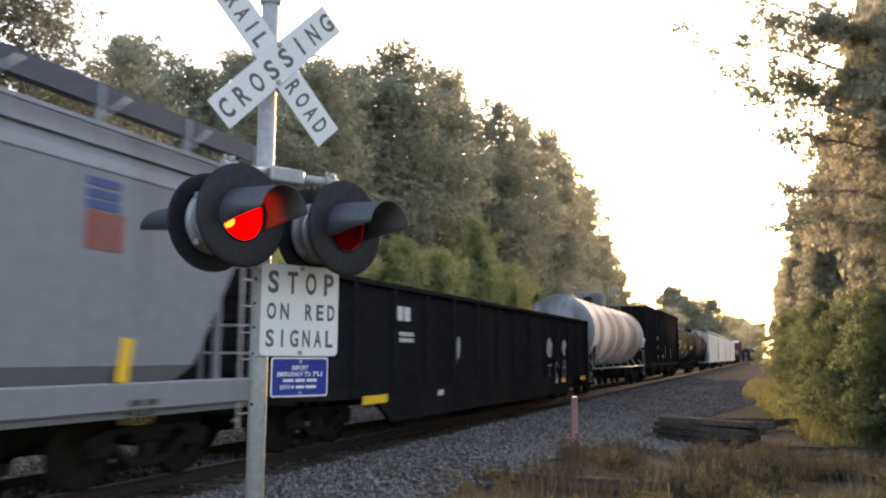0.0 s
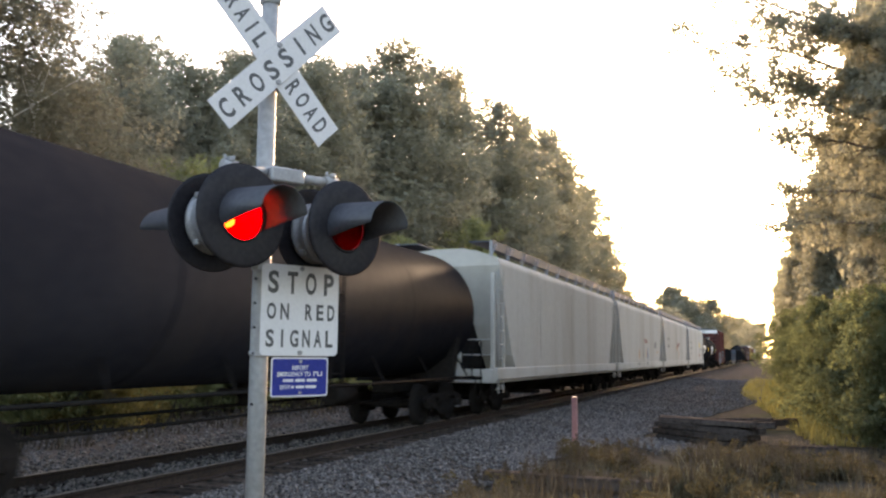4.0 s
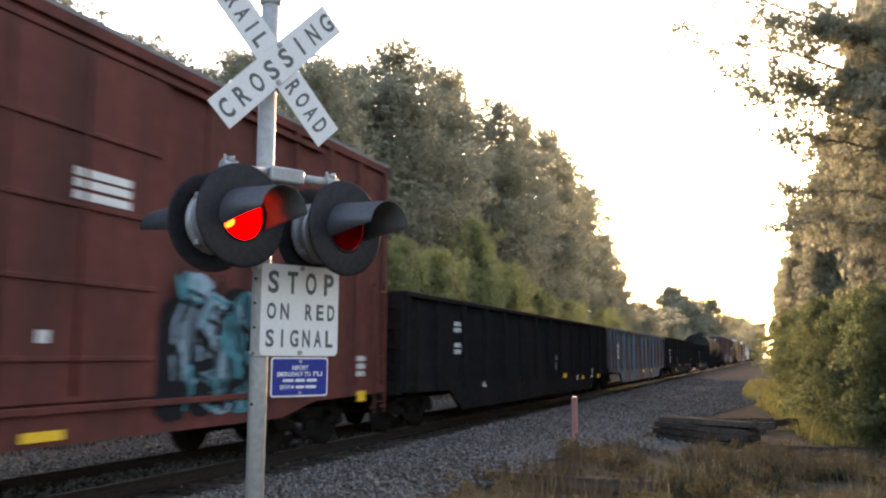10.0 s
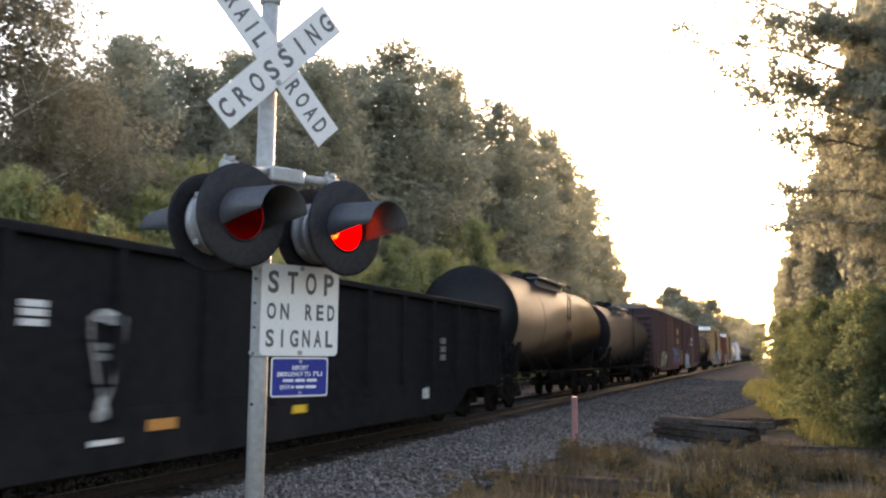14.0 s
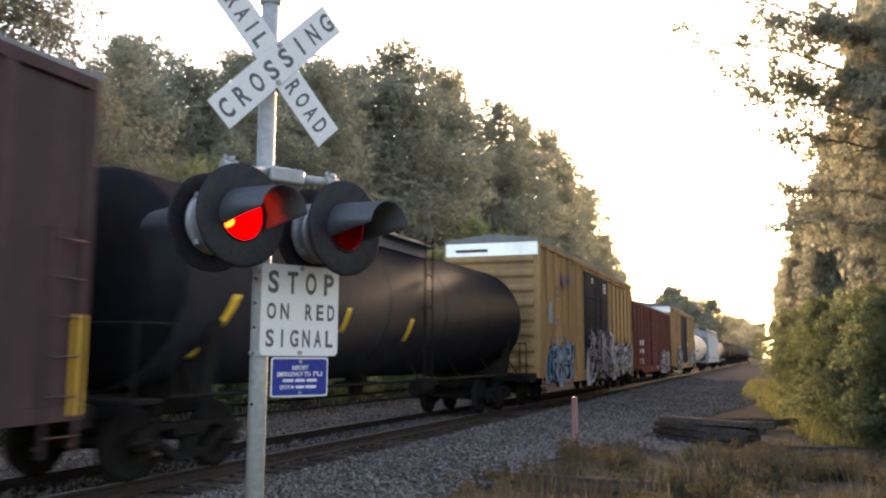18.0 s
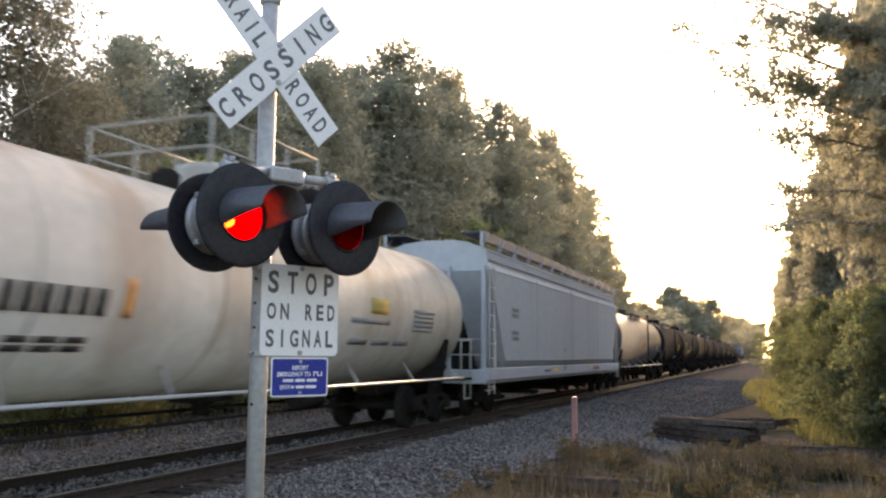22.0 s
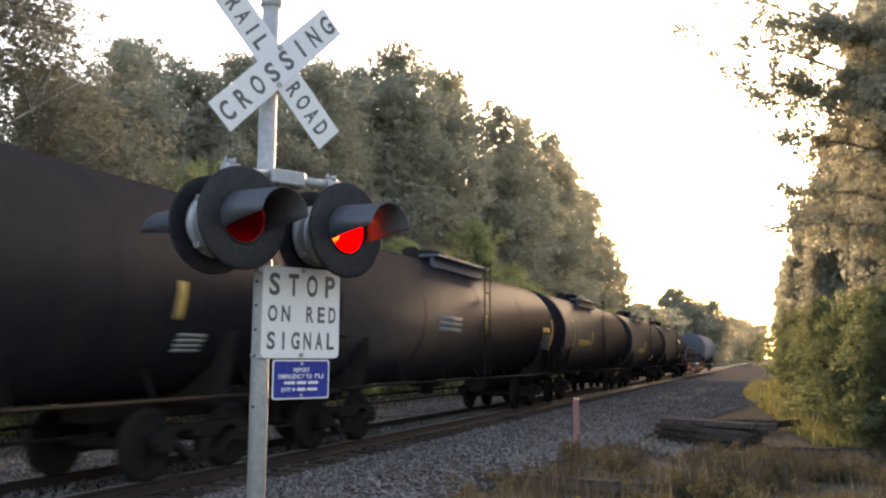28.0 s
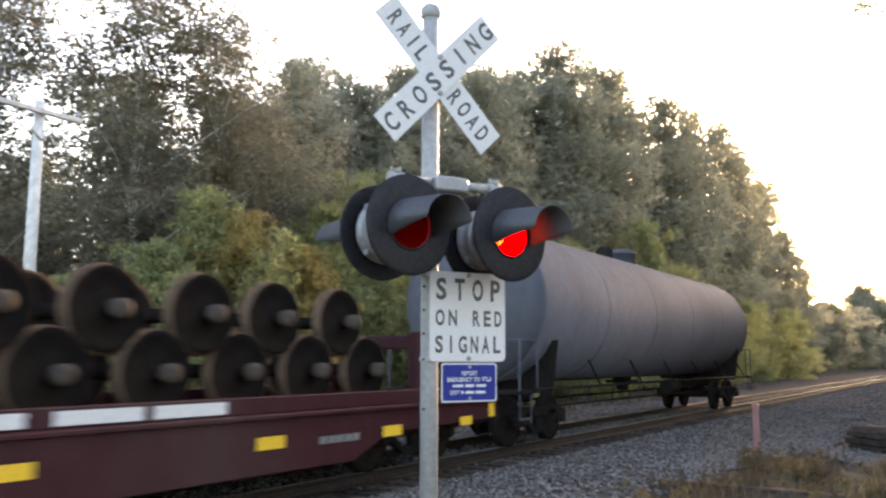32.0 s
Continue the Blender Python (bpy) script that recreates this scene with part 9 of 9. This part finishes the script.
    v, f = blades(1000, (-2.2, 1.2), (10.8, 14.2), 0.46, 0.005, lambda x, y, t: (t > -0.05) & (x > -1.9 + (13 - y) * 0.15))
    stuff("straw", "pale straw stalks standing in the verge", v, f, STRAW)
    v, f = blades(16000, (-24, -12.9), (4, 60), 0.6, 0.02, lambda x, y, t: t > -0.5)
    stuff("tall_grass", "tall withered grass behind the track", v, f, WEED)
    v, f = blades(11000, (-1.6, 2.5), (21, 75), 0.42, 0.016, lambda x, y, t: x > 0.9 - (y - 20) * 0.09)
    stuff("path_grass", "yellow-green grass along the path", v, f, GRASS_GREEN)


build_ground()
build_track()
build_stones()
build_yard_things()
build_mast()
build_train()
build_trees()
build_grass()


def motions():
    def rows_of(u, x, z, turn=0.0):
        return [(t, pose(x, u - SPEED * t, z, 0, 0, turn)) for t in (0.0, 1 / 30, 8.0, 16.0, 24.0, 32.0 - 1 / 30, 32.0)]
    for ob, u, x, z, turn in MOVING:
        walk(ob, rows_of(u, x, z, turn))
    # wheels roll: one turn is 2 pi 0.457 m
    for side in (-1, 1):
        rows = [(k / 30, pose(0, side * 0.88, 0.457) @ Matrix.Rotation(SPEED * k / 30 / 0.457, 4, "X")) for k in range(961)]
        first = None
        for w in WHEELSETS[side]:
            if first is None:
                walk(w, rows)
                first = w
            else:
                w.rotation_mode = "QUATERNION"
                keys = w.animation_data_create()
                keys.action = first.animation_data.action
                keys.action_slot = first.animation_data.action_slot
    # flasher: the lamps take turns
    swaps = []
    for k in range(-1, 22):
        swaps += [(0.16 + 1.509 * k, 1), (0.838 + 1.509 * k + (0.06 if k > 16 else 0), 0)]
    for ob, side, lamp in SHUTTERS:
        rows, lit = [], 0
        for t, now in [(0.0, 0)] + [(t, n) for t, n in swaps if 0.05 < t < 31.9] + [(32.0, None)]:
            k = round(t * 30) / 30
            if now is None:
                rows.append((32.0, pose(side * (0.150 if lit == lamp else 0), 0, 0)))
                break
            if t > 0:
                rows.append((k - 1 / 30, pose(side * (0.150 if lit == lamp else 0), 0, 0)))
            lit = now
            rows.append((k, pose(side * (0.150 if lit == lamp else 0), 0, 0)))
        walk(ob, rows)


motions()
